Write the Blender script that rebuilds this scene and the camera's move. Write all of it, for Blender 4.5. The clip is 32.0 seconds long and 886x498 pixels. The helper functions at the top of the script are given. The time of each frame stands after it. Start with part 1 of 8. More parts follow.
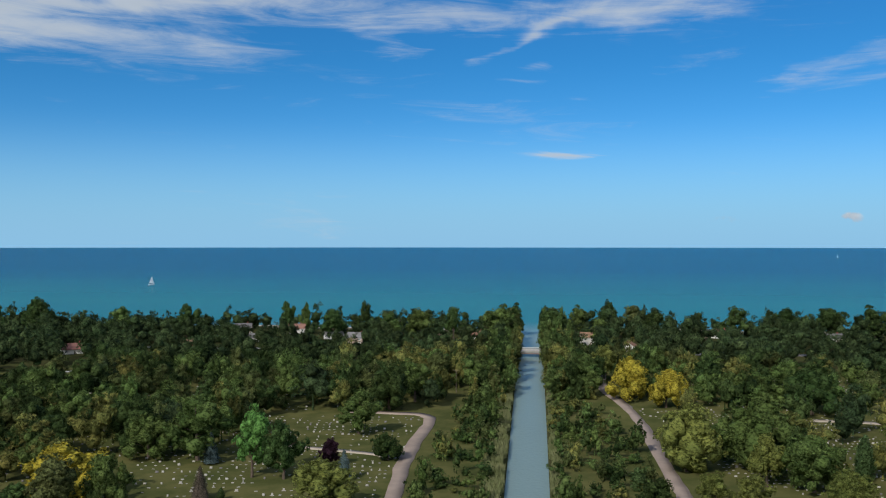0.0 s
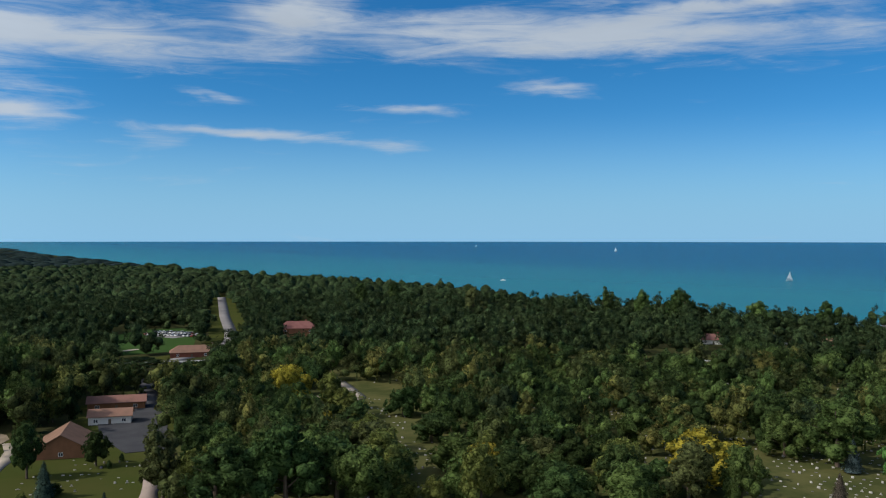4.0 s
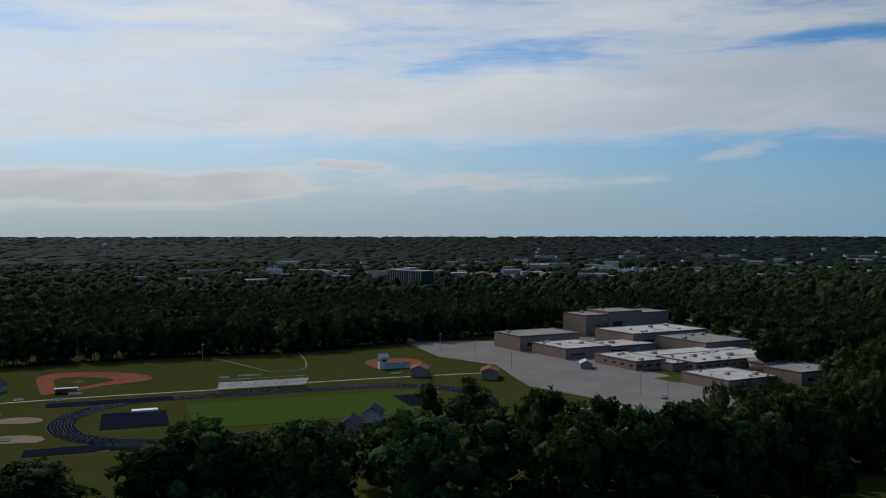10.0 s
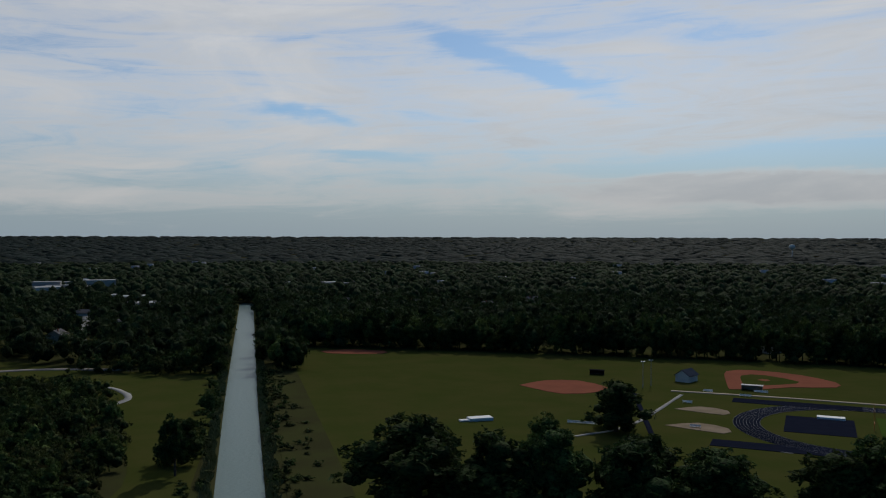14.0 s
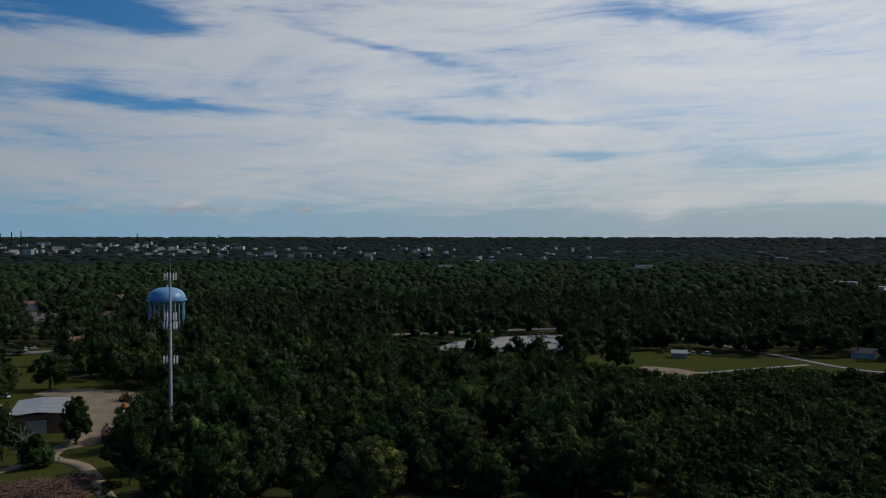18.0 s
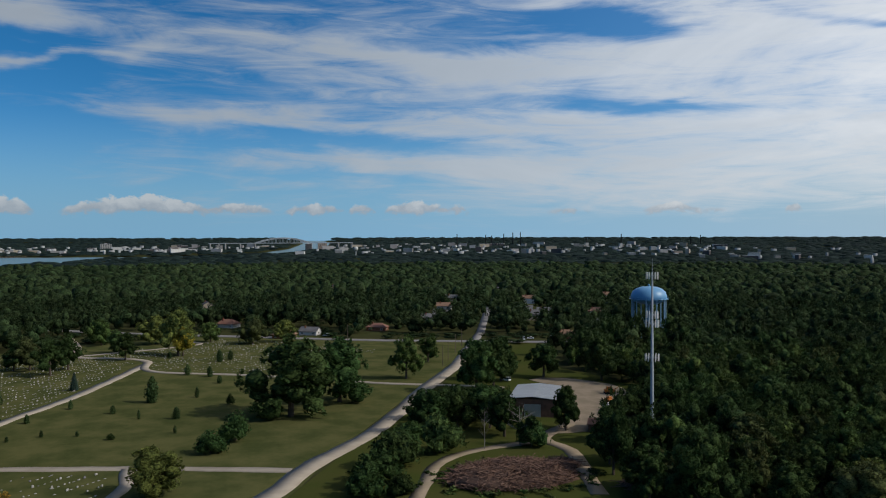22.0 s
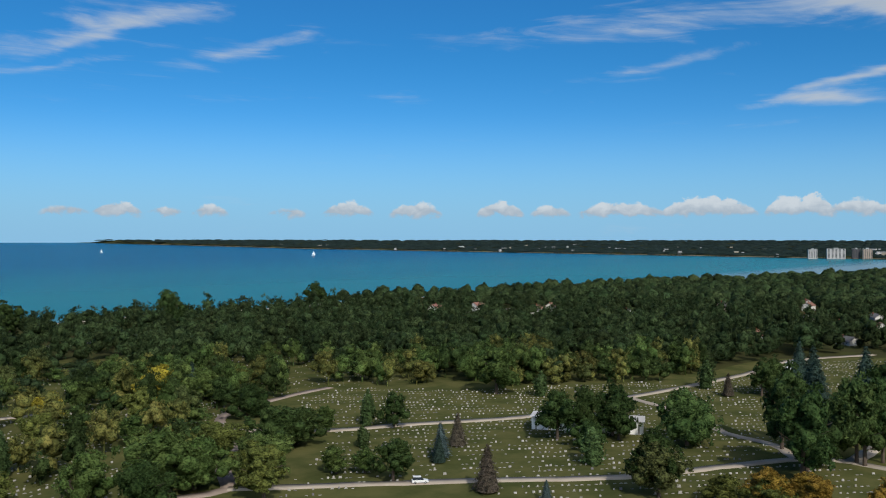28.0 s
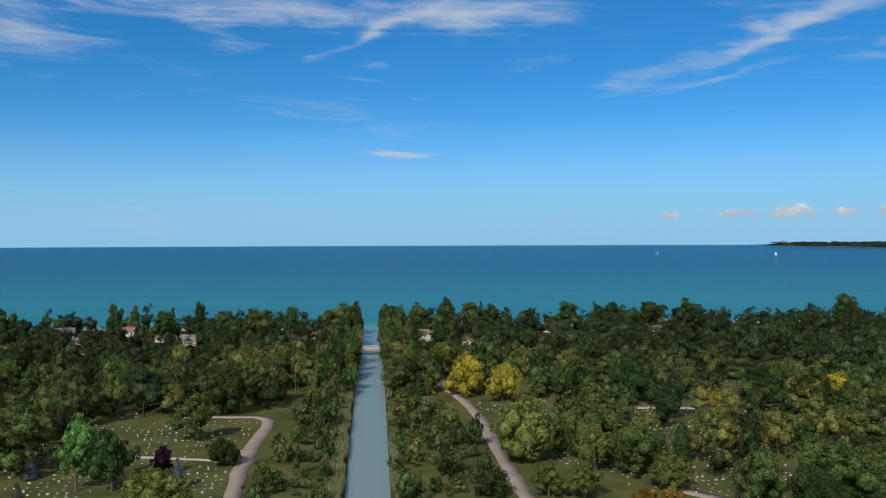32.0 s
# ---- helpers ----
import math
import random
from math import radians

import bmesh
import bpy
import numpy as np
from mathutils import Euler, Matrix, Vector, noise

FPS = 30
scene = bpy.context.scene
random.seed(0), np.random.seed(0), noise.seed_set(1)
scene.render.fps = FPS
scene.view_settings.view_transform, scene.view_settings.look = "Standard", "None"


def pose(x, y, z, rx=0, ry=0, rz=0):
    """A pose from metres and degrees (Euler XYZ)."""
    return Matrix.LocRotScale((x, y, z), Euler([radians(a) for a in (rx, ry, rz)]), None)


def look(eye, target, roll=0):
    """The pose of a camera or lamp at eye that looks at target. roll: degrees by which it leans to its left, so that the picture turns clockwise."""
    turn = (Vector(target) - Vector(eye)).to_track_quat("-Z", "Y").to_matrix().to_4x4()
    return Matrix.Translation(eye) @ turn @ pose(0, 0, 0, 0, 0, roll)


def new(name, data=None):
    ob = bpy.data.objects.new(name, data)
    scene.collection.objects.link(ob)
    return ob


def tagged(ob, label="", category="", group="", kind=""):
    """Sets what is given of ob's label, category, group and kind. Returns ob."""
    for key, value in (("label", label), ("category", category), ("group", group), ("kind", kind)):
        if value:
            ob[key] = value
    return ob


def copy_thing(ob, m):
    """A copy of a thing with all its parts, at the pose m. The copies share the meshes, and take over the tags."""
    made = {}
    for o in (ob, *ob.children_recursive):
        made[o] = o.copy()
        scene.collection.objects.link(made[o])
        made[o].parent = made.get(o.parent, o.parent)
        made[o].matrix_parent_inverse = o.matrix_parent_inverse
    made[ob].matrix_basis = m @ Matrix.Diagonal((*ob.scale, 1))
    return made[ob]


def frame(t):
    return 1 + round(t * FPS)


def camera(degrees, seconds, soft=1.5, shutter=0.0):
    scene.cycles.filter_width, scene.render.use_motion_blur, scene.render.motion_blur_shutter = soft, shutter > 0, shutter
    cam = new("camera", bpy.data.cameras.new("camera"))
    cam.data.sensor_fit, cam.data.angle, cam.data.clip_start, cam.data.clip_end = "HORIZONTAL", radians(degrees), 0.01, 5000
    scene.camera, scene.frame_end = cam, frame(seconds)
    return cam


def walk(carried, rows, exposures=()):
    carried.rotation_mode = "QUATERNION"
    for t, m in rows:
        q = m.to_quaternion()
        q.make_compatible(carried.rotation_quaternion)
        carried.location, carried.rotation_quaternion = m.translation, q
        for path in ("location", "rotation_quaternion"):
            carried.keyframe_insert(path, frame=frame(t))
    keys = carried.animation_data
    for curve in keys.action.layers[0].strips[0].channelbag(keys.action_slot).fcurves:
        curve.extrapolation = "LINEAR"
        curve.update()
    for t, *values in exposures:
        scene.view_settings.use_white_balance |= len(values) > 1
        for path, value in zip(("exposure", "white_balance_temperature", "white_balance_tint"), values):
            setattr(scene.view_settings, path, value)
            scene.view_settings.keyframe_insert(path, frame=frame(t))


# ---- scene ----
EXPOSURES = [(0.0, -0.1), (3.0, -0.12), (6.0, -0.12), (7.5, -0.48), (9.0, -0.9), (10.5, -1.12), (13.0, -1.32), (15.5, -1.35), (18.0, -1.05), (20.5, -0.85), (23.0, -0.42), (26.5, -0.17), (29.0, -0.16), (32.0, -0.1)]
from mathutils import geometry
cam = camera(54.39, 32.0, 1.1)
EYE_Z = 70.0
# seconds, heading, pitch, roll of a drone that hovers over the canal and turns once round
TURN = [
    (0, 5.86, -0.38, -0.02),
    (0.5, 10.72, -0.48, -0.00),
    (1, 15.76, -0.54, 0.03),
    (1.5, 21.88, -0.62, -0.19),
    (2, 28.33, -0.67, -0.12),
    (2.5, 33.02, -0.75, -0.08),
    (3, 38.36, -0.77, 0.02),
    (3.5, 43.01, -0.75, 0.00),
    (5.5, 56.28, -0.89, -0.15),
    (6, 62.00, -0.90, -0.20),
    (6.5, 69.56, -0.95, -0.19),
    (7, 77.49, -0.96, -0.14),
    (7.5, 87.08, -0.96, -0.11),
    (8, 96.52, -0.97, -0.07),
    (8.5, 104.56, -0.96, -0.08),
    (9, 111.31, -0.93, -0.03),
    (9.5, 117.69, -0.94, 0.06),
    (10, 124.09, -0.90, 0.05),
    (10.5, 127.51, -0.92, -0.00),
    (11, 124.54, -0.90, -0.07),
    (11.5, 128.75, -0.91, -0.10),
    (12, 134.55, -0.88, -0.09),
    (12.5, 143.45, -0.88, -0.18),
    (13, 151.84, -0.87, -0.10),
    (13.5, 159.80, -0.87, -0.21),
    (14, 167.55, -0.87, -0.16),
    (14.5, 174.95, -0.83, -0.07),
    (15, 183.65, -0.86, -0.08),
    (15.5, 191.92, -0.86, -0.07),
    (17.5, 218.91, -0.87, -0.01),
    (18, 225.02, -0.87, -0.03),
    (18.5, 231.08, -0.91, -0.05),
    (19, 235.23, -0.88, -0.02),
    (19.5, 238.60, -0.91, -0.03),
    (20, 241.52, -0.88, -0.03),
    (20.5, 245.32, -0.88, -0.01),
    (21, 249.22, -0.88, 0.10),
    (21.5, 252.65, -0.88, 0.08),
    (22, 256.23, -0.85, 0.12),
    (22.5, 260.54, -0.82, 0.10),
    (23, 264.82, -0.85, 0.06),
    (23.5, 269.07, -0.84, 0.07),
    (24, 273.15, -0.82, 0.15),
    (24.5, 277.41, -0.81, 0.13),
    (26.5, 296.62, -0.69, -0.01),
    (27, 302.03, -0.67, -0.03),
    (27.5, 307.32, -0.69, -0.01),
    (28, 312.50, -0.69, -0.07),
    (28.5, 317.53, -0.67, 0.03),
    (29, 323.78, -0.69, -0.01),
    (29.5, 330.89, -0.64, 0.13),
    (30, 337.69, -0.62, 0.15),
    (30.5, 344.32, -0.59, 0.23),
    (31, 350.53, -0.57, 0.24),
    (31.5, 355.51, -0.56, 0.23),
    (32, 355.22, -0.50, 0.20),
]
walk(cam, [(t, pose(0, 0, EYE_Z, 90 + p, r, y)) for t, y, p, r in TURN], EXPOSURES)

# ---- world and sun ----
SUN_AZ, SUN_EL = 151.0, 38.0          # heading of the sun, counted like the camera's, and its height


def heading(az, el=0.0):
    a, e = radians(az), radians(el)
    return Vector((-math.sin(a) * math.cos(e), math.cos(a) * math.cos(e), math.sin(e)))


class Graph:
    """Short calls for building a node tree."""

    def __init__(self, tree):
        self.t = tree

    def node(self, kind):
        return self.t.nodes.new(kind)

    def wire(self, value, socket):
        if isinstance(value, bpy.types.NodeSocket):
            self.t.links.new(value, socket)
        else:
            socket.default_value = value

    def math(self, op, a, b=0.0, c=0.0, clamp=False):
        n = self.node("ShaderNodeMath")
        n.operation, n.use_clamp = op, clamp
        for s, v in zip(n.inputs, (a, b, c)):
            self.wire(v, s)
        return n.outputs[0]

    def step(self, v, lo, hi):
        n = self.node("ShaderNodeMapRange")
        n.interpolation_type = "SMOOTHSTEP"
        for s, x in zip(n.inputs[:5], (v, lo, hi, 0.0, 1.0)):
            self.wire(x, s)
        return n.outputs[0]

    def mix(self, f, a, b):
        n = self.node("ShaderNodeMix")
        n.data_type = "RGBA"
        self.wire(f, n.inputs[0])
        self.wire(a if isinstance(a, bpy.types.NodeSocket) else (*a, 1), n.inputs[6])
        self.wire(b if isinstance(b, bpy.types.NodeSocket) else (*b, 1), n.inputs[7])
        return n.outputs[2]

    def noise(self, vec, scale, detail=3.0, rough=0.5, distort=0.0, lac=2.0):
        n = self.node("ShaderNodeTexNoise")
        self.wire(vec, n.inputs["Vector"])
        for k, v in (("Scale", scale), ("Detail", detail), ("Roughness", rough), ("Distortion", distort), ("Lacunarity", lac)):
            n.inputs[k].default_value = v
        return n.outputs["Fac"]

    def ramp(self, v, stops):
        n = self.node("ShaderNodeValToRGB")
        e = n.color_ramp.elements
        while len(e) < len(stops):
            e.new(0.5)
        for k, (p, c) in zip(e, stops):
            k.position = p
            k.color = (c, c, c, 1) if isinstance(c, float) else (*c, 1)
        self.wire(v, n.inputs[0])
        return n.outputs[0]

    def vec(self, x, y, z):
        n = self.node("ShaderNodeCombineXYZ")
        for s, v in zip(n.inputs, (x, y, z)):
            self.wire(v, s)
        return n.outputs[0]


def build_world():
    world = bpy.data.worlds.new("sky")
    scene.world = world
    world.use_nodes = True
    g = Graph(world.node_tree)
    world.node_tree.nodes.clear()
    co = g.node("ShaderNodeTexCoord").outputs["Generated"]
    sky = g.node("ShaderNodeTexSky")
    sky.sky_type, sky.sun_disc, sky.sun_elevation = "NISHITA", False, radians(SUN_EL)
    sky.sun_rotation = math.atan2(*heading(SUN_AZ).xy)
    sky.altitude, sky.air_density, sky.dust_density, sky.ozone_density = 100.0, 1.0, DUST, 2.5
    sp = g.node("ShaderNodeSeparateXYZ")
    g.wire(co, sp.inputs[0])
    x, y, z = sp.outputs
    el = g.math("MULTIPLY", g.math("ARCSINE", z), 57.2958)
    az = g.math("MODULO", g.math("ADD", g.math("MULTIPLY", g.math("ARCTAN2", g.math("MULTIPLY", x, -1.0), y), 57.2958), 360.0), 360.0)
    a01 = g.math("DIVIDE", az, 360.0)
    # how much cirrus each heading carries, high up and low down
    hi = g.ramp(a01, [(d / 360, v) for d, v in CIRRUS_HIGH])
    lo = g.ramp(a01, [(d / 360, v) for d, v in CIRRUS_LOW])
    up = g.step(el, 4.8, 7.2)
    cover = g.math("ADD", g.math("MULTIPLY", hi, up), g.math("MULTIPLY", lo, g.math("SUBTRACT", 1.0, up)))
    cover = g.math("MULTIPLY", cover, g.step(el, 0.4, 2.6))
    # single banks and gaps of the cirrus, with frayed outlines
    loose = g.vec(x, y, g.math("MULTIPLY", z, 3.0))
    fray = g.math("MULTIPLY", g.math("SUBTRACT", g.noise(loose, 7.0, 3.0, 0.6), 0.5), 8.0)
    az_south = g.math("ADD", az, fray)
    az_north = g.math("ADD", g.math("SUBTRACT", g.math("MODULO", g.math("ADD", az, 180.0), 360.0), 180.0), fray)
    el_frayed = g.math("ADD", el, g.math("MULTIPLY", g.math("SUBTRACT", g.noise(loose, 5.0, 4.0, 0.6, 0.4), 0.5), 2.4))
    for a, e, length, width, slope, amount in BANKS:
        length, width = length * 1.1, width * 1.15
        amount *= 0.72 if amount < 0 else 0.66 if 295 < a < 345 else 1.15 if width < 1.1 else 0.92
        da = g.math("SUBTRACT", az_south, a) if 70 < a < 290 else g.math("SUBTRACT", az_north, a - 360 if a > 180 else a)
        de = g.math("MULTIPLY_ADD", da, -slope / width, g.math("MULTIPLY_ADD", el_frayed, 1 / width, -e / width))
        d2 = g.math("MULTIPLY_ADD", g.math("MULTIPLY", da, da), length ** -2, g.math("MULTIPLY", de, de))
        cover = g.math("MULTIPLY_ADD", g.math("POWER", math.exp(-1), d2), amount, cover)
    stretched = g.vec(g.math("ADD", x, g.math("MULTIPLY", z, 0.7)), y, g.math("MULTIPLY", z, 3.6))
    n1 = g.noise(stretched, 2.9, 9.0, 0.58, 0.9)
    fibre = g.vec(g.math("ADD", x, g.math("MULTIPLY", z, 2.0)), g.math("SUBTRACT", y, g.math("MULTIPLY", z, 1.2)), g.math("MULTIPLY", z, 8.0))
    n2 = g.noise(fibre, 7.0, 8.0, 0.66, 1.0)
    n = g.math("ADD", g.math("MULTIPLY", n1, 0.55), g.math("MULTIPLY", n2, 0.45))
    n = g.math("ADD", 0.5, g.math("MULTIPLY", g.math("SUBTRACT", n, 0.5), 2.5))
    wisp = g.step(g.math("ADD", n, cover), 0.66, 1.46)
    # the line of small fair-weather clouds over the lake and the town
    puff = g.noise(g.vec(x, y, g.math("MULTIPLY", z, 1.4)), 55.0, 4.0, 0.6, 0.3)
    rise = g.math("SUBTRACT", el, 1.62)
    crest = 0.0
    for a, half, tall in HEAPS:
        d = g.math("DIVIDE", g.math("SUBTRACT", az, a), half)
        crest = g.math("MAXIMUM", crest, g.math("MULTIPLY_ADD", g.math("MULTIPLY", d, d), -0.72 * tall, 0.72 * tall))
    lump = g.math("MULTIPLY", crest, g.math("ADD", 0.15, g.math("MULTIPLY", puff, 1.9)))
    heap = g.math("MULTIPLY", g.step(g.math("SUBTRACT", lump, rise), 0.0, 0.22), g.step(g.math("ADD", rise, g.math("MULTIPLY", g.math("SUBTRACT", puff, 0.5), 1.2)), -0.22, 0.10))
    heap = g.math("MULTIPLY", heap, g.step(crest, 0.02, 0.30))
    shade = g.step(g.math("ADD", g.math("MULTIPLY", rise, 0.55), puff), 0.40, 1.0)
    tint = g.node("ShaderNodeMix")
    tint.data_type, tint.blend_type = "RGBA", "MULTIPLY"
    tint.inputs[0].default_value = 1.0
    g.wire(sky.outputs[0], tint.inputs[6])
    low = g.step(el, -2.0, 13.0)
    sx, sy = heading(GLOW_AZ).xy
    sun_side = g.math("ADD", g.math("MULTIPLY", g.math("ADD", g.math("MULTIPLY", x, sx), g.math("MULTIPLY", y, sy)), 0.5), 0.5)
    toward = g.step(sun_side, 0.40, 0.95)
    g.wire(g.mix(toward, g.mix(low, SKY_LOW, SKY_HIGH), g.mix(low, SKY_LOW_SUN, SKY_HIGH_SUN)), tint.inputs[7])
    grey = g.step(n1, 0.35, 0.72)
    thick = g.step(g.math("ADD", n, cover), 1.0, 1.5)
    veil = g.mix(g.math("MULTIPLY", g.math("MULTIPLY", thick, g.math("SUBTRACT", 1.0, grey)), 0.6), g.mix(toward, CLOUD_LIT, CLOUD_SUN), g.mix(toward, CLOUD_GREY, CLOUD_GREY_SUN))
    # pale haze low over the horizon
    air = g.math("MULTIPLY", g.step(el, 8.5, -1.0), 0.92)
    clear = g.mix(air, tint.outputs[2], g.mix(toward, HAZE, HAZE_SUN))
    c1 = g.mix(g.math("MULTIPLY", wisp, 0.88), clear, veil)
    c2 = g.mix(g.math("MULTIPLY", heap, 0.92), c1, g.mix(shade, g.mix(toward, HEAP_UNDER, (3.2, 3.6, 4.0)), g.mix(toward, HEAP_LIT, (5.2, 5.4, 5.6))))
    # air and cloud scatter more light towards the sun's side
    glow = g.node("ShaderNodeVectorMath")
    glow.operation = "SCALE"
    g.wire(c2, glow.inputs[0])
    g.wire(g.math("ADD", 0.95, g.math("MULTIPLY", g.math("MULTIPLY", g.step(sun_side, 0.36, 1.0), SUN_SIDE), g.math("ADD", 0.62, g.math("MULTIPLY", g.step(el, 0.0, 11.0), 0.40)))), glow.inputs["Scale"])
    bg = g.node("ShaderNodeBackground")
    g.wire(glow.outputs[0], bg.inputs[0])
    bg.inputs[1].default_value = SKY_STRENGTH
    out = g.node("ShaderNodeOutputWorld")
    g.wire(bg.outputs[0], out.inputs[0])
    world.cycles.sampling_method = "MANUAL"
    world.cycles.sample_map_resolution = 512


DUST = 0.6
GLOW_AZ = 170.0          # where the thin cirrus scatters most light
SUN_SIDE = 1.38
SKY_STRENGTH = 0.10
SKY_LOW, SKY_HIGH = (0.46, 0.92, 1.52), (0.160, 0.70, 1.15)
HAZE, HAZE_SUN = (3.1, 6.2, 9.1), (3.5, 4.45, 5.2)
CLOUD_SUN, CLOUD_GREY_SUN = (6.7, 6.7, 6.7), (3.8, 4.2, 4.7)
SKY_LOW_SUN, SKY_HIGH_SUN = (0.60, 0.72, 0.88), (0.52, 0.64, 0.75)
CLOUD_LIT, CLOUD_GREY = (5.9, 6.6, 7.4), (4.6, 5.2, 5.8)
HEAP_LIT, HEAP_UNDER = (7.3, 7.9, 8.4), (4.4, 5.2, 6.1)
CIRRUS_HIGH = [(0, .0), (45, .0), (62, .12), (80, .22), (95, .44), (110, .62), (125, .70), (160, .76), (190, .76), (215, .80), (235, .76), (250, .60), (265, .42), (278, .16), (300, .05), (330, .0), (360, .0)]
CIRRUS_LOW = [(0, .0), (40, .0), (80, .0), (118, .02), (132, .18), (150, .52), (185, .62), (215, .66), (240, .56), (255, .40), (270, .15), (282, .0), (300, .0), (360, .0)]
# heading, height, half length, half width, slope and amount of each bank (or, below zero, gap) of the cirrus, in degrees
BANKS_NORTH = [(3, 14.9, 17.4, 1.19, 0.00, 0.75), (10, 13.1, 1.7, 0.81, 0.00, 0.40), (1, 13.3, 3.3, 0.41, -0.35, 0.50), (359, 11.8, 1.5, 0.44, -0.20, 0.30), (1, 10.6, 1.9, 0.19, 0.00, 0.35), (358, 5.7, 2.6, 0.22, 0.00, 0.35), (338, 11.5, 11.5, 0.48, -0.26, 0.55), (336, 10.7, 6.3, 0.30, -0.22, 0.40), (357, 5.8, 3.0, 0.22, 0.05, 0.35)]
BANKS_SHORE = [(35, 12.8, 15.9, 1.48, 0.06, 0.85), (60, 6.6, 7.0, 0.33, 0.03, 0.60), (49, 8.4, 3.0, 0.33, -0.02, 0.50), (49, 6.0, 2.2, 0.41, 0.00, 0.35), (61, 8.9, 2.6, 0.30, 0.10, 0.45), (39, 9.8, 3.0, 0.48, 0.12, 0.45), (56, 14.0, 2.2, 1.30, -0.30, 0.40), (65, 5.9, 2.2, 0.52, 0.00, 0.40), (25, 14.6, 11.1, 0.52, -0.10, 0.45), (76, 11.9, 18.5, 1.48, 0.02, 0.70), (78, 7.1, 5.2, 0.33, -0.03, 0.50), (55, 13.8, 1.9, 1.48, -0.50, 0.30), (100, 9.0, 13.0, 1.56, 0.00, 0.50)]
BANKS_SCHOOL = [(107, 9.1, 25.9, 2.22, -0.06, 0.50), (99, 12.0, 5.2, 0.59, -0.08, -0.50), (119, 3.6, 5.9, 0.63, -0.02, 0.75), (106, 5.1, 2.2, 0.30, -0.12, 0.60), (111, 3.8, 1.7, 0.30, 0.00, 0.50), (80, 6.9, 7.8, 0.30, -0.09, 0.55), (93, 6.3, 4.8, 0.26, -0.08, 0.40), (94, 8.2, 4.1, 0.22, -0.05, 0.40), (120, 11.2, 4.8, 1.19, -0.12, -0.75), (99, 12.1, 5.6, 0.67, -0.05, -0.50), (137, 3.2, 3.0, 0.89, 0.00, 0.70), (131, 4.9, 3.0, 0.30, 0.08, 0.65), (144, 3.1, 9.3, 0.96, -0.02, 0.70)]
BANKS_SUN = [(161, 10.9, 4.8, 0.81, 0.33, -1.00), (177, 7.8, 2.6, 0.44, 0.20, -0.60), (144, 5.0, 8.9, 0.67, -0.08, -0.65), (148, 3.0, 13.0, 0.96, -0.03, 0.50), (131, 5.1, 2.8, 0.33, 0.08, 0.60), (172, 5.1, 3.0, 0.26, 0.00, -0.40), (167, 13.0, 2.2, 0.56, 0.20, -0.35), (135, 5.8, 9.3, 0.93, -0.02, -0.50), (183, 3.7, 6.3, 0.67, -0.06, -0.65), (173, 5.3, 3.7, 0.26, 0.00, -0.50), (178, 7.9, 2.0, 0.33, 0.15, -0.50), (207, 13.4, 4.1, 0.74, 0.20, -0.55), (202, 4.5, 3.3, 0.37, 0.00, -0.35)]
BANKS_WOODS = [(243, 8.2, 4.8, 0.67, 0.12, -0.80), (229, 12.4, 5.2, 0.33, 0.25, -0.55), (224, 7.6, 10.4, 0.33, 0.03, -0.55), (216, 5.3, 3.0, 0.33, 0.00, -0.55), (244, 13.4, 4.4, 0.93, 0.10, -0.70), (211, 14.1, 5.9, 0.44, 0.00, -0.50), (249, 13.4, 6.3, 0.93, 0.10, -0.50), (259, 6.1, 7.4, 0.52, 0.08, -0.50), (261, 4.0, 3.0, 0.44, 0.00, -0.40)]
BANKS_TOWN = [(284, 13.5, 7.0, 0.74, 0.12, 0.65), (284, 9.9, 6.7, 0.33, -0.22, 0.60), (288, 8.2, 3.0, 0.30, -0.02, 0.35), (271, 7.8, 10.0, 0.52, 0.05, 0.50), (261, 11.7, 10.4, 0.74, 0.12, 0.45), (248, 11.4, 12.2, 0.96, -0.10, 0.35), (246, 7.3, 11.9, 0.74, 0.00, 0.35), (257, 4.9, 17.8, 0.89, 0.00, 0.40), (242, 8.7, 3.3, 0.33, 0.00, 0.30)]
BANKS_LAKE = [(302, 13.2, 15.6, 0.74, -0.02, 0.60), (297, 11.1, 5.2, 0.41, -0.15, 0.60), (289, 8.0, 2.6, 0.37, 0.00, 0.25), (321, 13.4, 4.4, 0.67, -0.30, 0.40), (314, 9.3, 3.0, 0.52, -0.05, 0.25), (333, 13.2, 6.3, 0.67, -0.22, 0.55), (326, 11.6, 4.4, 0.52, -0.22, 0.50), (321, 14.6, 1.9, 0.93, -0.50, 0.35), (315, 9.0, 2.6, 0.37, 0.00, 0.20)]
BANKS = BANKS_NORTH + BANKS_SHORE + BANKS_SCHOOL + BANKS_SUN + BANKS_WOODS + BANKS_TOWN + BANKS_LAKE
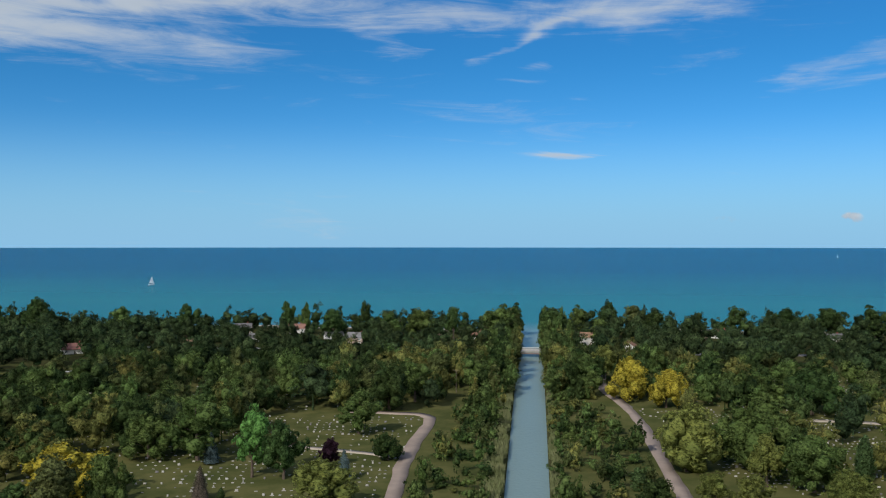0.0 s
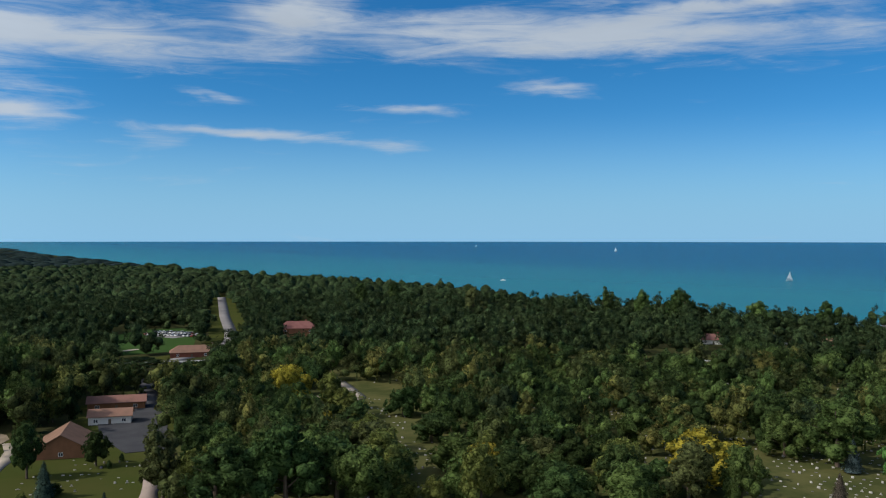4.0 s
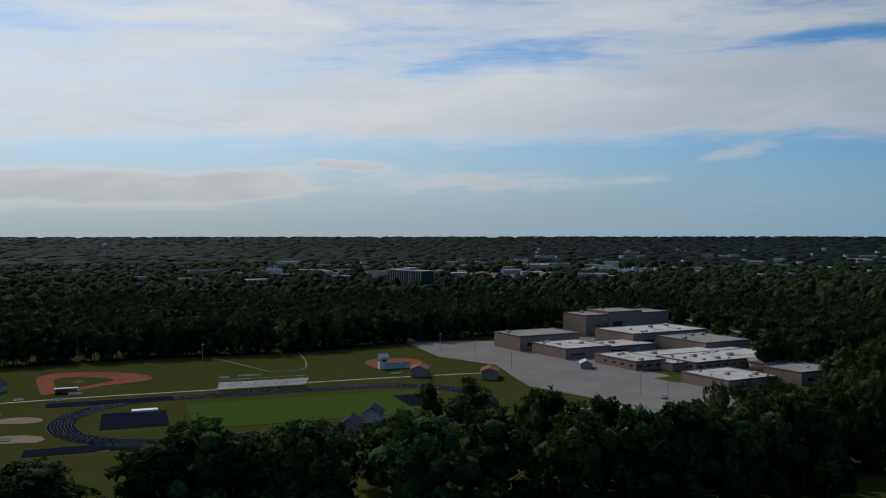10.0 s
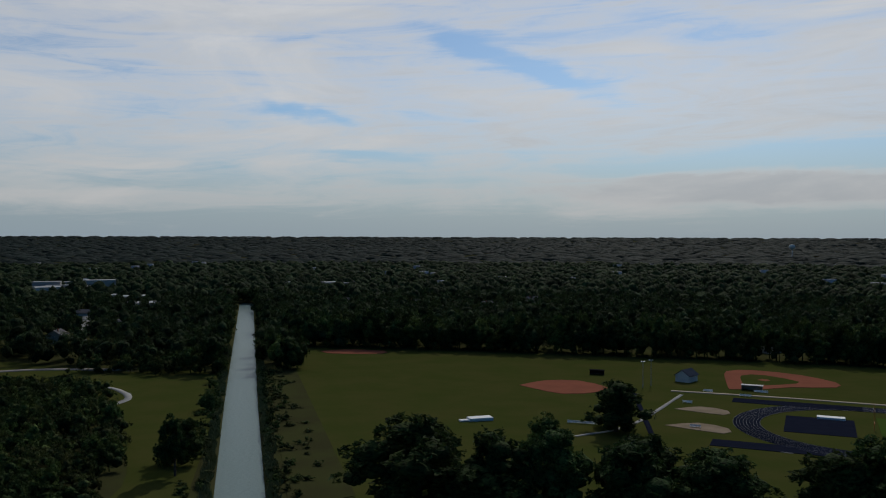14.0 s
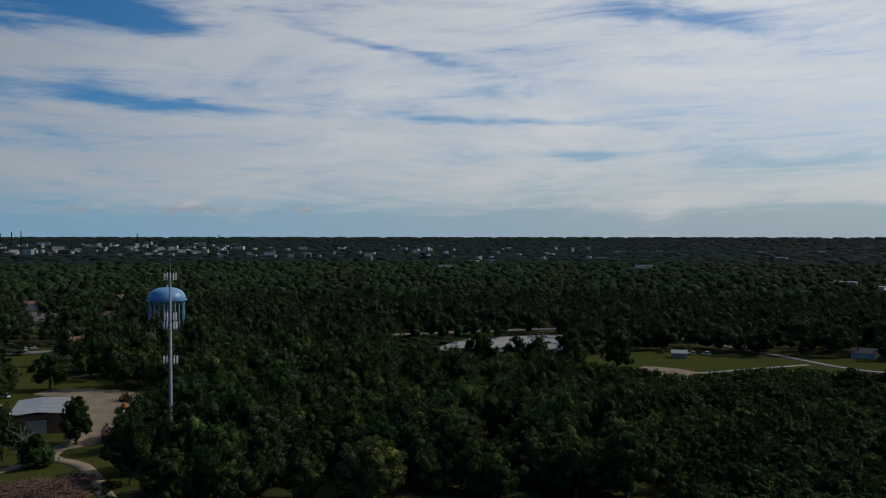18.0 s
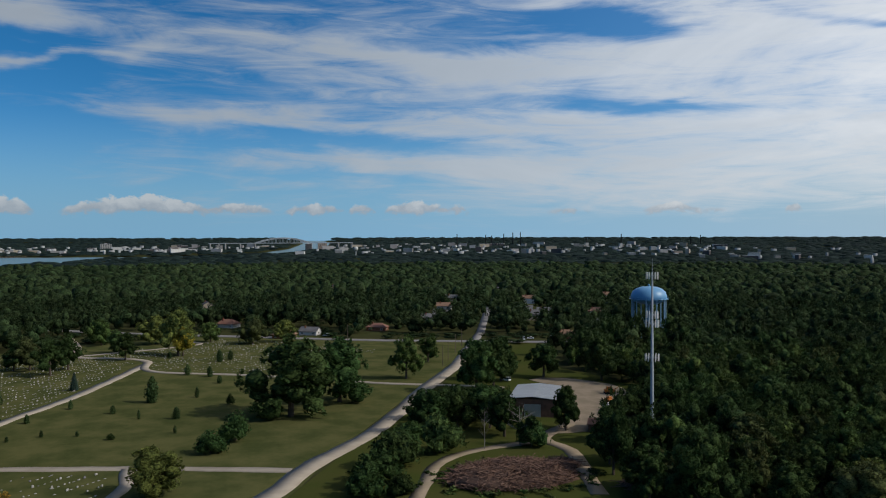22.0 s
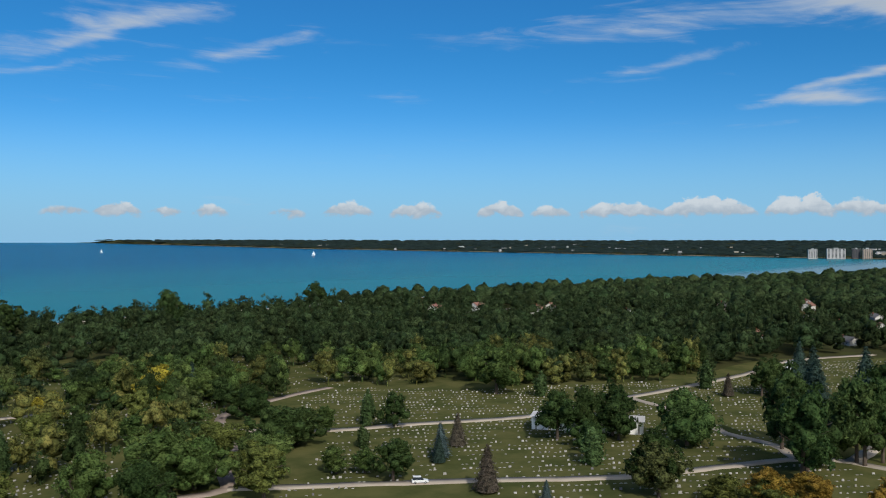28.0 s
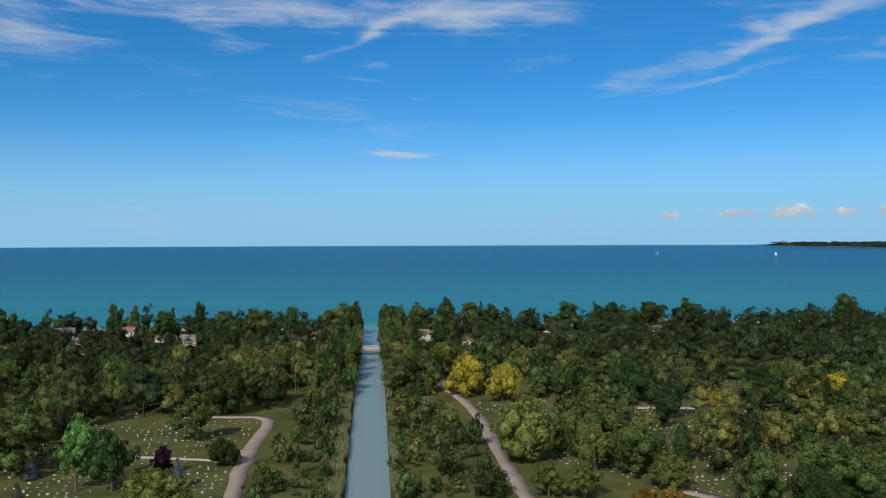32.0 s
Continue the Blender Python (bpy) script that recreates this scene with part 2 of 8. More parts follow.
# heading, half width and height of the small fair-weather clouds
HEAPS = [(336.3, 1.49, 0.37), (333.3, 1.28, 0.67), (330.4, 1.49, 0.52), (327.6, 1.28, 0.74), (322.7, 1.49, 0.52), (318.8, 1.92, 1.11), (314.3, 1.92, 1.04), (308.7, 1.70, 1.19), (305.4, 1.49, 0.74), (300.8, 3.19, 1.04), (295.4, 3.19, 1.56), (290.7, 1.49, 1.41), (289.2, 1.19, 1.63), (286.8, 2.13, 1.04), (283.8, 2.34, 1.26), (275.6, 4.90, 1.26), (269.6, 2.56, 0.74), (264.6, 2.34, 0.74), (261.6, 1.06, 0.74), (258.2, 2.13, 1.04), (255.3, 0.85, 0.56), (241.3, 2.13, 0.74), (257.8, 2.56, 0.89), (255.3, 0.94, 0.67), (247.9, 1.92, 0.37), (241.4, 2.13, 0.67), (238.8, 1.06, 0.30), (234.1, 0.60, 0.59), (347.7, 1.06, 0.22), (340.5, 0.77, 0.44), (336.2, 1.62, 0.59), (333.2, 1.62, 0.96)]
build_world()
sun = new("sun", bpy.data.lights.new("sun", "SUN"))
sun.data.energy, sun.data.angle, sun.data.color = 3.6, radians(0.6), (1.0, 0.95, 0.86)
sun.matrix_world = look(heading(SUN_AZ, SUN_EL) * 400, (0, 0, 0))

# ---- materials ----


def material(name, colour, rough=0.8, metal=0.0, vary=0.25, scale=0.3, fine=6.0, bump=0.2, tint=None, per_object=0.0, spec=0.3):
    """A surface whose colour wanders at two scales, with fine relief."""
    m = bpy.data.materials.new(name)
    m.use_nodes = True
    g = Graph(m.node_tree)
    b = m.node_tree.nodes["Principled BSDF"]
    co = g.node("ShaderNodeTexCoord").outputs["Object"]
    big, small = g.noise(co, scale, 4.0, 0.55), g.noise(co, fine, 3.0, 0.6)
    other = tint or tuple(c * (1 - vary) for c in colour)
    f = g.math("ADD", g.math("MULTIPLY", g.step(big, 0.32, 0.68), 0.65), g.math("MULTIPLY", small, 0.35))
    c = g.mix(f, colour, other)
    if per_object:
        r = g.node("ShaderNodeObjectInfo").outputs["Random"]
        hsv = g.node("ShaderNodeHueSaturation")
        g.wire(g.math("ADD", 0.5 - per_object * 0.08, g.math("MULTIPLY", r, per_object * 0.16)), hsv.inputs["Hue"])
        g.wire(g.math("ADD", 1.0 - per_object * 0.5, g.math("MULTIPLY", g.math("FRACT", g.math("MULTIPLY", r, 7.3)), per_object)), hsv.inputs["Value"])
        g.wire(c, hsv.inputs["Color"])
        c = hsv.outputs[0]
    g.wire(c, b.inputs["Base Color"])
    b.inputs["Roughness"].default_value, b.inputs["Metallic"].default_value = rough, metal
    b.inputs["Specular IOR Level"].default_value = 0.0 if rough > 0.84 else spec
    if bump:
        n = g.node("ShaderNodeBump")
        n.inputs["Strength"].default_value = bump
        n.inputs["Distance"].default_value = 0.05
        g.wire(small, n.inputs["Height"])
        g.wire(n.outputs[0], b.inputs["Normal"])
    return m


def leaf_material(name, colour, other, per_object=0.6, tree=0.0, gaps=1.9, clump=2.0):
    """Foliage: clumps of two greens, with shaded gaps painted in dark; tree > 0 adds a wander from crown to crown for
    joined woods.
    """
    m = bpy.data.materials.new(name)
    m.use_nodes = True
    g = Graph(m.node_tree)
    b = m.node_tree.nodes["Principled BSDF"]
    co = g.node("ShaderNodeTexCoord").outputs["Object"]
    isl = g.node("ShaderNodeNewGeometry").outputs["Random Per Island"]
    f = g.math("ADD", g.math("MULTIPLY", g.step(g.noise(co, 0.35, 2.0), 0.35, 0.65), 0.55), g.math("MULTIPLY", isl, 0.45))
    colour, other = (tuple(v * k for v, k in zip(q, LEAF_CAST)) for q in (colour, other))
    # shade of the gaps between leaf clumps, painted as dark noise; other green lightened as highlight
    gap_shade = g.noise(co, clump, 3.0, 0.65)
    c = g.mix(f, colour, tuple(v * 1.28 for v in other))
    c = g.mix(g.step(gap_shade, 0.42, 0.66), c, tuple(v * 0.34 for v in colour))
    hsv = g.node("ShaderNodeHueSaturation")
    if tree:
        v = g.node("ShaderNodeTexVoronoi")
        g.wire(co, v.inputs["Vector"])
        v.inputs["Scale"].default_value = tree
        s = g.node("ShaderNodeSeparateColor")
        g.wire(v.outputs["Color"], s.inputs[0])
        r, r2 = s.outputs[0], s.outputs[1]
        wide = g.noise(co, 0.006, 2.0)
        r = g.math("ADD", g.math("MULTIPLY", r, 0.7), g.math("MULTIPLY", wide, 0.3))
    else:
        r = g.node("ShaderNodeObjectInfo").outputs["Random"]
        r2 = g.math("FRACT", g.math("MULTIPLY", r, 9.7))
    g.wire(g.math("ADD", 0.5 - per_object * 0.016, g.math("MULTIPLY", r, per_object * 0.05)), hsv.inputs["Hue"])
    g.wire(g.math("ADD", 1.0 - per_object * 0.55, g.math("MULTIPLY", r2, per_object * 1.1)), hsv.inputs["Value"])
    g.wire(c, hsv.inputs["Color"])
    g.wire(hsv.outputs[0], b.inputs["Base Color"])
    b.inputs["Roughness"].default_value = 0.75
    b.inputs["Specular IOR Level"].default_value = 0.03
    bump = g.node("ShaderNodeBump")
    bump.inputs["Strength"].default_value, bump.inputs["Distance"].default_value = 1.0, 1.0
    g.wire(gap_shade, bump.inputs["Height"])
    g.wire(bump.outputs[0], b.inputs["Normal"])
    # leaves let some light through, and the sprays are ragged with gaps between their leaves
    thin = g.node("ShaderNodeBsdfTranslucent")
    g.wire(hsv.outputs[0], thin.inputs[0])
    body = g.node("ShaderNodeMixShader")
    body.inputs[0].default_value = 0.20
    g.wire(b.outputs[0], body.inputs[1])
    g.wire(thin.outputs[0], body.inputs[2])
    at = g.node("ShaderNodeAttribute")
    at.attribute_name = "leaf"
    gap = g.step(g.noise(co, gaps, 2.0, 0.6), 0.50, 0.53)
    cut = g.node("ShaderNodeMixShader")
    g.wire(g.math("MULTIPLY", gap, at.outputs["Fac"]), cut.inputs[0])
    g.wire(body.outputs[0], cut.inputs[1])
    g.wire(g.node("ShaderNodeBsdfTransparent").outputs[0], cut.inputs[2])
    g.wire(cut.outputs[0], m.node_tree.nodes["Material Output"].inputs[0])
    return m


def water_material(name, near, deep, canal):
    m = bpy.data.materials.new(name)
    m.use_nodes = True
    g = Graph(m.node_tree)
    b = m.node_tree.nodes["Principled BSDF"]
    co = g.node("ShaderNodeTexCoord").outputs["Object"]
    sp = g.node("ShaderNodeSeparateXYZ")
    g.wire(co, sp.inputs[0])
    x, y, z = sp.outputs
    band = g.noise(g.vec(g.math("MULTIPLY", x, 0.12), y, 0.0), 0.0022, 4.0, 0.55, 0.3)
    out = g.math("ADD", y, g.math("MULTIPLY", g.math("SUBTRACT", band, 0.5), 1500.0))
    c = g.mix(g.step(out, 780.0, 2300.0), near, deep)
    c = g.mix(g.step(y, 640.0, 800.0), canal, c)
    g.wire(c, b.inputs["Base Color"])
    b.inputs["Roughness"].default_value = 0.22
    b.inputs["IOR"].default_value = 1.33
    g.wire(g.math("ADD", LAKE_SPEC, g.math("MULTIPLY", g.math("SUBTRACT", 1.0, g.step(y, 640.0, 800.0)), CANAL_SPEC)), b.inputs["Specular IOR Level"])
    ripple = g.noise(co, 0.55, 4.0, 0.6)
    n = g.node("ShaderNodeBump")
    n.inputs["Strength"].default_value, n.inputs["Distance"].default_value = 1.0, 0.9
    calm = g.math("ADD", 0.22, g.math("MULTIPLY", g.step(y, 640.0, 800.0), 0.78))
    g.wire(g.math("MULTIPLY", ripple, calm), n.inputs["Height"])
    g.wire(n.outputs[0], b.inputs["Normal"])
    return m


LEAF_CAST = (0.90, 0.84, 0.96)          # scales every leaf colour; the bluer cast puts air haze into the leaves
LAKE_SPEC, CANAL_SPEC = 0.008, 0.04
M = {}
M["ground"] = material("woodland_floor", (0.056, 0.062, 0.022), 0.95, tint=(0.044, 0.042, 0.020), scale=0.05, fine=1.5)
M["grass"] = material("mown_grass", (0.046, 0.060, 0.014), 0.95, tint=(0.066, 0.066, 0.020), scale=0.05, fine=0.6, bump=0.4)
M["dry_grass"] = material("dry_cemetery_grass", (0.112, 0.106, 0.040), 0.95, tint=(0.044, 0.056, 0.018), scale=0.07, fine=0.55, bump=0.4)
M["turf"] = material("football_turf", (0.050, 0.092, 0.016), 0.95, tint=(0.056, 0.086, 0.019), scale=0.08, fine=2.0, bump=0.3)
M["green"] = material("golf_green", (0.046, 0.088, 0.024), 0.9, tint=(0.038, 0.070, 0.020), scale=0.05)
M["reeds"] = material("bank_reeds", (0.185, 0.190, 0.095), 0.95, tint=(0.105, 0.125, 0.050), scale=0.2, fine=2.5, bump=0.8)
M["gravel"] = material("pale_gravel", (0.38, 0.325, 0.26), 0.95, tint=(0.29, 0.245, 0.195), scale=0.15, fine=3.0, bump=0.4)
M["gravel_pink"] = material("pinkish_gravel", (0.31, 0.245, 0.205), 0.95, tint=(0.23, 0.185, 0.155), scale=0.15, fine=3.0, bump=0.4)
M["concrete"] = material("worn_concrete", (0.36, 0.35, 0.33), 0.9, tint=(0.28, 0.275, 0.26), scale=0.12, fine=2.5)
M["asphalt"] = material("dark_asphalt", (0.052, 0.052, 0.056), 0.9, tint=(0.075, 0.075, 0.078), scale=0.1, fine=3.0)
M["lot"] = material("bleached_asphalt", (0.26, 0.24, 0.23), 0.92, tint=(0.20, 0.185, 0.175), scale=0.05, fine=2.0)
M["dirt"] = material("bare_dirt", (0.30, 0.235, 0.17), 0.97, tint=(0.20, 0.16, 0.11), scale=0.12, fine=2.0, bump=0.6)
M["clay"] = material("red_infield_clay", (0.26, 0.095, 0.060), 0.97, tint=(0.21, 0.080, 0.052), scale=0.1, fine=2.0)
M["sand"] = material("beach_sand", (0.46, 0.38, 0.29), 0.97, tint=(0.36, 0.30, 0.23), scale=0.1, fine=2.0)
M["track"] = material("blue_running_track", (0.011, 0.014, 0.026), 0.85, tint=(0.015, 0.018, 0.031), scale=0.2)
M["lane"] = material("worn_lane_paint", (0.34, 0.34, 0.34), 0.9, vary=0.3)
M["line"] = material("white_line_paint", (0.62, 0.62, 0.60), 0.8, vary=0.2)
M["brick"] = material("tan_school_brick", (0.42, 0.31, 0.25), 0.9, tint=(0.34, 0.24, 0.19), scale=0.4, fine=5.0)
M["brick_red"] = material("red_brick", (0.24, 0.095, 0.065), 0.9, tint=(0.18, 0.075, 0.05), scale=0.4, fine=5.0, per_object=0.3)
M["membrane"] = material("white_roof_membrane", (0.60, 0.58, 0.555), 0.8, tint=(0.40, 0.38, 0.36), scale=0.07, fine=1.0)
M["membrane_grey"] = material("grey_gravel_roof", (0.36, 0.34, 0.32), 0.9, tint=(0.26, 0.25, 0.24), scale=0.08, fine=1.5)
M["shingle"] = material("brown_shingles", (0.26, 0.145, 0.105), 0.9, tint=(0.19, 0.115, 0.085), scale=0.3, fine=4.0, per_object=0.2)
M["shingle_grey"] = material("grey_shingles", (0.17, 0.165, 0.165), 0.9, tint=(0.115, 0.11, 0.11), scale=0.3, fine=4.0, per_object=0.4)
M["shingle_red"] = material("red_tile_roof", (0.26, 0.135, 0.105), 0.9, tint=(0.19, 0.095, 0.075), scale=0.3, fine=4.0, per_object=0.2)
M["shingle_blue"] = material("slate_blue_roof", (0.055, 0.066, 0.090), 0.85, tint=(0.04, 0.05, 0.07), scale=0.3, fine=3.0)
M["siding"] = material("pale_house_siding", (0.64, 0.62, 0.58), 0.75, tint=(0.52, 0.50, 0.47), scale=0.3, fine=4.0, per_object=0.25)
M["siding_tan"] = material("tan_house_siding", (0.42, 0.35, 0.27), 0.8, tint=(0.34, 0.28, 0.22), scale=0.3, fine=4.0, per_object=0.25)
M["glass"] = material("dark_window_glass", (0.03, 0.04, 0.05), 0.12, spec=0.6, bump=0.0)
M["mast"] = material("dull_grey_mast_steel", (0.27, 0.30, 0.33), 0.6, vary=0.2, scale=0.3)
M["steel"] = material("galvanised_steel", (0.50, 0.52, 0.54), 0.45, metal=0.7, vary=0.2, scale=0.5)
M["metal_roof"] = material("pale_metal_roof", (0.36, 0.37, 0.38), 0.6, metal=0.2, tint=(0.28, 0.29, 0.30), scale=0.2, fine=2.0)
M["tank_leg"] = material("pale_blue_leg_paint", (0.24, 0.38, 0.50), 0.5, tint=(0.20, 0.32, 0.43), scale=0.1)
M["tank"] = material("sky_blue_tank_paint", (0.14, 0.33, 0.53), 0.4, tint=(0.11, 0.27, 0.45), scale=0.08, fine=1.0, spec=0.5)
M["stone"] = material("pale_headstone_granite", (0.40, 0.385, 0.345), 0.9, tint=(0.24, 0.225, 0.20), scale=0.4, fine=5.0)
M["stone_dark"] = material("dark_headstone_granite", (0.16, 0.15, 0.15), 0.5, tint=(0.11, 0.10, 0.10), scale=0.4, fine=5.0)
M["bark"] = material("grey_bark", (0.115, 0.090, 0.070), 0.95, tint=(0.070, 0.055, 0.042), scale=0.8, fine=6.0, bump=0.6)
M["dead_wood"] = material("bleached_dead_wood", (0.26, 0.23, 0.20), 0.95, tint=(0.17, 0.15, 0.13), scale=0.8, fine=6.0)
M["twigs"] = material("cut_twigs", (0.22, 0.135, 0.10), 0.97, tint=(0.10, 0.062, 0.048), scale=0.8, fine=4.0)
M["brush"] = material("dry_brush", (0.17, 0.10, 0.072), 0.97, tint=(0.085, 0.058, 0.045), scale=0.4, fine=3.0, bump=0.8)
M["car_white"] = material("white_car_paint", (0.75, 0.75, 0.74), 0.3, vary=0.08, spec=0.5)
M["car_dark"] = material("dark_car_paint", (0.05, 0.055, 0.07), 0.3, vary=0.1, spec=0.5)
M["car_red"] = material("red_car_paint", (0.28, 0.04, 0.03), 0.3, vary=0.1, spec=0.5)
M["rubber"] = material("tyre_rubber", (0.02, 0.02, 0.02), 0.9)
M["sail"] = material("white_sailcloth", (0.82, 0.82, 0.80), 0.7, vary=0.08)
M["orange_paint"] = material("orange_plant_paint", (0.52, 0.17, 0.03), 0.6)
M["blue_tarp"] = material("blue_tarpaulin", (0.10, 0.17, 0.30), 0.6)
M["wood"] = material("weathered_wood_pole", (0.17, 0.135, 0.10), 0.9)
M["far_wall"] = material("far_building_wall", (0.46, 0.44, 0.42), 0.85, tint=(0.30, 0.28, 0.27), scale=0.02, per_object=0.6)
M["far_roof"] = material("far_building_roof", (0.50, 0.50, 0.49), 0.85, tint=(0.30, 0.30, 0.30), scale=0.02, per_object=0.5)
M["apartment"] = material("grey_apartment_wall", (0.11, 0.10, 0.10), 0.9, tint=(0.08, 0.075, 0.075), scale=0.05)
M["water"] = water_material("lake_water", (0.014, 0.152, 0.190), (0.0005, 0.080, 0.168), (0.17, 0.235, 0.225))
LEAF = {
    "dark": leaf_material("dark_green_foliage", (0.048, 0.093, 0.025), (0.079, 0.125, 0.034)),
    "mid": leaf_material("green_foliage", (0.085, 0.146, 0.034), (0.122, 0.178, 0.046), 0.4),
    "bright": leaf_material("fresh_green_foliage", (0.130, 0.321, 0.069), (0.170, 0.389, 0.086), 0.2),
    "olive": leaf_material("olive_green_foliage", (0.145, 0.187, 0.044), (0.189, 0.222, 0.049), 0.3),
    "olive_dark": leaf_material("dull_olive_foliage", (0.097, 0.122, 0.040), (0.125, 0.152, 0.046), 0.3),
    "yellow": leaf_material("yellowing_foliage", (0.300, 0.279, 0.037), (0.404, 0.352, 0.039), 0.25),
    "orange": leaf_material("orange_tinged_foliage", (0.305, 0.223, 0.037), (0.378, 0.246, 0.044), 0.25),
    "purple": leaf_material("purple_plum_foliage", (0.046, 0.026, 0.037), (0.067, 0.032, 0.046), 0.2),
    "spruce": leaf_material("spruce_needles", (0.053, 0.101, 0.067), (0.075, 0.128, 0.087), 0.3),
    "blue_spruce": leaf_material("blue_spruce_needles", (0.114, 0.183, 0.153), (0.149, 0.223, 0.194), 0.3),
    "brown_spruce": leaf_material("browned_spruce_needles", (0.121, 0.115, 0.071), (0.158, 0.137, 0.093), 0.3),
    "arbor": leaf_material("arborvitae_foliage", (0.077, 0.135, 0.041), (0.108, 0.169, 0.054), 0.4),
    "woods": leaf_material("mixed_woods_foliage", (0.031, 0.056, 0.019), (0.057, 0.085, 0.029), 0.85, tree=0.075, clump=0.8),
    # darkened for the missing shade between crowns, blued for distance haze
    "far_woods": leaf_material("far_woods_haze_and_shade", (0.019, 0.035, 0.025), (0.027, 0.045, 0.033), 0.45, tree=0.03, clump=0.25),
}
LEAF["bush"] = LEAF["dark"]
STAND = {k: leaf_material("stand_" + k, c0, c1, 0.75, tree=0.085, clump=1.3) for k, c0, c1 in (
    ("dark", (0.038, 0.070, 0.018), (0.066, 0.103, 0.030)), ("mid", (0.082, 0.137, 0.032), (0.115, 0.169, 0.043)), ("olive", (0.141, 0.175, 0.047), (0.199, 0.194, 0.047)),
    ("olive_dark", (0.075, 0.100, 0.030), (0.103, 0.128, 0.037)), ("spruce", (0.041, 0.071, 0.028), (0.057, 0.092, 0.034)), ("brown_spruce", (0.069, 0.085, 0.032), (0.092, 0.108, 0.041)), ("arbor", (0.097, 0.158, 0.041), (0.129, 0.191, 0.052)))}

# ---- shapes ----


def lift(r):
    """The far land and lake rise slowly towards the skyline."""
    return 47.0 * ((np.maximum(r, 1000.0) - 1000.0) / 3950.0) ** 2


def hills_at(x, y):
    """Low rises along the skyline, flat towards the eastern shore."""
    az = np.degrees(np.arctan2(-x, y)) % 360
    return np.clip((np.hypot(x, y) - 3400) / 1500, 0, 1) ** 1.5 * 10 * np.clip((az - 80) / 20, 0.0, 1.0)


def lift_at(x, y):
    return float(lift(np.hypot(x, y)))


def mesh_of(name, verts, faces, mat=None, smooth=False, leaf=None):
    """A mesh from arrays; faces: one array of equal faces or a list of such arrays."""
    faces = faces if isinstance(faces, list) else [faces]
    faces = [np.asarray(f, dtype=np.int32) for f in faces if len(f)]
    verts = np.asarray(verts, dtype=np.float32).reshape(-1, 3)
    me = bpy.data.meshes.new(name)
    loops = np.concatenate([f.ravel() for f in faces])
    totals = np.concatenate([np.full(len(f), f.shape[1], dtype=np.int32) for f in faces])
    starts = np.concatenate([[0], np.cumsum(totals)[:-1]]).astype(np.int32)
    me.vertices.add(len(verts))
    me.vertices.foreach_set("co", verts.ravel())
    me.loops.add(len(loops))
    me.loops.foreach_set("vertex_index", loops)
    me.polygons.add(len(totals))
    me.polygons.foreach_set("loop_start", starts)
    if smooth:
        me.polygons.foreach_set("use_smooth", np.ones(len(totals), dtype=bool))
    me.update(calc_edges=True)
    if mat:
        me.materials.append(mat)
    if leaf is not None:
        a = me.attributes.new("leaf", "FLOAT", "POINT")
        a.data.foreach_set("value", np.asarray(leaf, dtype=np.float32))
    return me


def thing(name, x, y, z=None, rz=0.0):
    ob = new(name)
    ob.empty_display_size = 0.5
    ob.matrix_world = pose(x, y, lift_at(x, y) if z is None else z, 0, 0, rz)
    return ob


def part(name, bm, mat, parent, label=""):
    """Links a bmesh or mesh as one part under a thing."""
    if isinstance(bm, bmesh.types.BMesh):
        me = bpy.data.meshes.new(name)
        bm.to_mesh(me)
        bm.free()
    else:
        me = bm
    if mat and not me.materials:
        me.materials.append(mat)
    ob = new(name, me)
    ob.parent = parent
    if label:
        ob["label"] = label
    return ob


def box(bm, x0, x1, y0, y1, z0, z1, bevel=0.0):
    vs = [bm.verts.new(p) for p in ((x0, y0, z0), (x1, y0, z0), (x1, y1, z0), (x0, y1, z0), (x0, y0, z1), (x1, y0, z1), (x1, y1, z1), (x0, y1, z1))]
    fs = [bm.faces.new([vs[i] for i in f]) for f in ((3, 2, 1, 0), (4, 5, 6, 7), (0, 1, 5, 4), (1, 2, 6, 5), (2, 3, 7, 6), (3, 0, 4, 7))]
    if bevel:
        es = {e for f in fs for e in f.edges}
        bmesh.ops.bevel(bm, geom=list(es), offset=bevel, segments=2, affect="EDGES", profile=0.5)
    return bm


def boxes(*dims, bevel=0.0):
    bm = bmesh.new()
    for d in dims:
        box(bm, *d, bevel=bevel)
    return bm


def lathe(profile, n=16, cap=True):
    """A round body from (radius, height) pairs."""
    bm = bmesh.new()
    rings = [[bm.verts.new((r * math.cos(2 * math.pi * i / n), r * math.sin(2 * math.pi * i / n), z)) for i in range(n)] for r, z in profile]
    for a, b in zip(rings, rings[1:]):
        for i in range(n):
            bm.faces.new((a[i], a[(i + 1) % n], b[(i + 1) % n], b[i])).smooth = n > 9
    if cap:
        bm.faces.new(rings[0][::-1])
        bm.faces.new(rings[-1])
    return bm


def tube(p, q, r0, r1=None, n=6, bm=None):
    bm = bm or bmesh.new()
    p, q, r1 = Vector(p), Vector(q), r0 if r1 is None else r1
    d = (q - p).normalized()
    u = d.orthogonal().normalized()
    v = d.cross(u)
    rings = [[bm.verts.new(c + (u * math.cos(2 * math.pi * i / n) + v * math.sin(2 * math.pi * i / n)) * r) for i in range(n)] for c, r in ((p, r0), (q, r1))]
    for i in range(n):
        bm.faces.new((rings[0][i], rings[0][(i + 1) % n], rings[1][(i + 1) % n], rings[1][i]))
    bm.faces.new(rings[0][::-1])
    bm.faces.new(rings[1])
    return bm


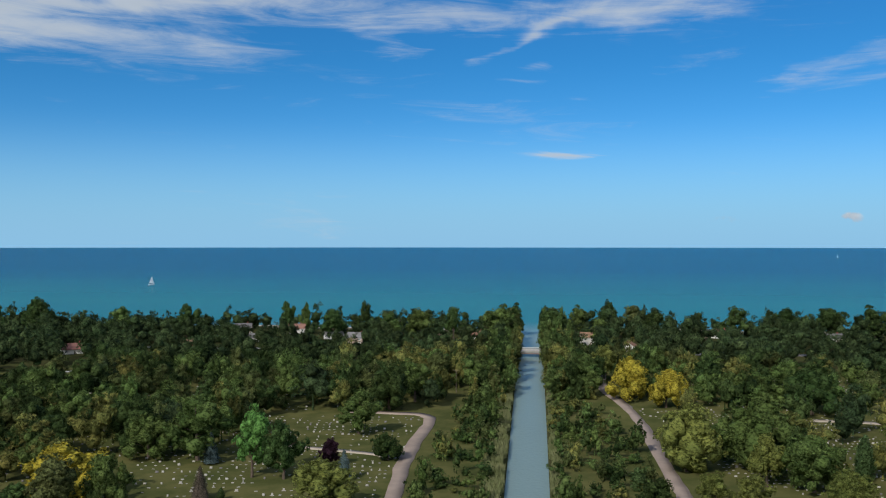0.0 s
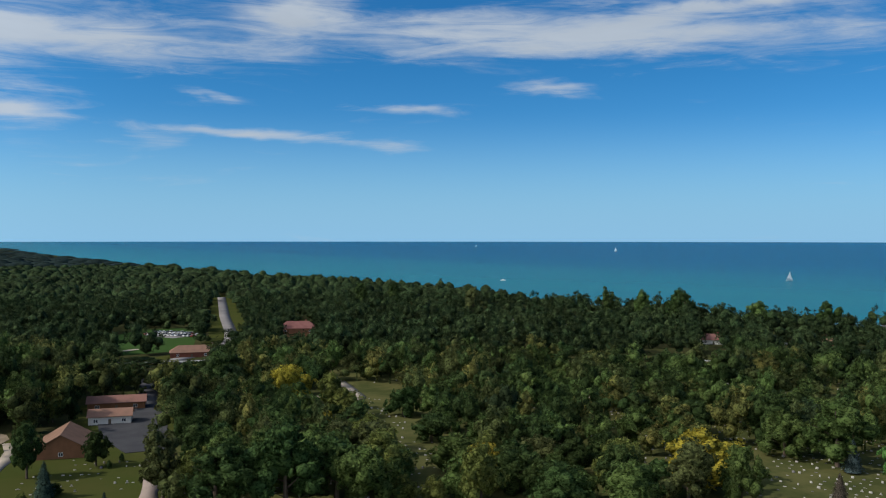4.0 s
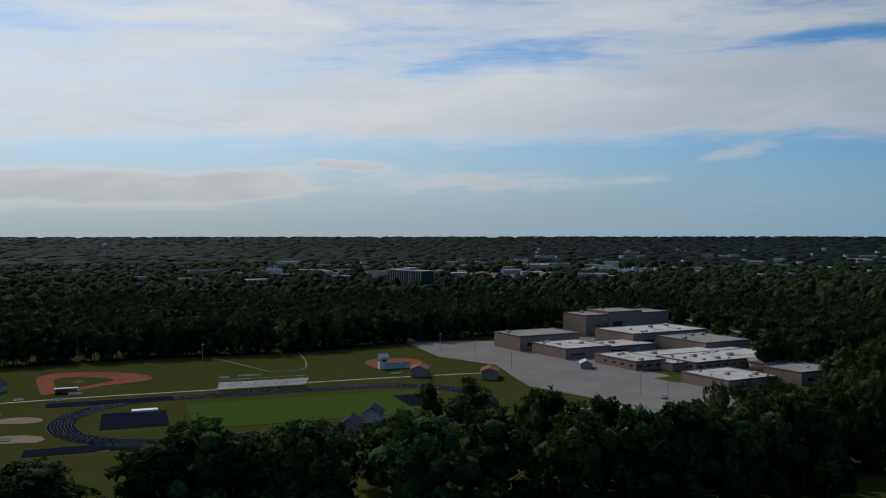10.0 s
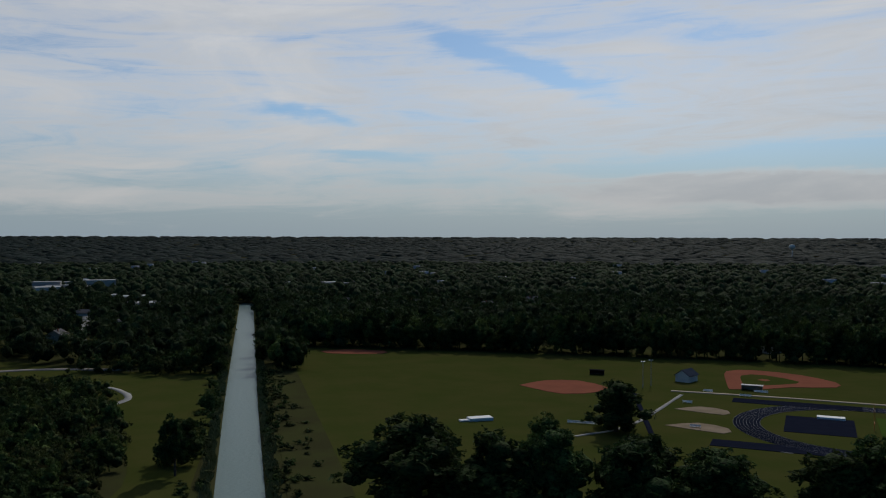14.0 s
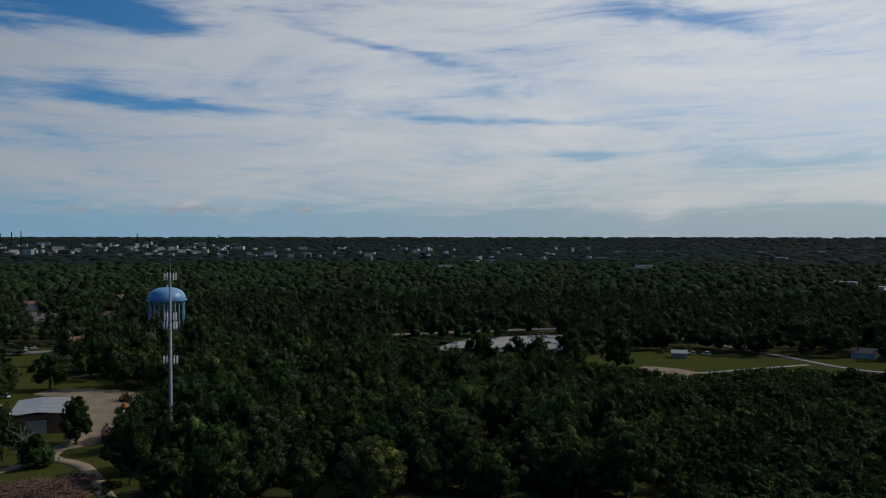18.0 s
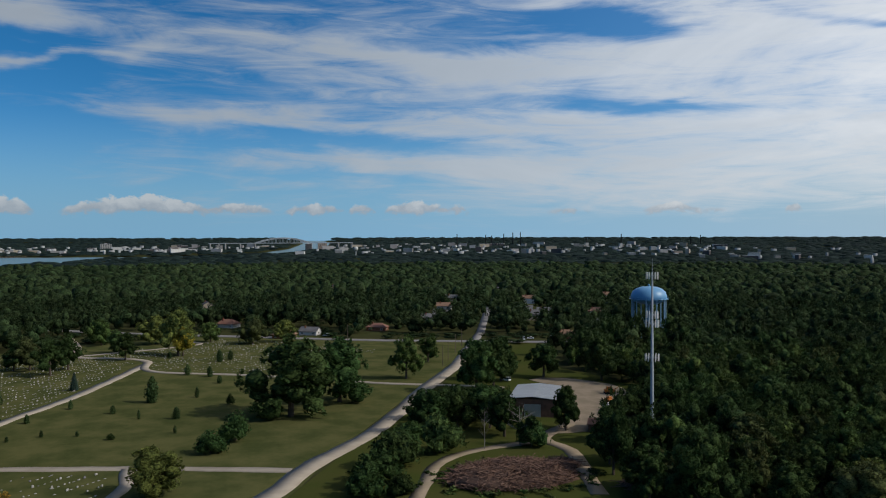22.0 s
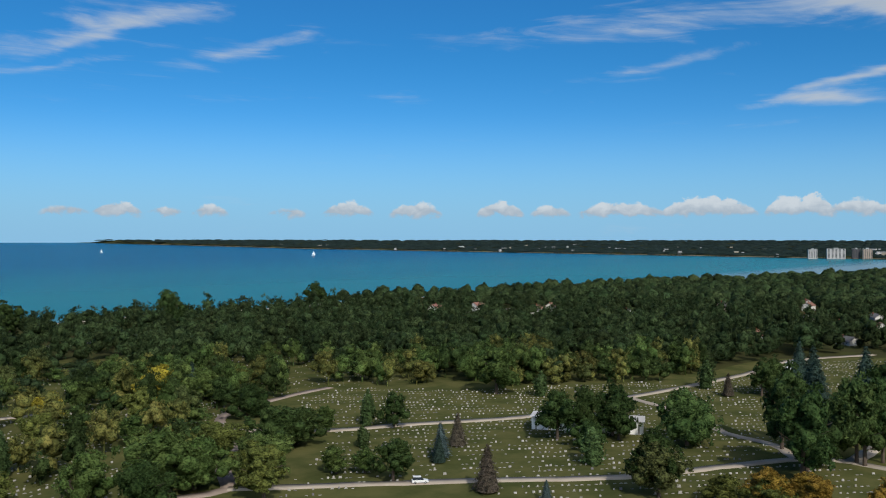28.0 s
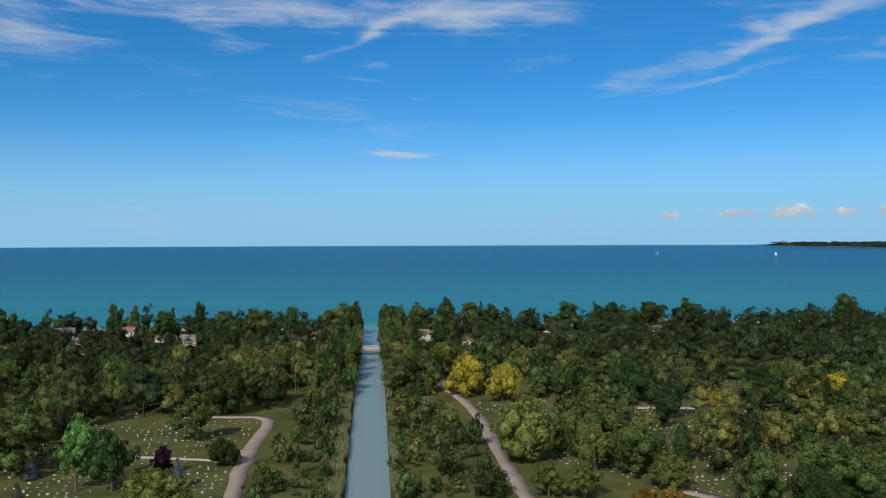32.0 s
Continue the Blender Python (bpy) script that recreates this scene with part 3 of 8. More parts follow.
def smooth_line(pts, step=6.0):
    """A line that runs softly through the points."""
    p = np.array(pts, dtype=float)
    e = np.vstack([2 * p[0] - p[1], p, 2 * p[-1] - p[-2]])
    out = []
    for i in range(1, len(e) - 2):
        n = max(2, int(np.linalg.norm(e[i + 1] - e[i]) / step))
        for t in np.arange(n) / n:
            a, b, c, d = e[i - 1], e[i], e[i + 1], e[i + 2]
            out.append(0.5 * (2 * b + (c - a) * t + (2 * a - 5 * b + 4 * c - d) * t * t + (3 * b - a - 3 * c + d) * t ** 3))
    out.append(p[-1])
    return np.array(out)


LAYER = [0]
ROADS = []          # (line, half width) of every road, so that trees keep off


def road(name, pts, width, mat, z=0.10, ragged=0.35, label="", kind="structure", thick=0.3):
    """A strip of road with a slightly ragged edge and a little thickness."""
    line = smooth_line(pts)
    rng = np.random.default_rng(len(ROADS) + 5)
    d = np.gradient(line, axis=0)
    d /= np.linalg.norm(d, axis=1)[:, None]
    nrm = np.stack([-d[:, 1], d[:, 0]], 1)
    wl, wr = (width / 2 + rng.uniform(-ragged, ragged, len(line)) for _ in range(2))
    L, R = line + nrm * wl[:, None], line - nrm * wr[:, None]
    n = len(line)
    zz = lift(np.hypot(line[:, 0], line[:, 1])) + z + 0.14
    v = np.concatenate([np.c_[L, zz], np.c_[R, zz], np.c_[L, zz - thick], np.c_[R, zz - thick]])
    i = np.arange(n - 1)
    f = np.concatenate([np.c_[i + n, i + n + 1, i + 1, i], np.c_[i, i + 1, i + 1 + 2 * n, i + 2 * n], np.c_[i + n + 1, i + n, i + 3 * n, i + 3 * n + 1]])
    ROADS.append((line, width / 2))
    return tagged(new(name, mesh_of(name, v, f, mat)), label, kind=kind)


def patch(name, pts, mat, z=0.06, label="", kind="structure", soft=True, thick=0.28):
    """A flat area of ground with an outline that runs through the points."""
    p = np.array(pts, dtype=float)
    if soft:
        p = smooth_line(list(p) + [p[0]], 8.0)[:-1]
    if np.sum(p[:, 0] * np.roll(p[:, 1], -1) - np.roll(p[:, 0], -1) * p[:, 1]) < 0:
        p = p[::-1]
    bm = bmesh.new()
    LAYER[0] += 1
    zz = lift_at(*p.mean(0)) + (LAYER[0] * 0.0005 + 0.14 if z > 0.08 else LAYER[0] * 0.006)
    flat, _, tris = geometry.delaunay_2d_cdt([Vector(q) for q in p], [], [list(range(len(p)))], 1, 1e-4)[:3]
    vs = [bm.verts.new((q.x, q.y, zz + z)) for q in flat]
    for t in tris:
        f = bm.faces.new([vs[i] for i in t])
        f.normal_update()
        if f.normal.z < 0:
            f.normal_flip()
    rim = [bm.verts.new((x, y, zz + z)) for x, y in p]
    low = [bm.verts.new((x, y, zz + z - thick)) for x, y in p]
    for i in range(len(rim)):
        j = (i + 1) % len(rim)
        bm.faces.new((low[i], low[j], rim[j], rim[i]))
    return tagged(part(name, bm, mat, None), label, kind=kind)


def inside(px, py, poly):
    """Which of the points lie in the polygon."""
    poly = np.array(poly, dtype=float)
    hit = np.zeros(px.shape, dtype=bool)
    for (x0, y0), (x1, y1) in zip(poly, np.roll(poly, -1, axis=0)):
        if y0 == y1:
            continue
        cross = ((y0 > py) != (y1 > py)) & (px < (x1 - x0) * (py - y0) / (y1 - y0) + x0)
        hit ^= cross
    return hit


# ---- lie of the land ----
COAST_X = [-5000, -3500, -1750, -900, -600, -300, 0, 300, 720, 1270, 1870, 2190, 2480, 2700, 5000]
COAST_Y = [1150, 1080, 850, 770, 735, 715, 720, 722, 730, 650, 530, 455, 340, 130, 130]
FAR_AZ = [268, 272, 276, 280, 285, 291, 300, 312, 322, 331, 335.5]
FAR_R = [2760, 2760, 2790, 2830, 2880, 2960, 3150, 3500, 3900, 4600, 4960]
STRAIT = [(2480, 340), (2600, 260), (2750, 120), (3000, -140), (3600, -300), (4400, -420), (4960, -440)]


def coast(x):
    """How far the land reaches towards the lake; it bites in and out a little."""
    return np.interp(x, COAST_X, COAST_Y) + 6 * np.sin(x / 47.0) + 4 * np.sin(x / 19.0 + 1)


def shore_depth(x, y):
    """Metres inland from the lake or the far river."""
    near = coast(x) - y
    az = np.degrees(np.arctan2(-x, y)) % 360
    far = np.where((az > 268) & (az < 335.5), np.hypot(x, y) - np.interp(az, FAR_AZ, FAR_R), -9999.0)
    d = np.maximum(near, far)
    sx, sy = np.array(STRAIT, dtype=float).T
    river = np.where((x > 2480) & (x < 4960), np.abs(y - np.interp(x, sx, sy)) - 75.0, 9999.0)
    d = np.minimum(d, river)
    return d


def land_depth(x, y):
    """Metres inland from the nearest water; below zero over it."""
    return np.minimum(shore_depth(x, y), canal_distance(x, y))


def canal_distance(x, y):
    """Metres from the canal's edge."""
    canal = np.abs(x - np.interp(y, [-900, -391, -238, 240, 532], [6.5, 5.0, 3.5, -1.2, -0.5])) - np.interp(y, [-900, -230, 240, 600], [7.2, 7.4, 6.9, 8.6])
    return np.where(y > -930, canal, 9999.0)


def build_ground():
    def axis(near, mid, lo, hi, extra=()):
        a = list(np.arange(-near, near, mid)) + list(np.arange(near, hi, 60)) + list(np.arange(-near, lo, -60)) + [lo, hi] + list(extra)
        return np.unique(np.round(a, 2))
    xs = axis(1000, 20, -4960, 4960, [-12, -10, -9, -8, -7.4, -6.8, -6, -4, 4, 6, 6.8, 7.4, 8, 9, 10, 12, 14, 16, 18, 20])
    ys = axis(1000, 20, -4960, 4960, np.arange(600, 800, 5))
    X, Y = np.meshgrid(xs, ys)
    R = np.hypot(X, Y)
    s = np.minimum(1.0, 4960.0 / np.maximum(R, 1))
    X, Y = np.where(R > 4960, X * s, X), np.where(R > 4960, Y * s, Y)
    d = land_depth(X, Y)
    bank = np.where(np.abs(X) < 40, 0.85, 0.06)
    z = np.clip(d * bank - 1.2, -5.0, 0.0) + lift(np.hypot(X, Y))
    z = z + np.where(d > 120, hills_at(X, Y), 0)
    v = np.c_[X.ravel(), Y.ravel(), z.ravel()]
    nx, ny = len(xs), len(ys)
    i, j = np.meshgrid(np.arange(nx - 1), np.arange(ny - 1))
    a = (j * nx + i).ravel()
    f = np.c_[a, a + 1, a + nx + 1, a + nx]
    tagged(new("ground", mesh_of("ground", v, f, M["ground"], True)), "wooded flat land sloping down to the lake", kind="structure")
    rr = np.concatenate([[0.5], np.linspace(60, 1000, 12), np.linspace(1200, 4965, 24)])
    th = np.linspace(0, 2 * math.pi, 97)[:-1]
    Rr, Th = np.meshgrid(rr, th, indexing="ij")
    v = np.c_[(Rr * np.cos(Th)).ravel(), (Rr * np.sin(Th)).ravel(), (lift(Rr) - 1.6).ravel()]
    i, j = np.meshgrid(np.arange(len(rr) - 1), np.arange(96), indexing="ij")
    a, b = (i * 96 + j).ravel(), (i * 96 + (j + 1) % 96).ravel()
    f = np.c_[a, a + 96, b + 96, b]
    tagged(new("water", mesh_of("water", v, f, M["water"], True)), "calm turquoise lake and greenish canal water", kind="structure")
    x = np.linspace(-900, 1300, 300)
    c = coast(x)
    keep = np.abs(x) > 11
    for name, m in (("beach", (x < 0) & keep), ("beach", (x > 0) & keep)):
        xx, cc = x[m], c[m]
        n = len(xx)
        v = np.concatenate([np.c_[xx, cc - 26, np.full(n, 0.05)], np.c_[xx, cc + 2, np.full(n, -0.9)], np.c_[xx, cc + 14, np.full(n, -2.2)]])
        k = np.arange(n - 1)
        f = np.concatenate([np.c_[k, k + 1, k + 1 + n, k + n], np.c_[k + n, k + 1 + n, k + 1 + 2 * n, k + 2 * n]])
        tagged(new(name, mesh_of(name, v, f, M["sand"])), "narrow strip of pale beach sand", kind="structure")


build_ground()

# ---- lawns, fields and roads ----
# open ground, kept free of the woods
GRAVES_OPEN = [(110, 205), (190, 300), (270, 318), (300, 262), (385, 205), (500, 195), (590, 100), (625, 20), (545, -150), (450, -112), (300, -42), (195, 10), (112, 120)]
GRAVES_NORTH = [(-30, 215), (-33, 350), (-62, 358), (-112, 335), (-96, 285), (-135, 262), (-150, 225), (-90, 205)]
GLADE = [(-305, 198), (-345, 258), (-290, 247), (-215, 207), (-168, 175), (-165, 155), (-200, 160), (-235, 183)]
GRAVES_CANAL = [(30, 225), (33, 385), (52, 400), (78, 392), (62, 360), (92, 362), (135, 362), (135, 338), (95, 335), (78, 320), (62, 300), (60, 258), (90, 246), (125, 240), (120, 205)]
LAWN_NORTH = [(-200, 95), (-245, 120), (-268, 132), (-325, 158), (-352, 152), (-362, 135), (-322, 118), (-308, 98), (-334, 96), (-332, 74), (-313, 58), (-300, 40), (-296, 0), (-290, -30), (-270, -48), (-252, -72), (-215, -75), (-212, 55)]
SPORTS = [(-24, -549), (-97, -521), (-174, -484), (-276, -433), (-330, -397), (-382, -360), (-436, -334), (-640, -300), (-655, -225), (-612, -168), (-540, -112), (-475, -74), (-440, -70), (-412, -80), (-365, -108), (-318, -150), (-250, -185), (-175, -222), (-115, -246), (-26, -230)]
SOUTH_BANK = [(17, -225), (40, -225), (36, -265), (57, -374), (62, -392), (84, -420), (78, -455), (18, -445)]
PARK = [(205, -372), (250, -372), (300, -325), (312, -350), (275, -470), (225, -480), (150, -520), (75, -460), (85, -430), (150, -440), (190, -425)]
YARD = [(180, 8), (262, -28), (386, -92), (450, -122), (525, -150), (530, -190), (440, -170), (398, -178), (360, -182), (318, -154), (292, -130), (262, -118), (205, -104), (185, -60)]
GOLF_A = [(-750, 112), (-598, 118), (-556, 52), (-620, 44), (-745, 72)]
GOLF_B = [(-500, 208), (-496, 252), (-520, 270), (-605, 312), (-625, 290), (-600, 246), (-560, 215)]
BIG_LOT = [(375, -348), (320, -428), (373, -494), (402, -429)]
FIELD_FRONT = [(-26, -225), (-115, -246), (-175, -222), (-250, -185), (-255, -150), (-215, -115), (-150, -115), (-100, -160), (-20, -190)]
STREET_GAP = [(-440, 215), (-462, 238), (-500, 302), (-692, 406), (-915, 520), (-922, 504), (-706, 380), (-522, 278), (-470, 212)]
TOWN_GAP = [(386, -78), (520, -134), (560, -148), (565, -170), (515, -153), (386, -95)]
SCHOOL_CLEAR = [(-345, -86), (-400, -50), (-470, -62), (-540, -110), (-600, -200), (-560, -290), (-455, -340), (-409, -280), (-338, -142)]
FAR_LOTS = [[tuple(heading(a).xy * r) for a, r in q] for q in (
    ((118.5, 1230), (123.5, 1230), (123.5, 1560), (118.5, 1560)), ((126.5, 1240), (132.0, 1240), (132.0, 1420), (126.5, 1420)), ((110.0, 1480), (115.0, 1480), (115.0, 1800), (110.0, 1800)))]
SCHOOL_FRONT = [(-324, -185), (-348, -142), (-372, -104), (-305, -76), (-240, -66), (-206, -117), (-255, -160)]
CLEARINGS = [SCHOOL_FRONT, SCHOOL_CLEAR, *FAR_LOTS, STREET_GAP, TOWN_GAP, FIELD_FRONT, GRAVES_OPEN, GRAVES_NORTH, GLADE, GRAVES_CANAL, LAWN_NORTH, SPORTS, SOUTH_BANK, PARK, YARD, GOLF_A, GOLF_B, BIG_LOT]

patch("lawn", [(14, 200), (14, 380), (22, 480), (150, 500), (300, 470), (400, 330), (420, 200), (300, 150), (120, 120), (40, 150)], M["dry_grass"], 0.02, "dry grass under the cemetery trees")
patch("lawn", [(-14, 200), (-14, 380), (-22, 480), (-150, 490), (-320, 430), (-380, 300), (-330, 180), (-200, 90), (-60, 150)], M["dry_grass"], 0.02, "dry grass under the cemetery trees")
patch("lawn", STREET_GAP, M["grass"], 0.05, "grass verges along the long street")
patch("lawn", GRAVES_OPEN, M["dry_grass"], 0.05, "dry mown cemetery grass")
patch("lawn", GRAVES_NORTH, M["dry_grass"], 0.05, "dry mown cemetery grass", soft=False)
patch("lawn", GLADE, M["dry_grass"], 0.05, "dry mown grass in a cemetery glade")
patch("lawn", GRAVES_CANAL, M["dry_grass"], 0.05, "dry mown cemetery grass beside the canal road", soft=False)
patch("lawn", LAWN_NORTH, M["grass"], 0.05, "mown grass with newer graves")
patch("lot", [(-324, -185), (-348, -142), (-372, -104), (-318, -84), (-275, -125)], M["lot"], 0.03, "bleached asphalt lot behind the trees", soft=False)
patch("field", SPORTS, M["grass"], 0.05, "mown grass of the school sports fields")
patch("lawn", FIELD_FRONT, M["grass"], 0.04, "rough grass under the trees by the playing field")
patch("lawn", SOUTH_BANK, M["grass"], 0.05, "mown grass beside the canal")
patch("lawn", PARK, M["grass"], 0.05, "mown grass of a small park")
patch("lawn", YARD, M["grass"], 0.05, "rough grass round a works yard")
patch("lawn", GOLF_A, M["green"], 0.05, "bright golf fairway")
patch("lawn", GOLF_B, M["green"], 0.05, "bright golf green by the car park")
patch("lot", BIG_LOT, M["concrete"], 0.09, "bleached asphalt car park", soft=False)
patch("lawn", [(20, 225), (24, 385), (34, 470), (44, 530), (26, 530), (13, 440), (11, 300), (10, 225)], M["dry_grass"], 0.045, "rough dry grass on the canal bank")
patch("lawn", [(-20, 225), (-22, 330), (-34, 420), (-52, 515), (-34, 520), (-13, 430), (-11, 330), (-10, 225)], M["dry_grass"], 0.045, "rough grass on the canal bank")
patch("lawn", [(-9, -225), (-8, -545), (-20, -545), (-27, -230)], M["ground"], 0.055, "brushy canal bank", soft=False)

road("road", [(-40, 205), (-38, 234), (-40, 264), (-40.5, 303), (-39.5, 334), (-43, 347), (-52, 350), (-75, 352)], 4.9, M["gravel_pink"], label="pinkish gravel cemetery road")
road("path", [(-95, 290), (-76, 288), (-51, 281), (-43, 277)], 3.0, M["gravel"], 0.11, label="pale gravel cemetery path")
road("road", [(43, 205), (42, 240), (42, 288), (42.5, 335), (39.5, 382), (34, 420), (38, 470)], 4.5, M["gravel_pink"], label="pinkish gravel road beside the canal")
road("road", [(78, 330), (101, 350), (122, 352), (150, 345)], 5.0, M["gravel"], 0.11, label="pale gravel cemetery road")
road("road", [(262, 312), (233, 308), (195, 295), (176, 271), (164, 246), (146, 224), (136, 206), (122, 209), (101, 219), (85, 236)], 4.6, M["gravel_pink"], label="winding pinkish gravel cemetery road")
road("road", [(176, 271), (203, 242), (228, 229), (275, 203), (335, 196), (381, 190), (440, 185), (498, 187), (560, 160)], 5.0, M["gravel"], 0.11, label="pale gravel cemetery road")
road("road", [(136, 206), (168, 179), (190, 160), (222, 131), (250, 116), (277, 101), (285, 87), (274, 31), (267, 6), (260, -17)], 4.6, M["gravel"], 0.12, label="pale gravel cemetery road")
road("road", [(277, 101), (291, 115), (297, 134), (320, 165), (335, 196)], 3.6, M["gravel"], 0.13, label="pale gravel cemetery road")
road("road", [(285, 87), (341, 87), (404, 67), (478, 50), (506, 46), (524, 62), (538, 90), (583, 95), (640, 110)], 5.0, M["gravel"], 0.13, label="curving pale gravel cemetery road")
road("road", [(506, 46), (469, 40), (443, -11), (407, -65), (395, -89)], 4.0, M["gravel"], 0.14, label="pale gravel cemetery road")
road("road", [(538, 90), (580, 21), (612, 49)], 3.6, M["gravel"], 0.12, label="pale gravel cemetery road")
road("road", [(222, 40), (250, 30), (274, 31)], 3.8, M["gravel"], 0.14, label="pale gravel cemetery road")
road("road", [(195, 22), (231, -7), (262, -22), (299, -46), (340, -66), (386, -86), (450, -117), (517, -143), (548, -155)], 7.0, M["gravel"], 0.16, label="pale main cemetery road running to the town")
road("road", [(556, -158), (610, -178), (710, -211), (900, -275), (1200, -380)], 6.0, M["lot"], 0.16, label="asphalt residential street between trees")
road("road", [(760, 210), (673, 98), (610, -20), (575, -89), (541, -183), (500, -310), (456, -405), (391, -535), (300, -700)], 9.5, M["lot"], 0.18, 0.1, label="straight asphalt street with worn edges")
road("path", [(395, -89), (386, -109), (378, -122)], 4.0, M["gravel"], 0.15, label="pale gravel side road")
road("path", [(215, -44), (240, -54), (258, -62), (270, -78), (276, -100)], 4.2, M["dirt"], 0.11, label="sandy dirt track")
road("path", [(215, -96), (240, -102), (262, -107), (280, -104), (300, -122)], 5.0, M["dirt"], 0.12, label="sandy dirt track")
patch("lot", [(286, -108), (300, -122), (327, -130), (345, -128), (362, -150), (396, -140), (397, -158), (364, -174), (318, -150), (300, -140), (286, -124)], M["dirt"], 0.10, "sandy tan gravel works yard")
road("road", [(-190, 82), (-208, 94), (-243, 113), (-268, 126), (-300, 142)], 4.8, M["gravel_pink"], 0.11, label="pale cemetery road to the parking area")
road("path", [(-205, 38), (-229, 54), (-264, 71), (-293, 88), (-312, 94)], 4.2, M["gravel"], 0.12, label="pale gravel drive")
patch("lot", [(-306, 84), (-318, 96), (-332, 95), (-330, 76), (-316, 72)], M["dirt"], 0.10, "bare sandy dirt patch at the wood's edge")
patch("lot", [(-272, 117), (-268, 129), (-322, 156), (-336, 157), (-345, 152), (-322, 128), (-300, 120)], M["asphalt"], 0.14, "dark asphalt parking area", soft=False)
road("road", [(-330, 150), (-345, 158), (-410, 190), (-455, 226)], 8.0, M["asphalt"], 0.15, 0.1, label="dark asphalt road")
road("road", [(-470, 196), (-456, 217), (-444, 241), (-425, 275)], 7.0, M["concrete"], 0.16, 0.1, label="pale concrete street")
road("road", [(-456, 222), (-511, 290), (-700, 393), (-906, 505)], 9.0, M["lot"], 0.17, 0.1, label="long pale street between trees")
road("road", [(-370, 262), (-341, 253), (-293, 230), (-308, 224), (-321, 203), (-336, 196)], 4.6, M["gravel"], 0.11, label="pale gravel cemetery road")
road("path", [(-262, 436), (-244, 450), (-225, 455)], 5.0, M["concrete"], 0.11, label="pale concrete drive")
patch("lot", [(-560, 275), (-590, 268), (-606, 280), (-585, 312), (-565, 300)], M["lot"], 0.10, "car park by the golf course", soft=False)
patch("bunker", [(-515, 222), (-518, 232), (-522, 231), (-519, 221)], M["sand"], 0.09, "pale sand bunker")
road("path", [(190, -470), (206, -432), (218, -402), (228, -404), (240, -395)], 3.2, M["concrete"], 0.11, label="pale concrete park path")
road("path", [(98, -428), (79, -424), (63, -416), (54, -398), (52, -385), (57, -374)], 3.0, M["concrete"], 0.11, label="curving pale concrete path")
road("road", [(60, -470), (110, -480), (165, -470), (230, -500), (330, -540)], 6.0, M["lot"], 0.12, 0.1, label="asphalt lane between park and houses")
road("road", [(76, -535), (94, -563), (110, -600), (124, -690), (140, -800)], 8.0, M["concrete"], 0.12, 0.1, label="pale residential street")
road("road", [(-560, 548), (-300, 556), (-120, 556), (0, 552), (120, 556), (300, 560), (560, 545), (760, 520)], 8.0, M["lot"], 0.16, 0.1, label="lakeside street crossing the canal bridge")
far = [heading(a).xy * (np.interp(a, FAR_AZ, FAR_R) + 4) for a in np.arange(282, 334, 2.0)]
road("beach", [(p.x, p.y) for p in far], 22.0, M["sand"], 0.4, 4.0, label="thin pale beach on the far shore")
patch("diamond", [(236, -374), (213, -380), (222, -405), (250, -402)], M["dirt"], 0.10, "bare dirt softball diamond")

# ---- trees ----


def sprays(rng, p, out, size, spread=0.8):
    """Ragged three-cornered leaf sprays that face outwards, more or less."""
    n = len(p)
    face = out + rng.normal(size=(n, 3)) * spread
    face /= np.linalg.norm(face, axis=1)[:, None]
    u = np.cross(face, rng.normal(size=(n, 3)))
    u /= np.linalg.norm(u, axis=1)[:, None]
    w = np.cross(face, u)
    s = (size * rng.uniform(0.55, 1.35, n))[:, None]
    q = np.stack([p + u * s * 1.1, p - u * s * 0.7 + w * s * 0.9, p - u * s * 0.6 - w * s * 0.9], 1)
    return q.reshape(-1, 3), np.arange(n * 3).reshape(-1, 3)


def lobe_sprays(rng, centres, radii, count, size, squash=1.0, spread=0.8, aim=None):
    """Sprays laid over a cluster of lobes; aim turns each lobe's sprays to its open side."""
    area = np.array(radii) ** 2
    pick = rng.choice(len(radii), count, p=area / area.sum())
    n = rng.normal(size=(count, 3))
    n /= np.linalg.norm(n, axis=1)[:, None]
    if aim is not None:
        n = n + np.array(aim)[pick] * 0.9
        n /= np.linalg.norm(n, axis=1)[:, None]
    n[:, 2] = np.where(n[:, 2] < -0.45, -n[:, 2], n[:, 2])
    p = np.array(centres)[pick] + n * (np.array(radii)[pick] * rng.uniform(0.80, 1.18, count))[:, None] * (1, 1, squash)
    return sprays(rng, p, n, size, spread)


def clumped(rng, cs, rs, clumps):
    """Small leaf clumps that stand out from the open side of each lobe: centres, radii, directions."""
    sc, sr, aim = [], [], []
    for c, r in zip(cs, rs):
        away = Vector((c[0], c[1], 0.0))
        away = np.array(away.normalized() if away.length > 0.1 else away)
        for _ in range(clumps):
            d = rng.normal(size=3)
            d = d / np.linalg.norm(d) + 0.35 * away + (0, 0, 0.35)
            d /= np.linalg.norm(d)
            sc.append(np.array(c) + d * r * rng.uniform(0.72, 1.0))
            sr.append(r * rng.uniform(0.26, 0.48))
            aim.append(d)
    return sc, sr, aim


def ico(sub):
    bm = bmesh.new()
    bmesh.ops.create_icosphere(bm, subdivisions=sub, radius=1.0)
    v = np.array([x.co[:] for x in bm.verts])
    f = np.array([[x.index for x in p.verts] for p in bm.faces])
    bm.free()
    return v, f


ICO0, ICO1 = ico(1), ico(2)


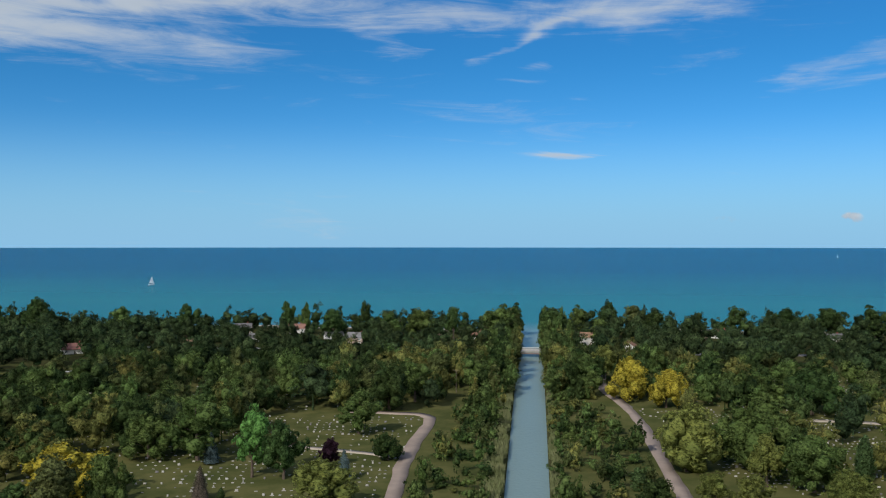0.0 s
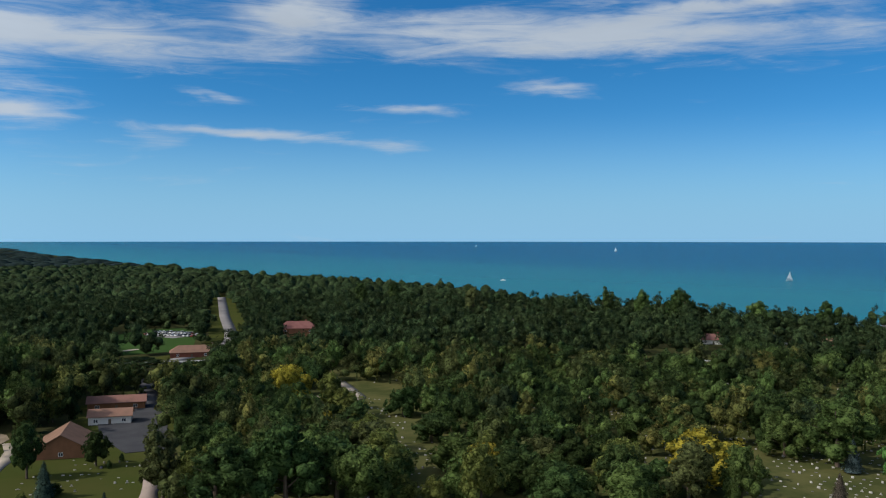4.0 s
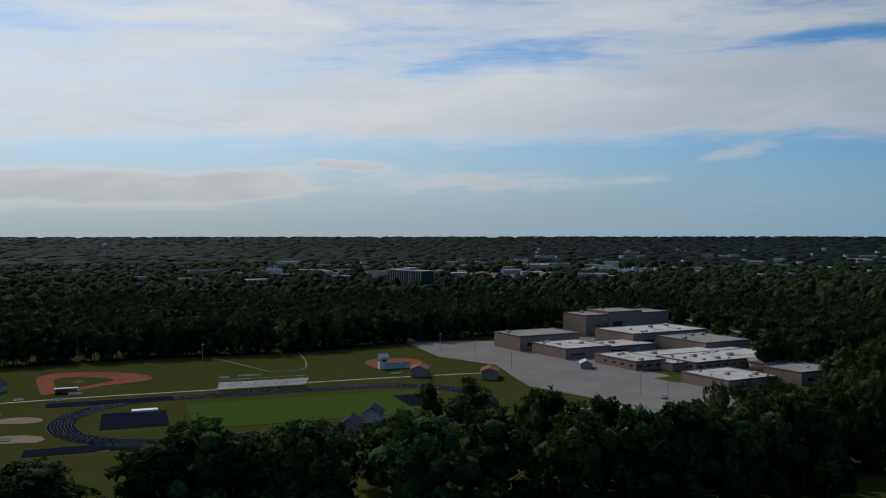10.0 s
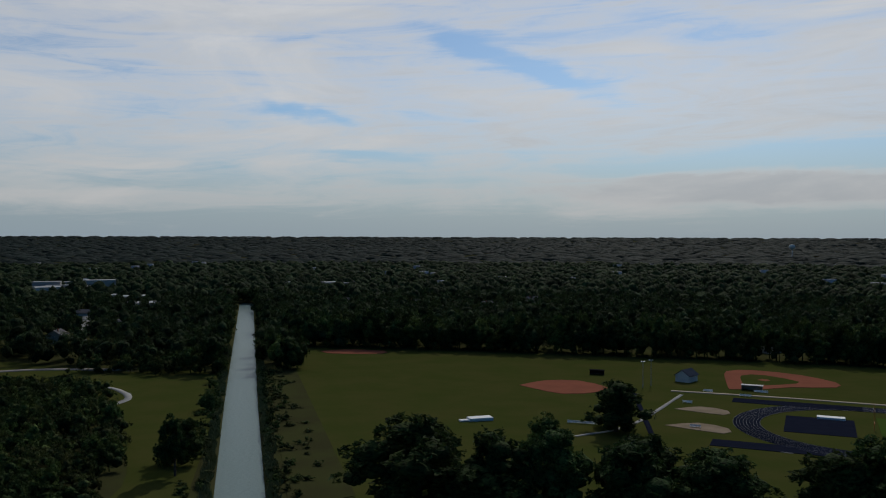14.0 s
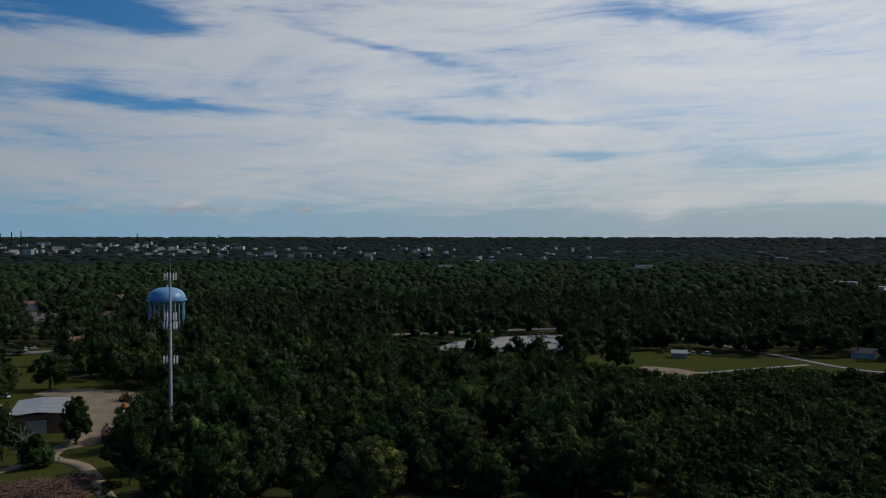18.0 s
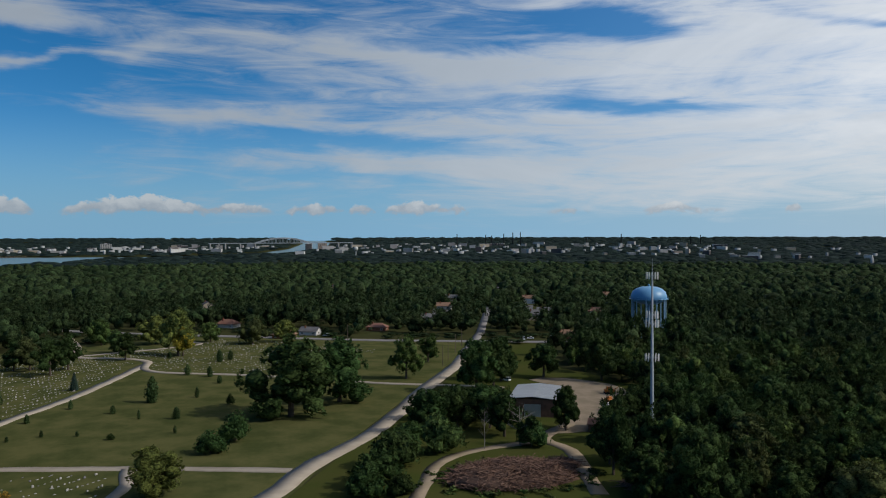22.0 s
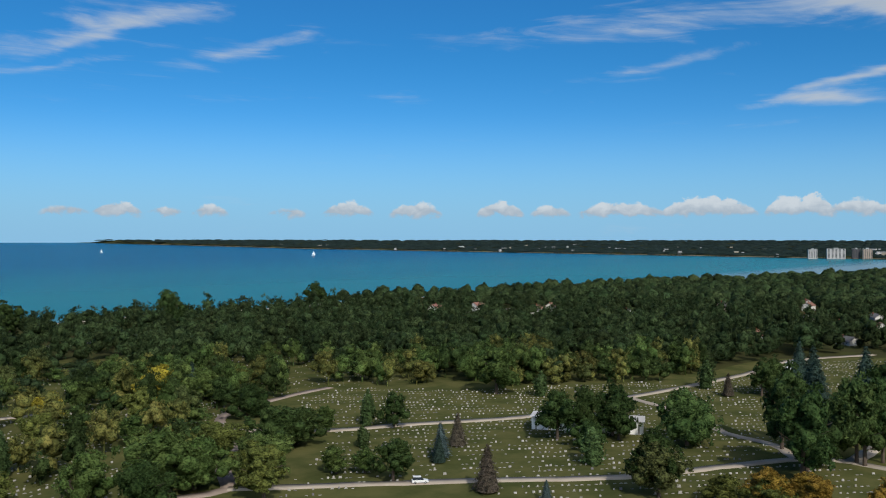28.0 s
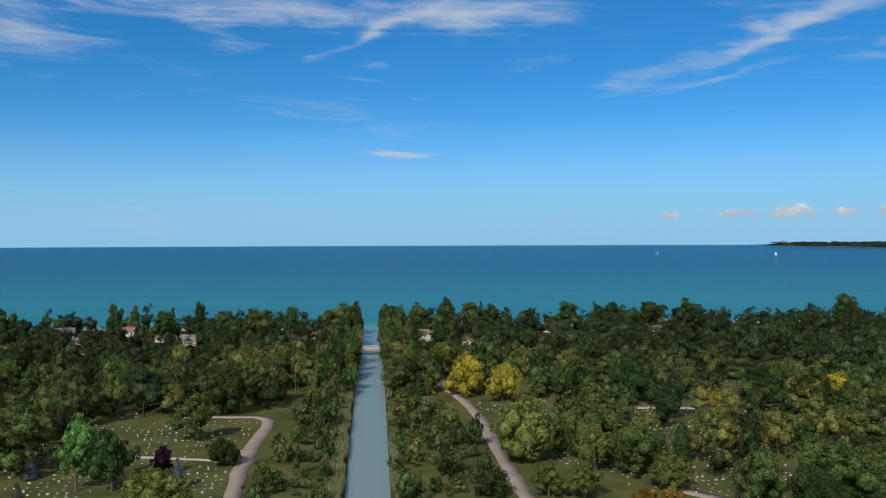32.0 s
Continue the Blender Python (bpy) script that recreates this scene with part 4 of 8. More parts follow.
def cores(rng, cs, rs, shrink=0.78, squash=1.0, ball=None):
    """Uneven inner bodies of the lobes, which keep a crown from being seen through."""
    cv, cf = ball or ICO0
    v = [cv * (1, 1, squash) * r * shrink * rng.uniform(0.75, 1.15, (len(cv), 1)) + np.array(c) for c, r in zip(cs, rs)]
    return np.concatenate(v), np.concatenate([cf + k * len(cv) for k in range(len(cs))])


def with_cores(rng, cs, rs, leaves, shrink=0.78, squash=1.0):
    """Vertices, faces and how many of the first vertices belong to leaves."""
    v, f = leaves
    cv, cf = cores(rng, cs, rs, shrink, squash)
    return np.concatenate([v, cv]), [f, cf + len(v)], len(v)


def crown_mesh(seed, lobes, count, size, height=16.0, width=12.0, base=0.16, spread=0.9, clumps=6, body=0):
    """A broad crown: uneven lobes round a leaning axis under many small ragged sprays, with gaps."""
    rng = np.random.default_rng(seed)
    cs, rs = [], []
    z0, z1 = height * base, height
    lean = rng.uniform(-0.08, 0.08, 2) * width
    peak = rng.uniform(0.28, 0.46)
    for k in range(lobes):
        t = (k + rng.uniform(0.0, 1.0)) / lobes
        zz = z0 + (z1 - z0) * (0.10 + 0.80 * t)
        girth = 1 - (abs(t - peak) / max(peak, 1 - peak)) ** 2.0 * 0.82
        a = k * 2.4 + rng.uniform(-0.8, 0.8)
        rad = width * 0.36 * girth * rng.uniform(0.35, 1.12)
        cs.append((rad * math.cos(a) + lean[0] * t, rad * math.sin(a) + lean[1] * t, zz))
        rs.append(width * rng.uniform(0.09, 0.21) * (0.8 + 0.3 * girth) * (10.0 / (lobes + 2)) ** 0.22)
    cs.append((lean[0], lean[1], z0 + (z1 - z0) * 0.48))
    rs.append(width * 0.25)
    cs.append((lean[0] * 1.2, lean[1] * 1.2, z1 - width * 0.15))
    rs.append(width * 0.14)
    sc, sr, aim = clumped(rng, cs, rs, clumps)
    leaves = lobe_sprays(rng, sc, sr, count, size, 0.95, spread, aim)
    keep = np.argsort(rs)[::-1][:body] if body else range(len(rs))
    return with_cores(rng, [cs[k] for k in keep], [rs[k] for k in keep], leaves, 0.86)


def reshaped(crown, height, width):
    """A crown of its own proportions, brought to the common 16 m by 12 m that plants are scaled from."""
    v, f, n = crown
    return v * (12.0 / width, 12.0 / width, 16.0 / height), f, n


def spruce_mesh(seed, height=14.0, width=8.0, count=620, size=0.62):
    """Whorls of drooping sprays on a cone."""
    rng = np.random.default_rng(seed)
    t = np.sort(rng.uniform(0, 1, count)) ** 0.8
    tier = 0.80 + 0.32 * np.abs(((t * 9) % 1.0) - 0.5) * 2
    a = rng.uniform(0, 2 * math.pi, count)
    rad = width / 2 * (1 - t) ** 0.9 * tier * rng.uniform(0.75, 1.08, count) + 0.12
    c = np.stack([rad * np.cos(a), rad * np.sin(a), 0.9 + t * (height - 1.0)], 1)
    out = np.stack([np.cos(a), np.sin(a), np.full(count, -0.35)], 1)
    side = np.stack([-np.sin(a), np.cos(a), rng.uniform(-0.3, 0.3, count)], 1)
    s = (size * rng.uniform(0.7, 1.3, count) * (1.15 - 0.6 * t))[:, None]
    q = np.stack([c - out * s, c - side * s * 0.6 + (0, 0, 0.1), c + out * s, c + side * s * 0.6 + (0, 0, 0.1)], 1)
    rings = 8
    cone = [[(width * 0.40 * (1 - k / 7) ** 0.9 * math.cos(2 * math.pi * i / rings), width * 0.40 * (1 - k / 7) ** 0.9 * math.sin(2 * math.pi * i / rings), 0.8 + k / 7 * (height - 1.2)) for i in range(rings)] for k in range(8)]
    cf = [[k * rings + i, k * rings + (i + 1) % rings, (k + 1) * rings + (i + 1) % rings, (k + 1) * rings + i] for k in range(7) for i in range(rings)]
    v = np.concatenate([q.reshape(-1, 3), np.array(cone).reshape(-1, 3)])
    return v, [np.concatenate([np.arange(count * 4).reshape(-1, 4), np.array(cf) + count * 4])], count * 4


def column_mesh(seed, height=10.0, width=4.0, count=420, size=0.5):
    """A dense upright column that narrows to a point."""
    rng = np.random.default_rng(seed)
    k = 9
    cs = [(rng.uniform(-0.2, 0.2), rng.uniform(-0.2, 0.2), height * (0.10 + 0.80 * i / (k - 1))) for i in range(k)]
    rs = [width / 2 * (0.75 + 0.3 * math.sin(math.pi * (i + 1) / k)) * (1 - 0.62 * (i / (k - 1)) ** 2) for i in range(k)]
    return with_cores(rng, cs, rs, lobe_sprays(rng, cs, rs, count, size, 1.3, 0.5), 0.88, 1.25)


def bush_mesh(seed, height=6.0, width=8.0, count=420, size=0.6):
    rng = np.random.default_rng(seed)
    cs, rs = [], []
    for k in range(9):
        a, d = k * 2.4, width * 0.28 * math.sqrt(k / 9)
        r = width * rng.uniform(0.18, 0.27)
        cs.append((d * math.cos(a), d * math.sin(a), min(height - r, r * 0.7 + height * 0.45 * (1 - k / 9) * rng.uniform(0.7, 1.1))))
        rs.append(r)
    return with_cores(rng, cs, rs, lobe_sprays(rng, cs, rs, count, size, 1.0, 0.7), 0.85)


def trunk_bm(seed, height, radius, limbs=5, reach=4.0, first=0.22):
    """A tapered trunk with limbs that rise into the crown."""
    rng = random.Random(seed)
    bm = bmesh.new()
    bend = Vector((rng.uniform(-0.4, 0.4), rng.uniform(-0.4, 0.4), 0))
    top = Vector((0, 0, height)) + bend
    mid = Vector((0, 0, height * 0.45)) + bend * 0.2
    tube((0, 0, -0.3), mid, radius, radius * 0.62, 7, bm)
    tube(mid, top, radius * 0.62, radius * 0.14, 6, bm)
    for k in range(limbs):
        z = height * (first + 0.5 * k / limbs)
        a = k * 2.4 + rng.uniform(-0.4, 0.4)
        p = Vector((0, 0, z)) + bend * (z / height) * 0.5
        q = p + Vector((math.cos(a) * reach, math.sin(a) * reach, reach * rng.uniform(0.5, 0.95))) * rng.uniform(0.75, 1.1)
        tube(p, q, radius * 0.34, radius * 0.08, 5, bm)
    return bm


def tree_master(name, mesh_data, trunk, label):
    root = new(name)
    part("trunk", trunk, M["bark"], root)
    v, f, n = mesh_data
    c = part("crown", mesh_of("crown", v, f, LEAF["dark"], leaf=np.arange(len(v)) < n), None, root)
    c.material_slots[0].link = "OBJECT"
    c.material_slots[0].material = LEAF["dark"]
    return tagged(root, label, "tree")


def plant(master, x, y, h, w, ref_h, ref_w, leaf, label, turn, name=None):
    m = pose(x, y, lift_at(x, y), 0, 0, turn) @ Matrix.Diagonal((w / ref_w, w / ref_w, h / ref_h, 1))
    ob = copy_thing(master, m)
    for c in ob.children:
        if c.name.startswith("crown"):
            c.material_slots[0].material = LEAF[leaf]
    return tagged(ob, label)


BROAD = [tree_master("broadleaf_tree", reshaped(crown_mesh(40 + s, 20, 1900, 0.52, 15.0, 14.0), 15.0, 14.0), trunk_bm(s, 13.5, 0.42), "broadleaf tree") for s in range(9)]
WIDE = [tree_master("broadleaf_tree", reshaped(crown_mesh(140 + s, 24, 1900, 0.52, 12.0, 17.0, 0.08), 12.0, 17.0), trunk_bm(150 + s, 12.5, 0.36), "broadleaf tree") for s in range(5)]
FULL = [tree_master("broadleaf_tree", reshaped(crown_mesh(60 + s, 24, 2100, 0.55, 15.0, 14.5, 0.0), 15.0, 14.5), trunk_bm(50 + s, 13.5, 0.42), "broadleaf tree") for s in range(4)]
SPRUCE = [tree_master("spruce_tree", spruce_mesh(90 + s), trunk_bm(30 + s, 12.5, 0.22, 0), "spruce") for s in range(3)]
COLUMN = [tree_master("arborvitae", column_mesh(95 + s), trunk_bm(33 + s, 7.0, 0.15, 0), "arborvitae") for s in range(3)]
BUSH = [tree_master("bush", bush_mesh(98 + s), trunk_bm(36 + s, 3.0, 0.14, 3, 1.6), "bush") for s in range(3)]


def dead_master(seed):
    root = new("dead_tree")
    rng = random.Random(seed)
    bm = trunk_bm(seed, 13.0, 0.26, 7, 3.2, 0.3)
    part("trunk", bm, M["dead_wood"], root)
    for k in range(10):
        a, z = k * 2.4, 4.5 + k * 0.75
        p = Vector((math.cos(a) * 0.5, math.sin(a) * 0.5, z))
        q = p + Vector((math.cos(a + 0.5), math.sin(a + 0.5), 1.1)) * rng.uniform(1.4, 2.6)
        b = tube(p, q, 0.07, 0.02, 4)
        tube(q, q + Vector((rng.uniform(-1, 1), rng.uniform(-1, 1), 1.0)), 0.03, 0.012, 4, b)
        part("branch", b, M["dead_wood"], root)
    return tagged(root, "bare dead tree with bleached branches", "tree")


DEAD = [dead_master(3)]
LABELS = {
    "dark": "large dark green broadleaf tree in full leaf", "mid": "large green broadleaf tree in full leaf", "bright": "fresh light green broadleaf tree",
    "olive": "broadleaf tree turning yellowish olive green", "olive_dark": "dull olive broadleaf tree in leaf", "yellow": "broadleaf tree with yellow early autumn leaves",
    "orange": "broadleaf tree with orange brown tinged leaves", "purple": "dark purple-leaved plum tree", "spruce": "dark green conical spruce tree",
    "blue_spruce": "greyish blue conical spruce tree", "brown_spruce": "browning conical spruce tree", "arbor": "narrow green arborvitae column on grass",
    "bush": "rounded dark green bush", "dead": "bare dead tree with bleached branches",
}
STANDING = []          # every tree with its own place: x, y, half width


def plant_kind(kind, x, y, h, w, rng):
    turn = rng.uniform(0, 360)
    full = kind == "full"
    kind = "dark" if full else kind
    if kind in ("spruce", "blue_spruce", "brown_spruce"):
        plant(rng.choice(SPRUCE), x, y, h, min(w, h * 0.62), 14.0, 8.0, kind, LABELS[kind], turn)
    elif kind == "arbor":
        plant(rng.choice(COLUMN), x, y, h, min(w, h * 0.62), 10.0, 4.0, kind, LABELS[kind], turn)
    elif kind == "bush":
        plant(rng.choice(BUSH), x, y, h, w, 5.6, 6.8, "bush", LABELS[kind], turn)
    elif kind == "dead":
        m = pose(x, y, 0, 0, 0, turn) @ Matrix.Diagonal((w / 7, w / 7, h / 14, 1))
        copy_thing(DEAD[0], m)
    elif w > 1.8 * h:
        # a spread wider than a single crown: two trees grown together
        a = math.atan2(-x, y)
        for s in (-1, 1):
            plant(rng.choice(BROAD), x + s * w * 0.24 * math.cos(a), y + s * w * 0.24 * math.sin(a), h * rng.uniform(0.88, 1.0), w * 0.58, 16.0, 12.0, kind, LABELS[kind], turn + 90 * s)
    else:
        plant(rng.choice(FULL if full else WIDE if w > 1.12 * h else BROAD), x, y, h, w, 16.0, 10.2 if full else 11.2, kind, LABELS[kind], turn)
    STANDING.append((x, y, w / 2))


# kind, place, height, spread
LAKE_TREES = [
    ('dark', -187, 646, 25.6, 12.4),
    ('mid', -173, 648, 23.9, 8.8),
    ('dark', -127, 652, 24.8, 12.3),
    ('dark', -144, 619, 22.3, 22.6),
    ('mid', -98, 595, 20.6, 19.9),
    ('mid', -78, 608, 22.9, 24.3),
    ('dark', -56, 621, 24.5, 15.6),
    ('mid', -24, 590, 26.3, 28.8),
    ('dark', 16, 594, 25.1, 21.2),
    ('dark', 59, 681, 24.7, 17.1),
    ('olive_dark', 78, 683, 22.0, 22.6),
    ('mid', 33, 638, 22.8, 18.5),
    ('mid', 45, 604, 17.6, 17.6),
    ('dark', 90, 644, 21.5, 21.4),
    ('dark', 150, 658, 22.2, 22.2),
    ('dark', 187, 662, 21.0, 27.2),
    ('dark', 219, 665, 22.2, 27.7),
    ('dark', -385, 634, 27.0, 21.5),
    ('dark', -257, 623, 24.6, 19.5),
    ('mid', -308, 617, 21.6, 22.7),
    ('dark', -662, 519, 27.0, 16.6),
    ('dark', -633, 536, 27.0, 18.5),
    ('olive_dark', -525, 536, 27.0, 19.8),
    ('mid', -394, 600, 27.0, 16.1),
    ('dark', -361, 602, 27.0, 20.3),
    ('dark', -425, 594, 27.0, 16.3),
    ('dark', -15, 670, 22.2, 19.4),
    ('dark', 229, 603, 26.3, 25.5),
    ('dark', 328, 560, 27.0, 18.8),
    ('dark', 404, 704, 22.9, 26.7),
    ('dark', 555, 682, 25.7, 23.1),
]
SHORE_ROAD_TREES = [
    ('mid', -63, 311, 16.2, 16.0),
    ('dark', -46, 274, 9.1, 10.9),
    ('purple', -63, 265, 8.9, 7.0),
    ('blue_spruce', -55, 250, 9.2, 5.9),
    ('bright', -83, 250, 19.8, 13.2),
    ('dark', -73, 249, 17.3, 13.0),
    ('brown_spruce', -90, 227, 9.3, 8.6),
    ('arbor', -84, 227, 3.6, 4.3),
    ('olive', -54, 220, 12.3, 20.2),
    ('mid', -107, 268, 20.1, 21.8),
    ('yellow', -124, 218, 15.8, 24.7),
    ('blue_spruce', -101, 264, 10.2, 8.0),
    ('dark', -59, 355, 18.4, 22.1),
    ('mid', -51, 376, 17.9, 18.2),
    ('dark', -201, 332, 12.7, 20.7),
    ('dark', -132, 277, 18.0, 22.7),
]
CANAL_ROAD_TREES = [
    ('olive', 37, 449, 17.4, 17.9),
    ('yellow', 43, 389, 18.1, 20.3),
    ('yellow', 57, 374, 16.1, 18.2),
    ('olive', 47, 270, 19.9, 24.1),
    ('mid', 68, 276, 22.0, 25.9),
    ('mid', 79, 251, 16.2, 20.0),
    ('olive', 53, 231, 11.1, 20.3),
    ('olive', 84, 235, 9.6, 15.6),
    ('arbor', 98, 266, 13.4, 5.7),
    ('mid', 89, 391, 13.0, 21.9),
    ('dark', 114, 365, 17.3, 24.2),
    ('arbor', 30, 248, 6.9, 6.5),
    ('dark', 33, 234, 6.8, 10.3),
    ('dark', 81, 407, 18.2, 16.6),
    ('olive', 82, 232, 10.2, 8.7),
    ('arbor', 97, 263, 14.4, 5.3),
    ('orange', 74, 217, 6.8, 14.5),
    ('brown_spruce', 95, 214, 10.8, 6.7),
]
GRAVES_EAST_TREES = [
    ('yellow', 181, 326, 17.5, 18.9),
    ('spruce', 199, 328, 17.5, 10.2),
    ('arbor', 218, 238, 13.9, 6.1),
    ('arbor', 194, 214, 8.1, 4.7),
    ('blue_spruce', 202, 186, 11.5, 9.7),
    ('brown_spruce', 217, 192, 11.5, 9.4),
    ('mid', 199, 241, 9.8, 10.5),
    ('dark', 223, 229, 12.5, 12.0),
    ('dark', 171, 232, 14.7, 22.3),
    ('mid', 124, 216, 17.9, 25.4),
    ('olive', 136, 189, 15.4, 16.8),
    ('mid', 99, 212, 16.9, 14.4),
    ('brown_spruce', 183, 151, 13.6, 10.1),
    ('blue_spruce', 187, 134, 6.0, 6.0),
    ('mid', 302, 244, 21.9, 23.8),
    ('arbor', 311, 226, 11.8, 6.7),
    ('spruce', 197, 182, 8.8, 5.4),
    ('yellow', 135, 319, 13.0, 14.0),
    ('olive', 229, 339, 13.0, 14.0),
    ('olive', 160, 302, 13.5, 15.0),
    ('olive', 120, 290, 12.0, 15.0),
    ('dark', 243, 157, 9.5, 13.0),
    ('dark', 262, 157, 15.0, 15.0),
]
CHAPEL_TREES = [
    ('dark', 248, 173, 17.4, 16.7),
    ('arbor', 228, 146, 12.3, 10.6),
    ('dark', 266, 162, 18.5, 16.7),
    ('dark', 256, 168, 18.9, 14.4),
    ('dark', 214, 116, 17.9, 16.2),
    ('dark', 271, 136, 18.8, 22.9),
    ('arbor', 380, 181, 14.0, 8.4),
    ('dark', 378, 154, 15.6, 14.1),
    ('dark', 265, 94, 24.7, 21.3),
    ('spruce', 393, 137, 23.1, 19.4),
    ('dark', 325, 97, 18.5, 21.6),
    ('orange', 228, 86, 8.7, 23.3),
    ('brown_spruce', 368, 165, 10.6, 11.3),
    ('olive', 220, 93, 8.6, 24.4),
    ('spruce', 389, 114, 24.9, 20.2),
    ('spruce', 434, 158, 19.6, 18.4),
]
LAWN_TREES = [
    ('dark', 267, 94, 21.0, 18.1),
    ('dark', 283, 83, 25.0, 19.9),
    ('olive', 244, 20, 12.9, 19.2),
    ('bush', 287, 7, 7.0, 10.1),
    ('bush', 303, -1, 9.1, 11.0),
    ('full', 339, -22, 31.0, 32.0),
    ('full', 364, -44, 27.0, 25.0),
    ('orange', 233, 60, 10.3, 13.8),
    ('orange', 225, 83, 9.7, 20.5),
    ('mid', 415, -83, 20.8, 17.4),
    ('spruce', 361, 125, 23.4, 19.1),
    ('dark', 377, 103, 21.7, 18.7),
    ('arbor', 378, 93, 11.5, 5.7),
    ('yellow', 526, 28, 16.2, 15.3),
    ('mid', 468, -106, 14.8, 15.9),
    ('dark', 549, 66, 13.5, 14.6),
    ('arbor', 381, 33, 12.1, 5.6),
    ('spruce', 420, 70, 8.4, 5.1),
]
LAWN_SAPLINGS = [
    ('arbor', 350, 75, 3.8, 2.2),
    ('arbor', 375, 64, 4.0, 2.0),
    ('arbor', 361, 46, 3.8, 2.4),
    ('bush', 315, 41, 2.1, 2.6),
    ('arbor', 348, 35, 4.1, 1.2),
    ('arbor', 345, 21, 5.0, 3.5),
    ('arbor', 389, 15, 4.8, 2.1),
    ('bush', 369, 1, 4.3, 3.4),
    ('arbor', 445, 11, 5.8, 3.0),
    ('arbor', 453, 22, 5.9, 4.2),
    ('arbor', 424, 6, 4.4, 3.4),
    ('arbor', 497, 7, 7.5, 3.9),
    ('arbor', 504, 1, 5.9, 3.3),
    ('arbor', 518, 35, 4.4, 4.1),
    ('arbor', 325, 65, 2.6, 1.3),
    ('arbor', 320, 75, 2.2, 1.3),
    ('arbor', 320, 20, 3.0, 1.3),
    ('arbor', 323, 53, 2.2, 1.3),
]
YARD_TREES = [
    ('dark', 292, -117, 13.9, 9.7),
    ('dark', 243, -112, 17.7, 13.1),
    ('dark', 245, -124, 13.6, 9.7),
    ('dark', 185, -109, 24.7, 19.3),
    ('olive', 176, -150, 14.7, 21.4),
    ('dead', 270, -80, 15.1, 4.6),
    ('dead', 272, -93, 14.7, 12.0),
    ('dark', 270, -96, 10.4, 9.7),
    ('dark', 286, -92, 16.7, 14.1),
    ('dark', 318, -76, 12.7, 24.1),
    ('dark', 315, -92, 13.9, 17.6),
    ('dark', 377, -116, 23.2, 18.4),
    ('dark', 400, -149, 17.6, 18.1),
    ('dark', 385, -173, 22.2, 17.4),
    ('bush', 255, -47, 10.8, 14.1),
    ('bush', 236, -36, 8.4, 11.4),
    ('bush', 287, -59, 6.6, 11.9),
    ('bright', 230, -44, 4.5, 5.8),
]
DRIVE_TREES = [
    ('dark', -263, 84, 17.2, 10.1),
    ('spruce', -225, 60, 12.7, 8.3),
    ('dark', -263, 104, 11.1, 8.8),
    ('olive_dark', -218, 104, 18.8, 14.0),
    ('dark', -237, 37, 20.2, 13.4),
    ('dark', -235, 30, 11.7, 8.4),
    ('dark', -271, 14, 10.1, 7.0),
    ('olive', -337, 117, 8.8, 9.1),
    ('yellow', -307, 204, 16.4, 19.2),
    ('olive', -284, 207, 15.8, 12.2),
    ('spruce', -240, 81, 10.2, 6.2),
    ('olive', -220, 69, 8.2, 6.6),
    ('spruce', -215, 87, 6.0, 3.8),
    ('yellow', -228, 164, 13.8, 10.4),
    ('olive', -216, 171, 13.4, 14.0),
    ('yellow', -167, 176, 12.2, 15.7),
    ('mid', -251, 153, 15.5, 12.7),
]
GATE_TREES = [
    ('mid', -162, 161, 12.0, 15.7),
    ('dark', -157, 177, 12.5, 17.8),
    ('dark', -136, 172, 12.3, 18.1),
    ('mid', -195, 204, 11.1, 17.1),
    ('dark', -151, 212, 12.0, 17.7),
    ('mid', -123, 183, 13.8, 18.2),
    ('mid', -124, 269, 13.3, 18.0),
    ('mid', -130, 322, 11.0, 18.6),
    ('olive', -266, 202, 11.7, 17.9),
    ('dark', -240, 168, 13.0, 19.7),
    ('dark', -160, 274, 12.4, 19.1),
    ('mid', 146, 206, 13.8, 22.3),
    ('olive', 150, 235, 12.5, 20.8),
    ('dark', 182, 234, 12.8, 22.0),
    ('mid', 170, 193, 8.9, 17.5),
    ('mid', 130, 213, 14.7, 20.4),
    ('dark', 173, 178, 12.7, 13.5),
    ('olive_dark', 211, 114, 14.7, 15.6),
    ('dark', 196, 283, 12.5, 20.7),
    ('mid', 204, 328, 13.7, 23.1),
    ('mid', -174, 138, 16.6, 19.8),
    ('mid', -194, 134, 17.3, 17.7),
    ('dark', -255, 221, 11.3, 15.8),
    ('dark', -216, 200, 9.8, 15.9),
    ('dark', -235, 149, 18.3, 18.8),
    ('dark', -185, 137, 17.3, 18.9),
    ('mid', -184, 180, 11.4, 19.2),
    ('dark', -163, 184, 12.2, 16.8),
]
LAWN_NORTH_TREES = [
    ('dark', -195, 107, 18.4, 20.6),
    ('dark', -185, 121, 22.6, 20.5),
    ('arbor', -219, 112, 8.9, 3.3),
    ('bush', -241, 84, 3.3, 4.2),
    ('arbor', -263, 112, 2.8, 2.7),
    ('arbor', -258, 106, 2.7, 1.9),
    ('dark', -269, 13, 10.3, 6.6),
    ('dark', -228, 36, 16.4, 9.8),
    ('dark', -238, -16, 6.9, 5.2),
    ('spruce', -225, -21, 7.4, 8.1),
    ('dark', -240, -40, 15.2, 10.8),
    ('dark', -253, -57, 13.2, 12.3),
    ('dark', -223, 18, 5.2, 9.2),
    ('dark', -233, 28, 10.8, 8.0),
    ('dark', -264, -25, 13.9, 12.6),
    ('olive', -153, 159, 17.4, 12.9),
    ('olive', -165, 149, 8.7, 16.8),
]
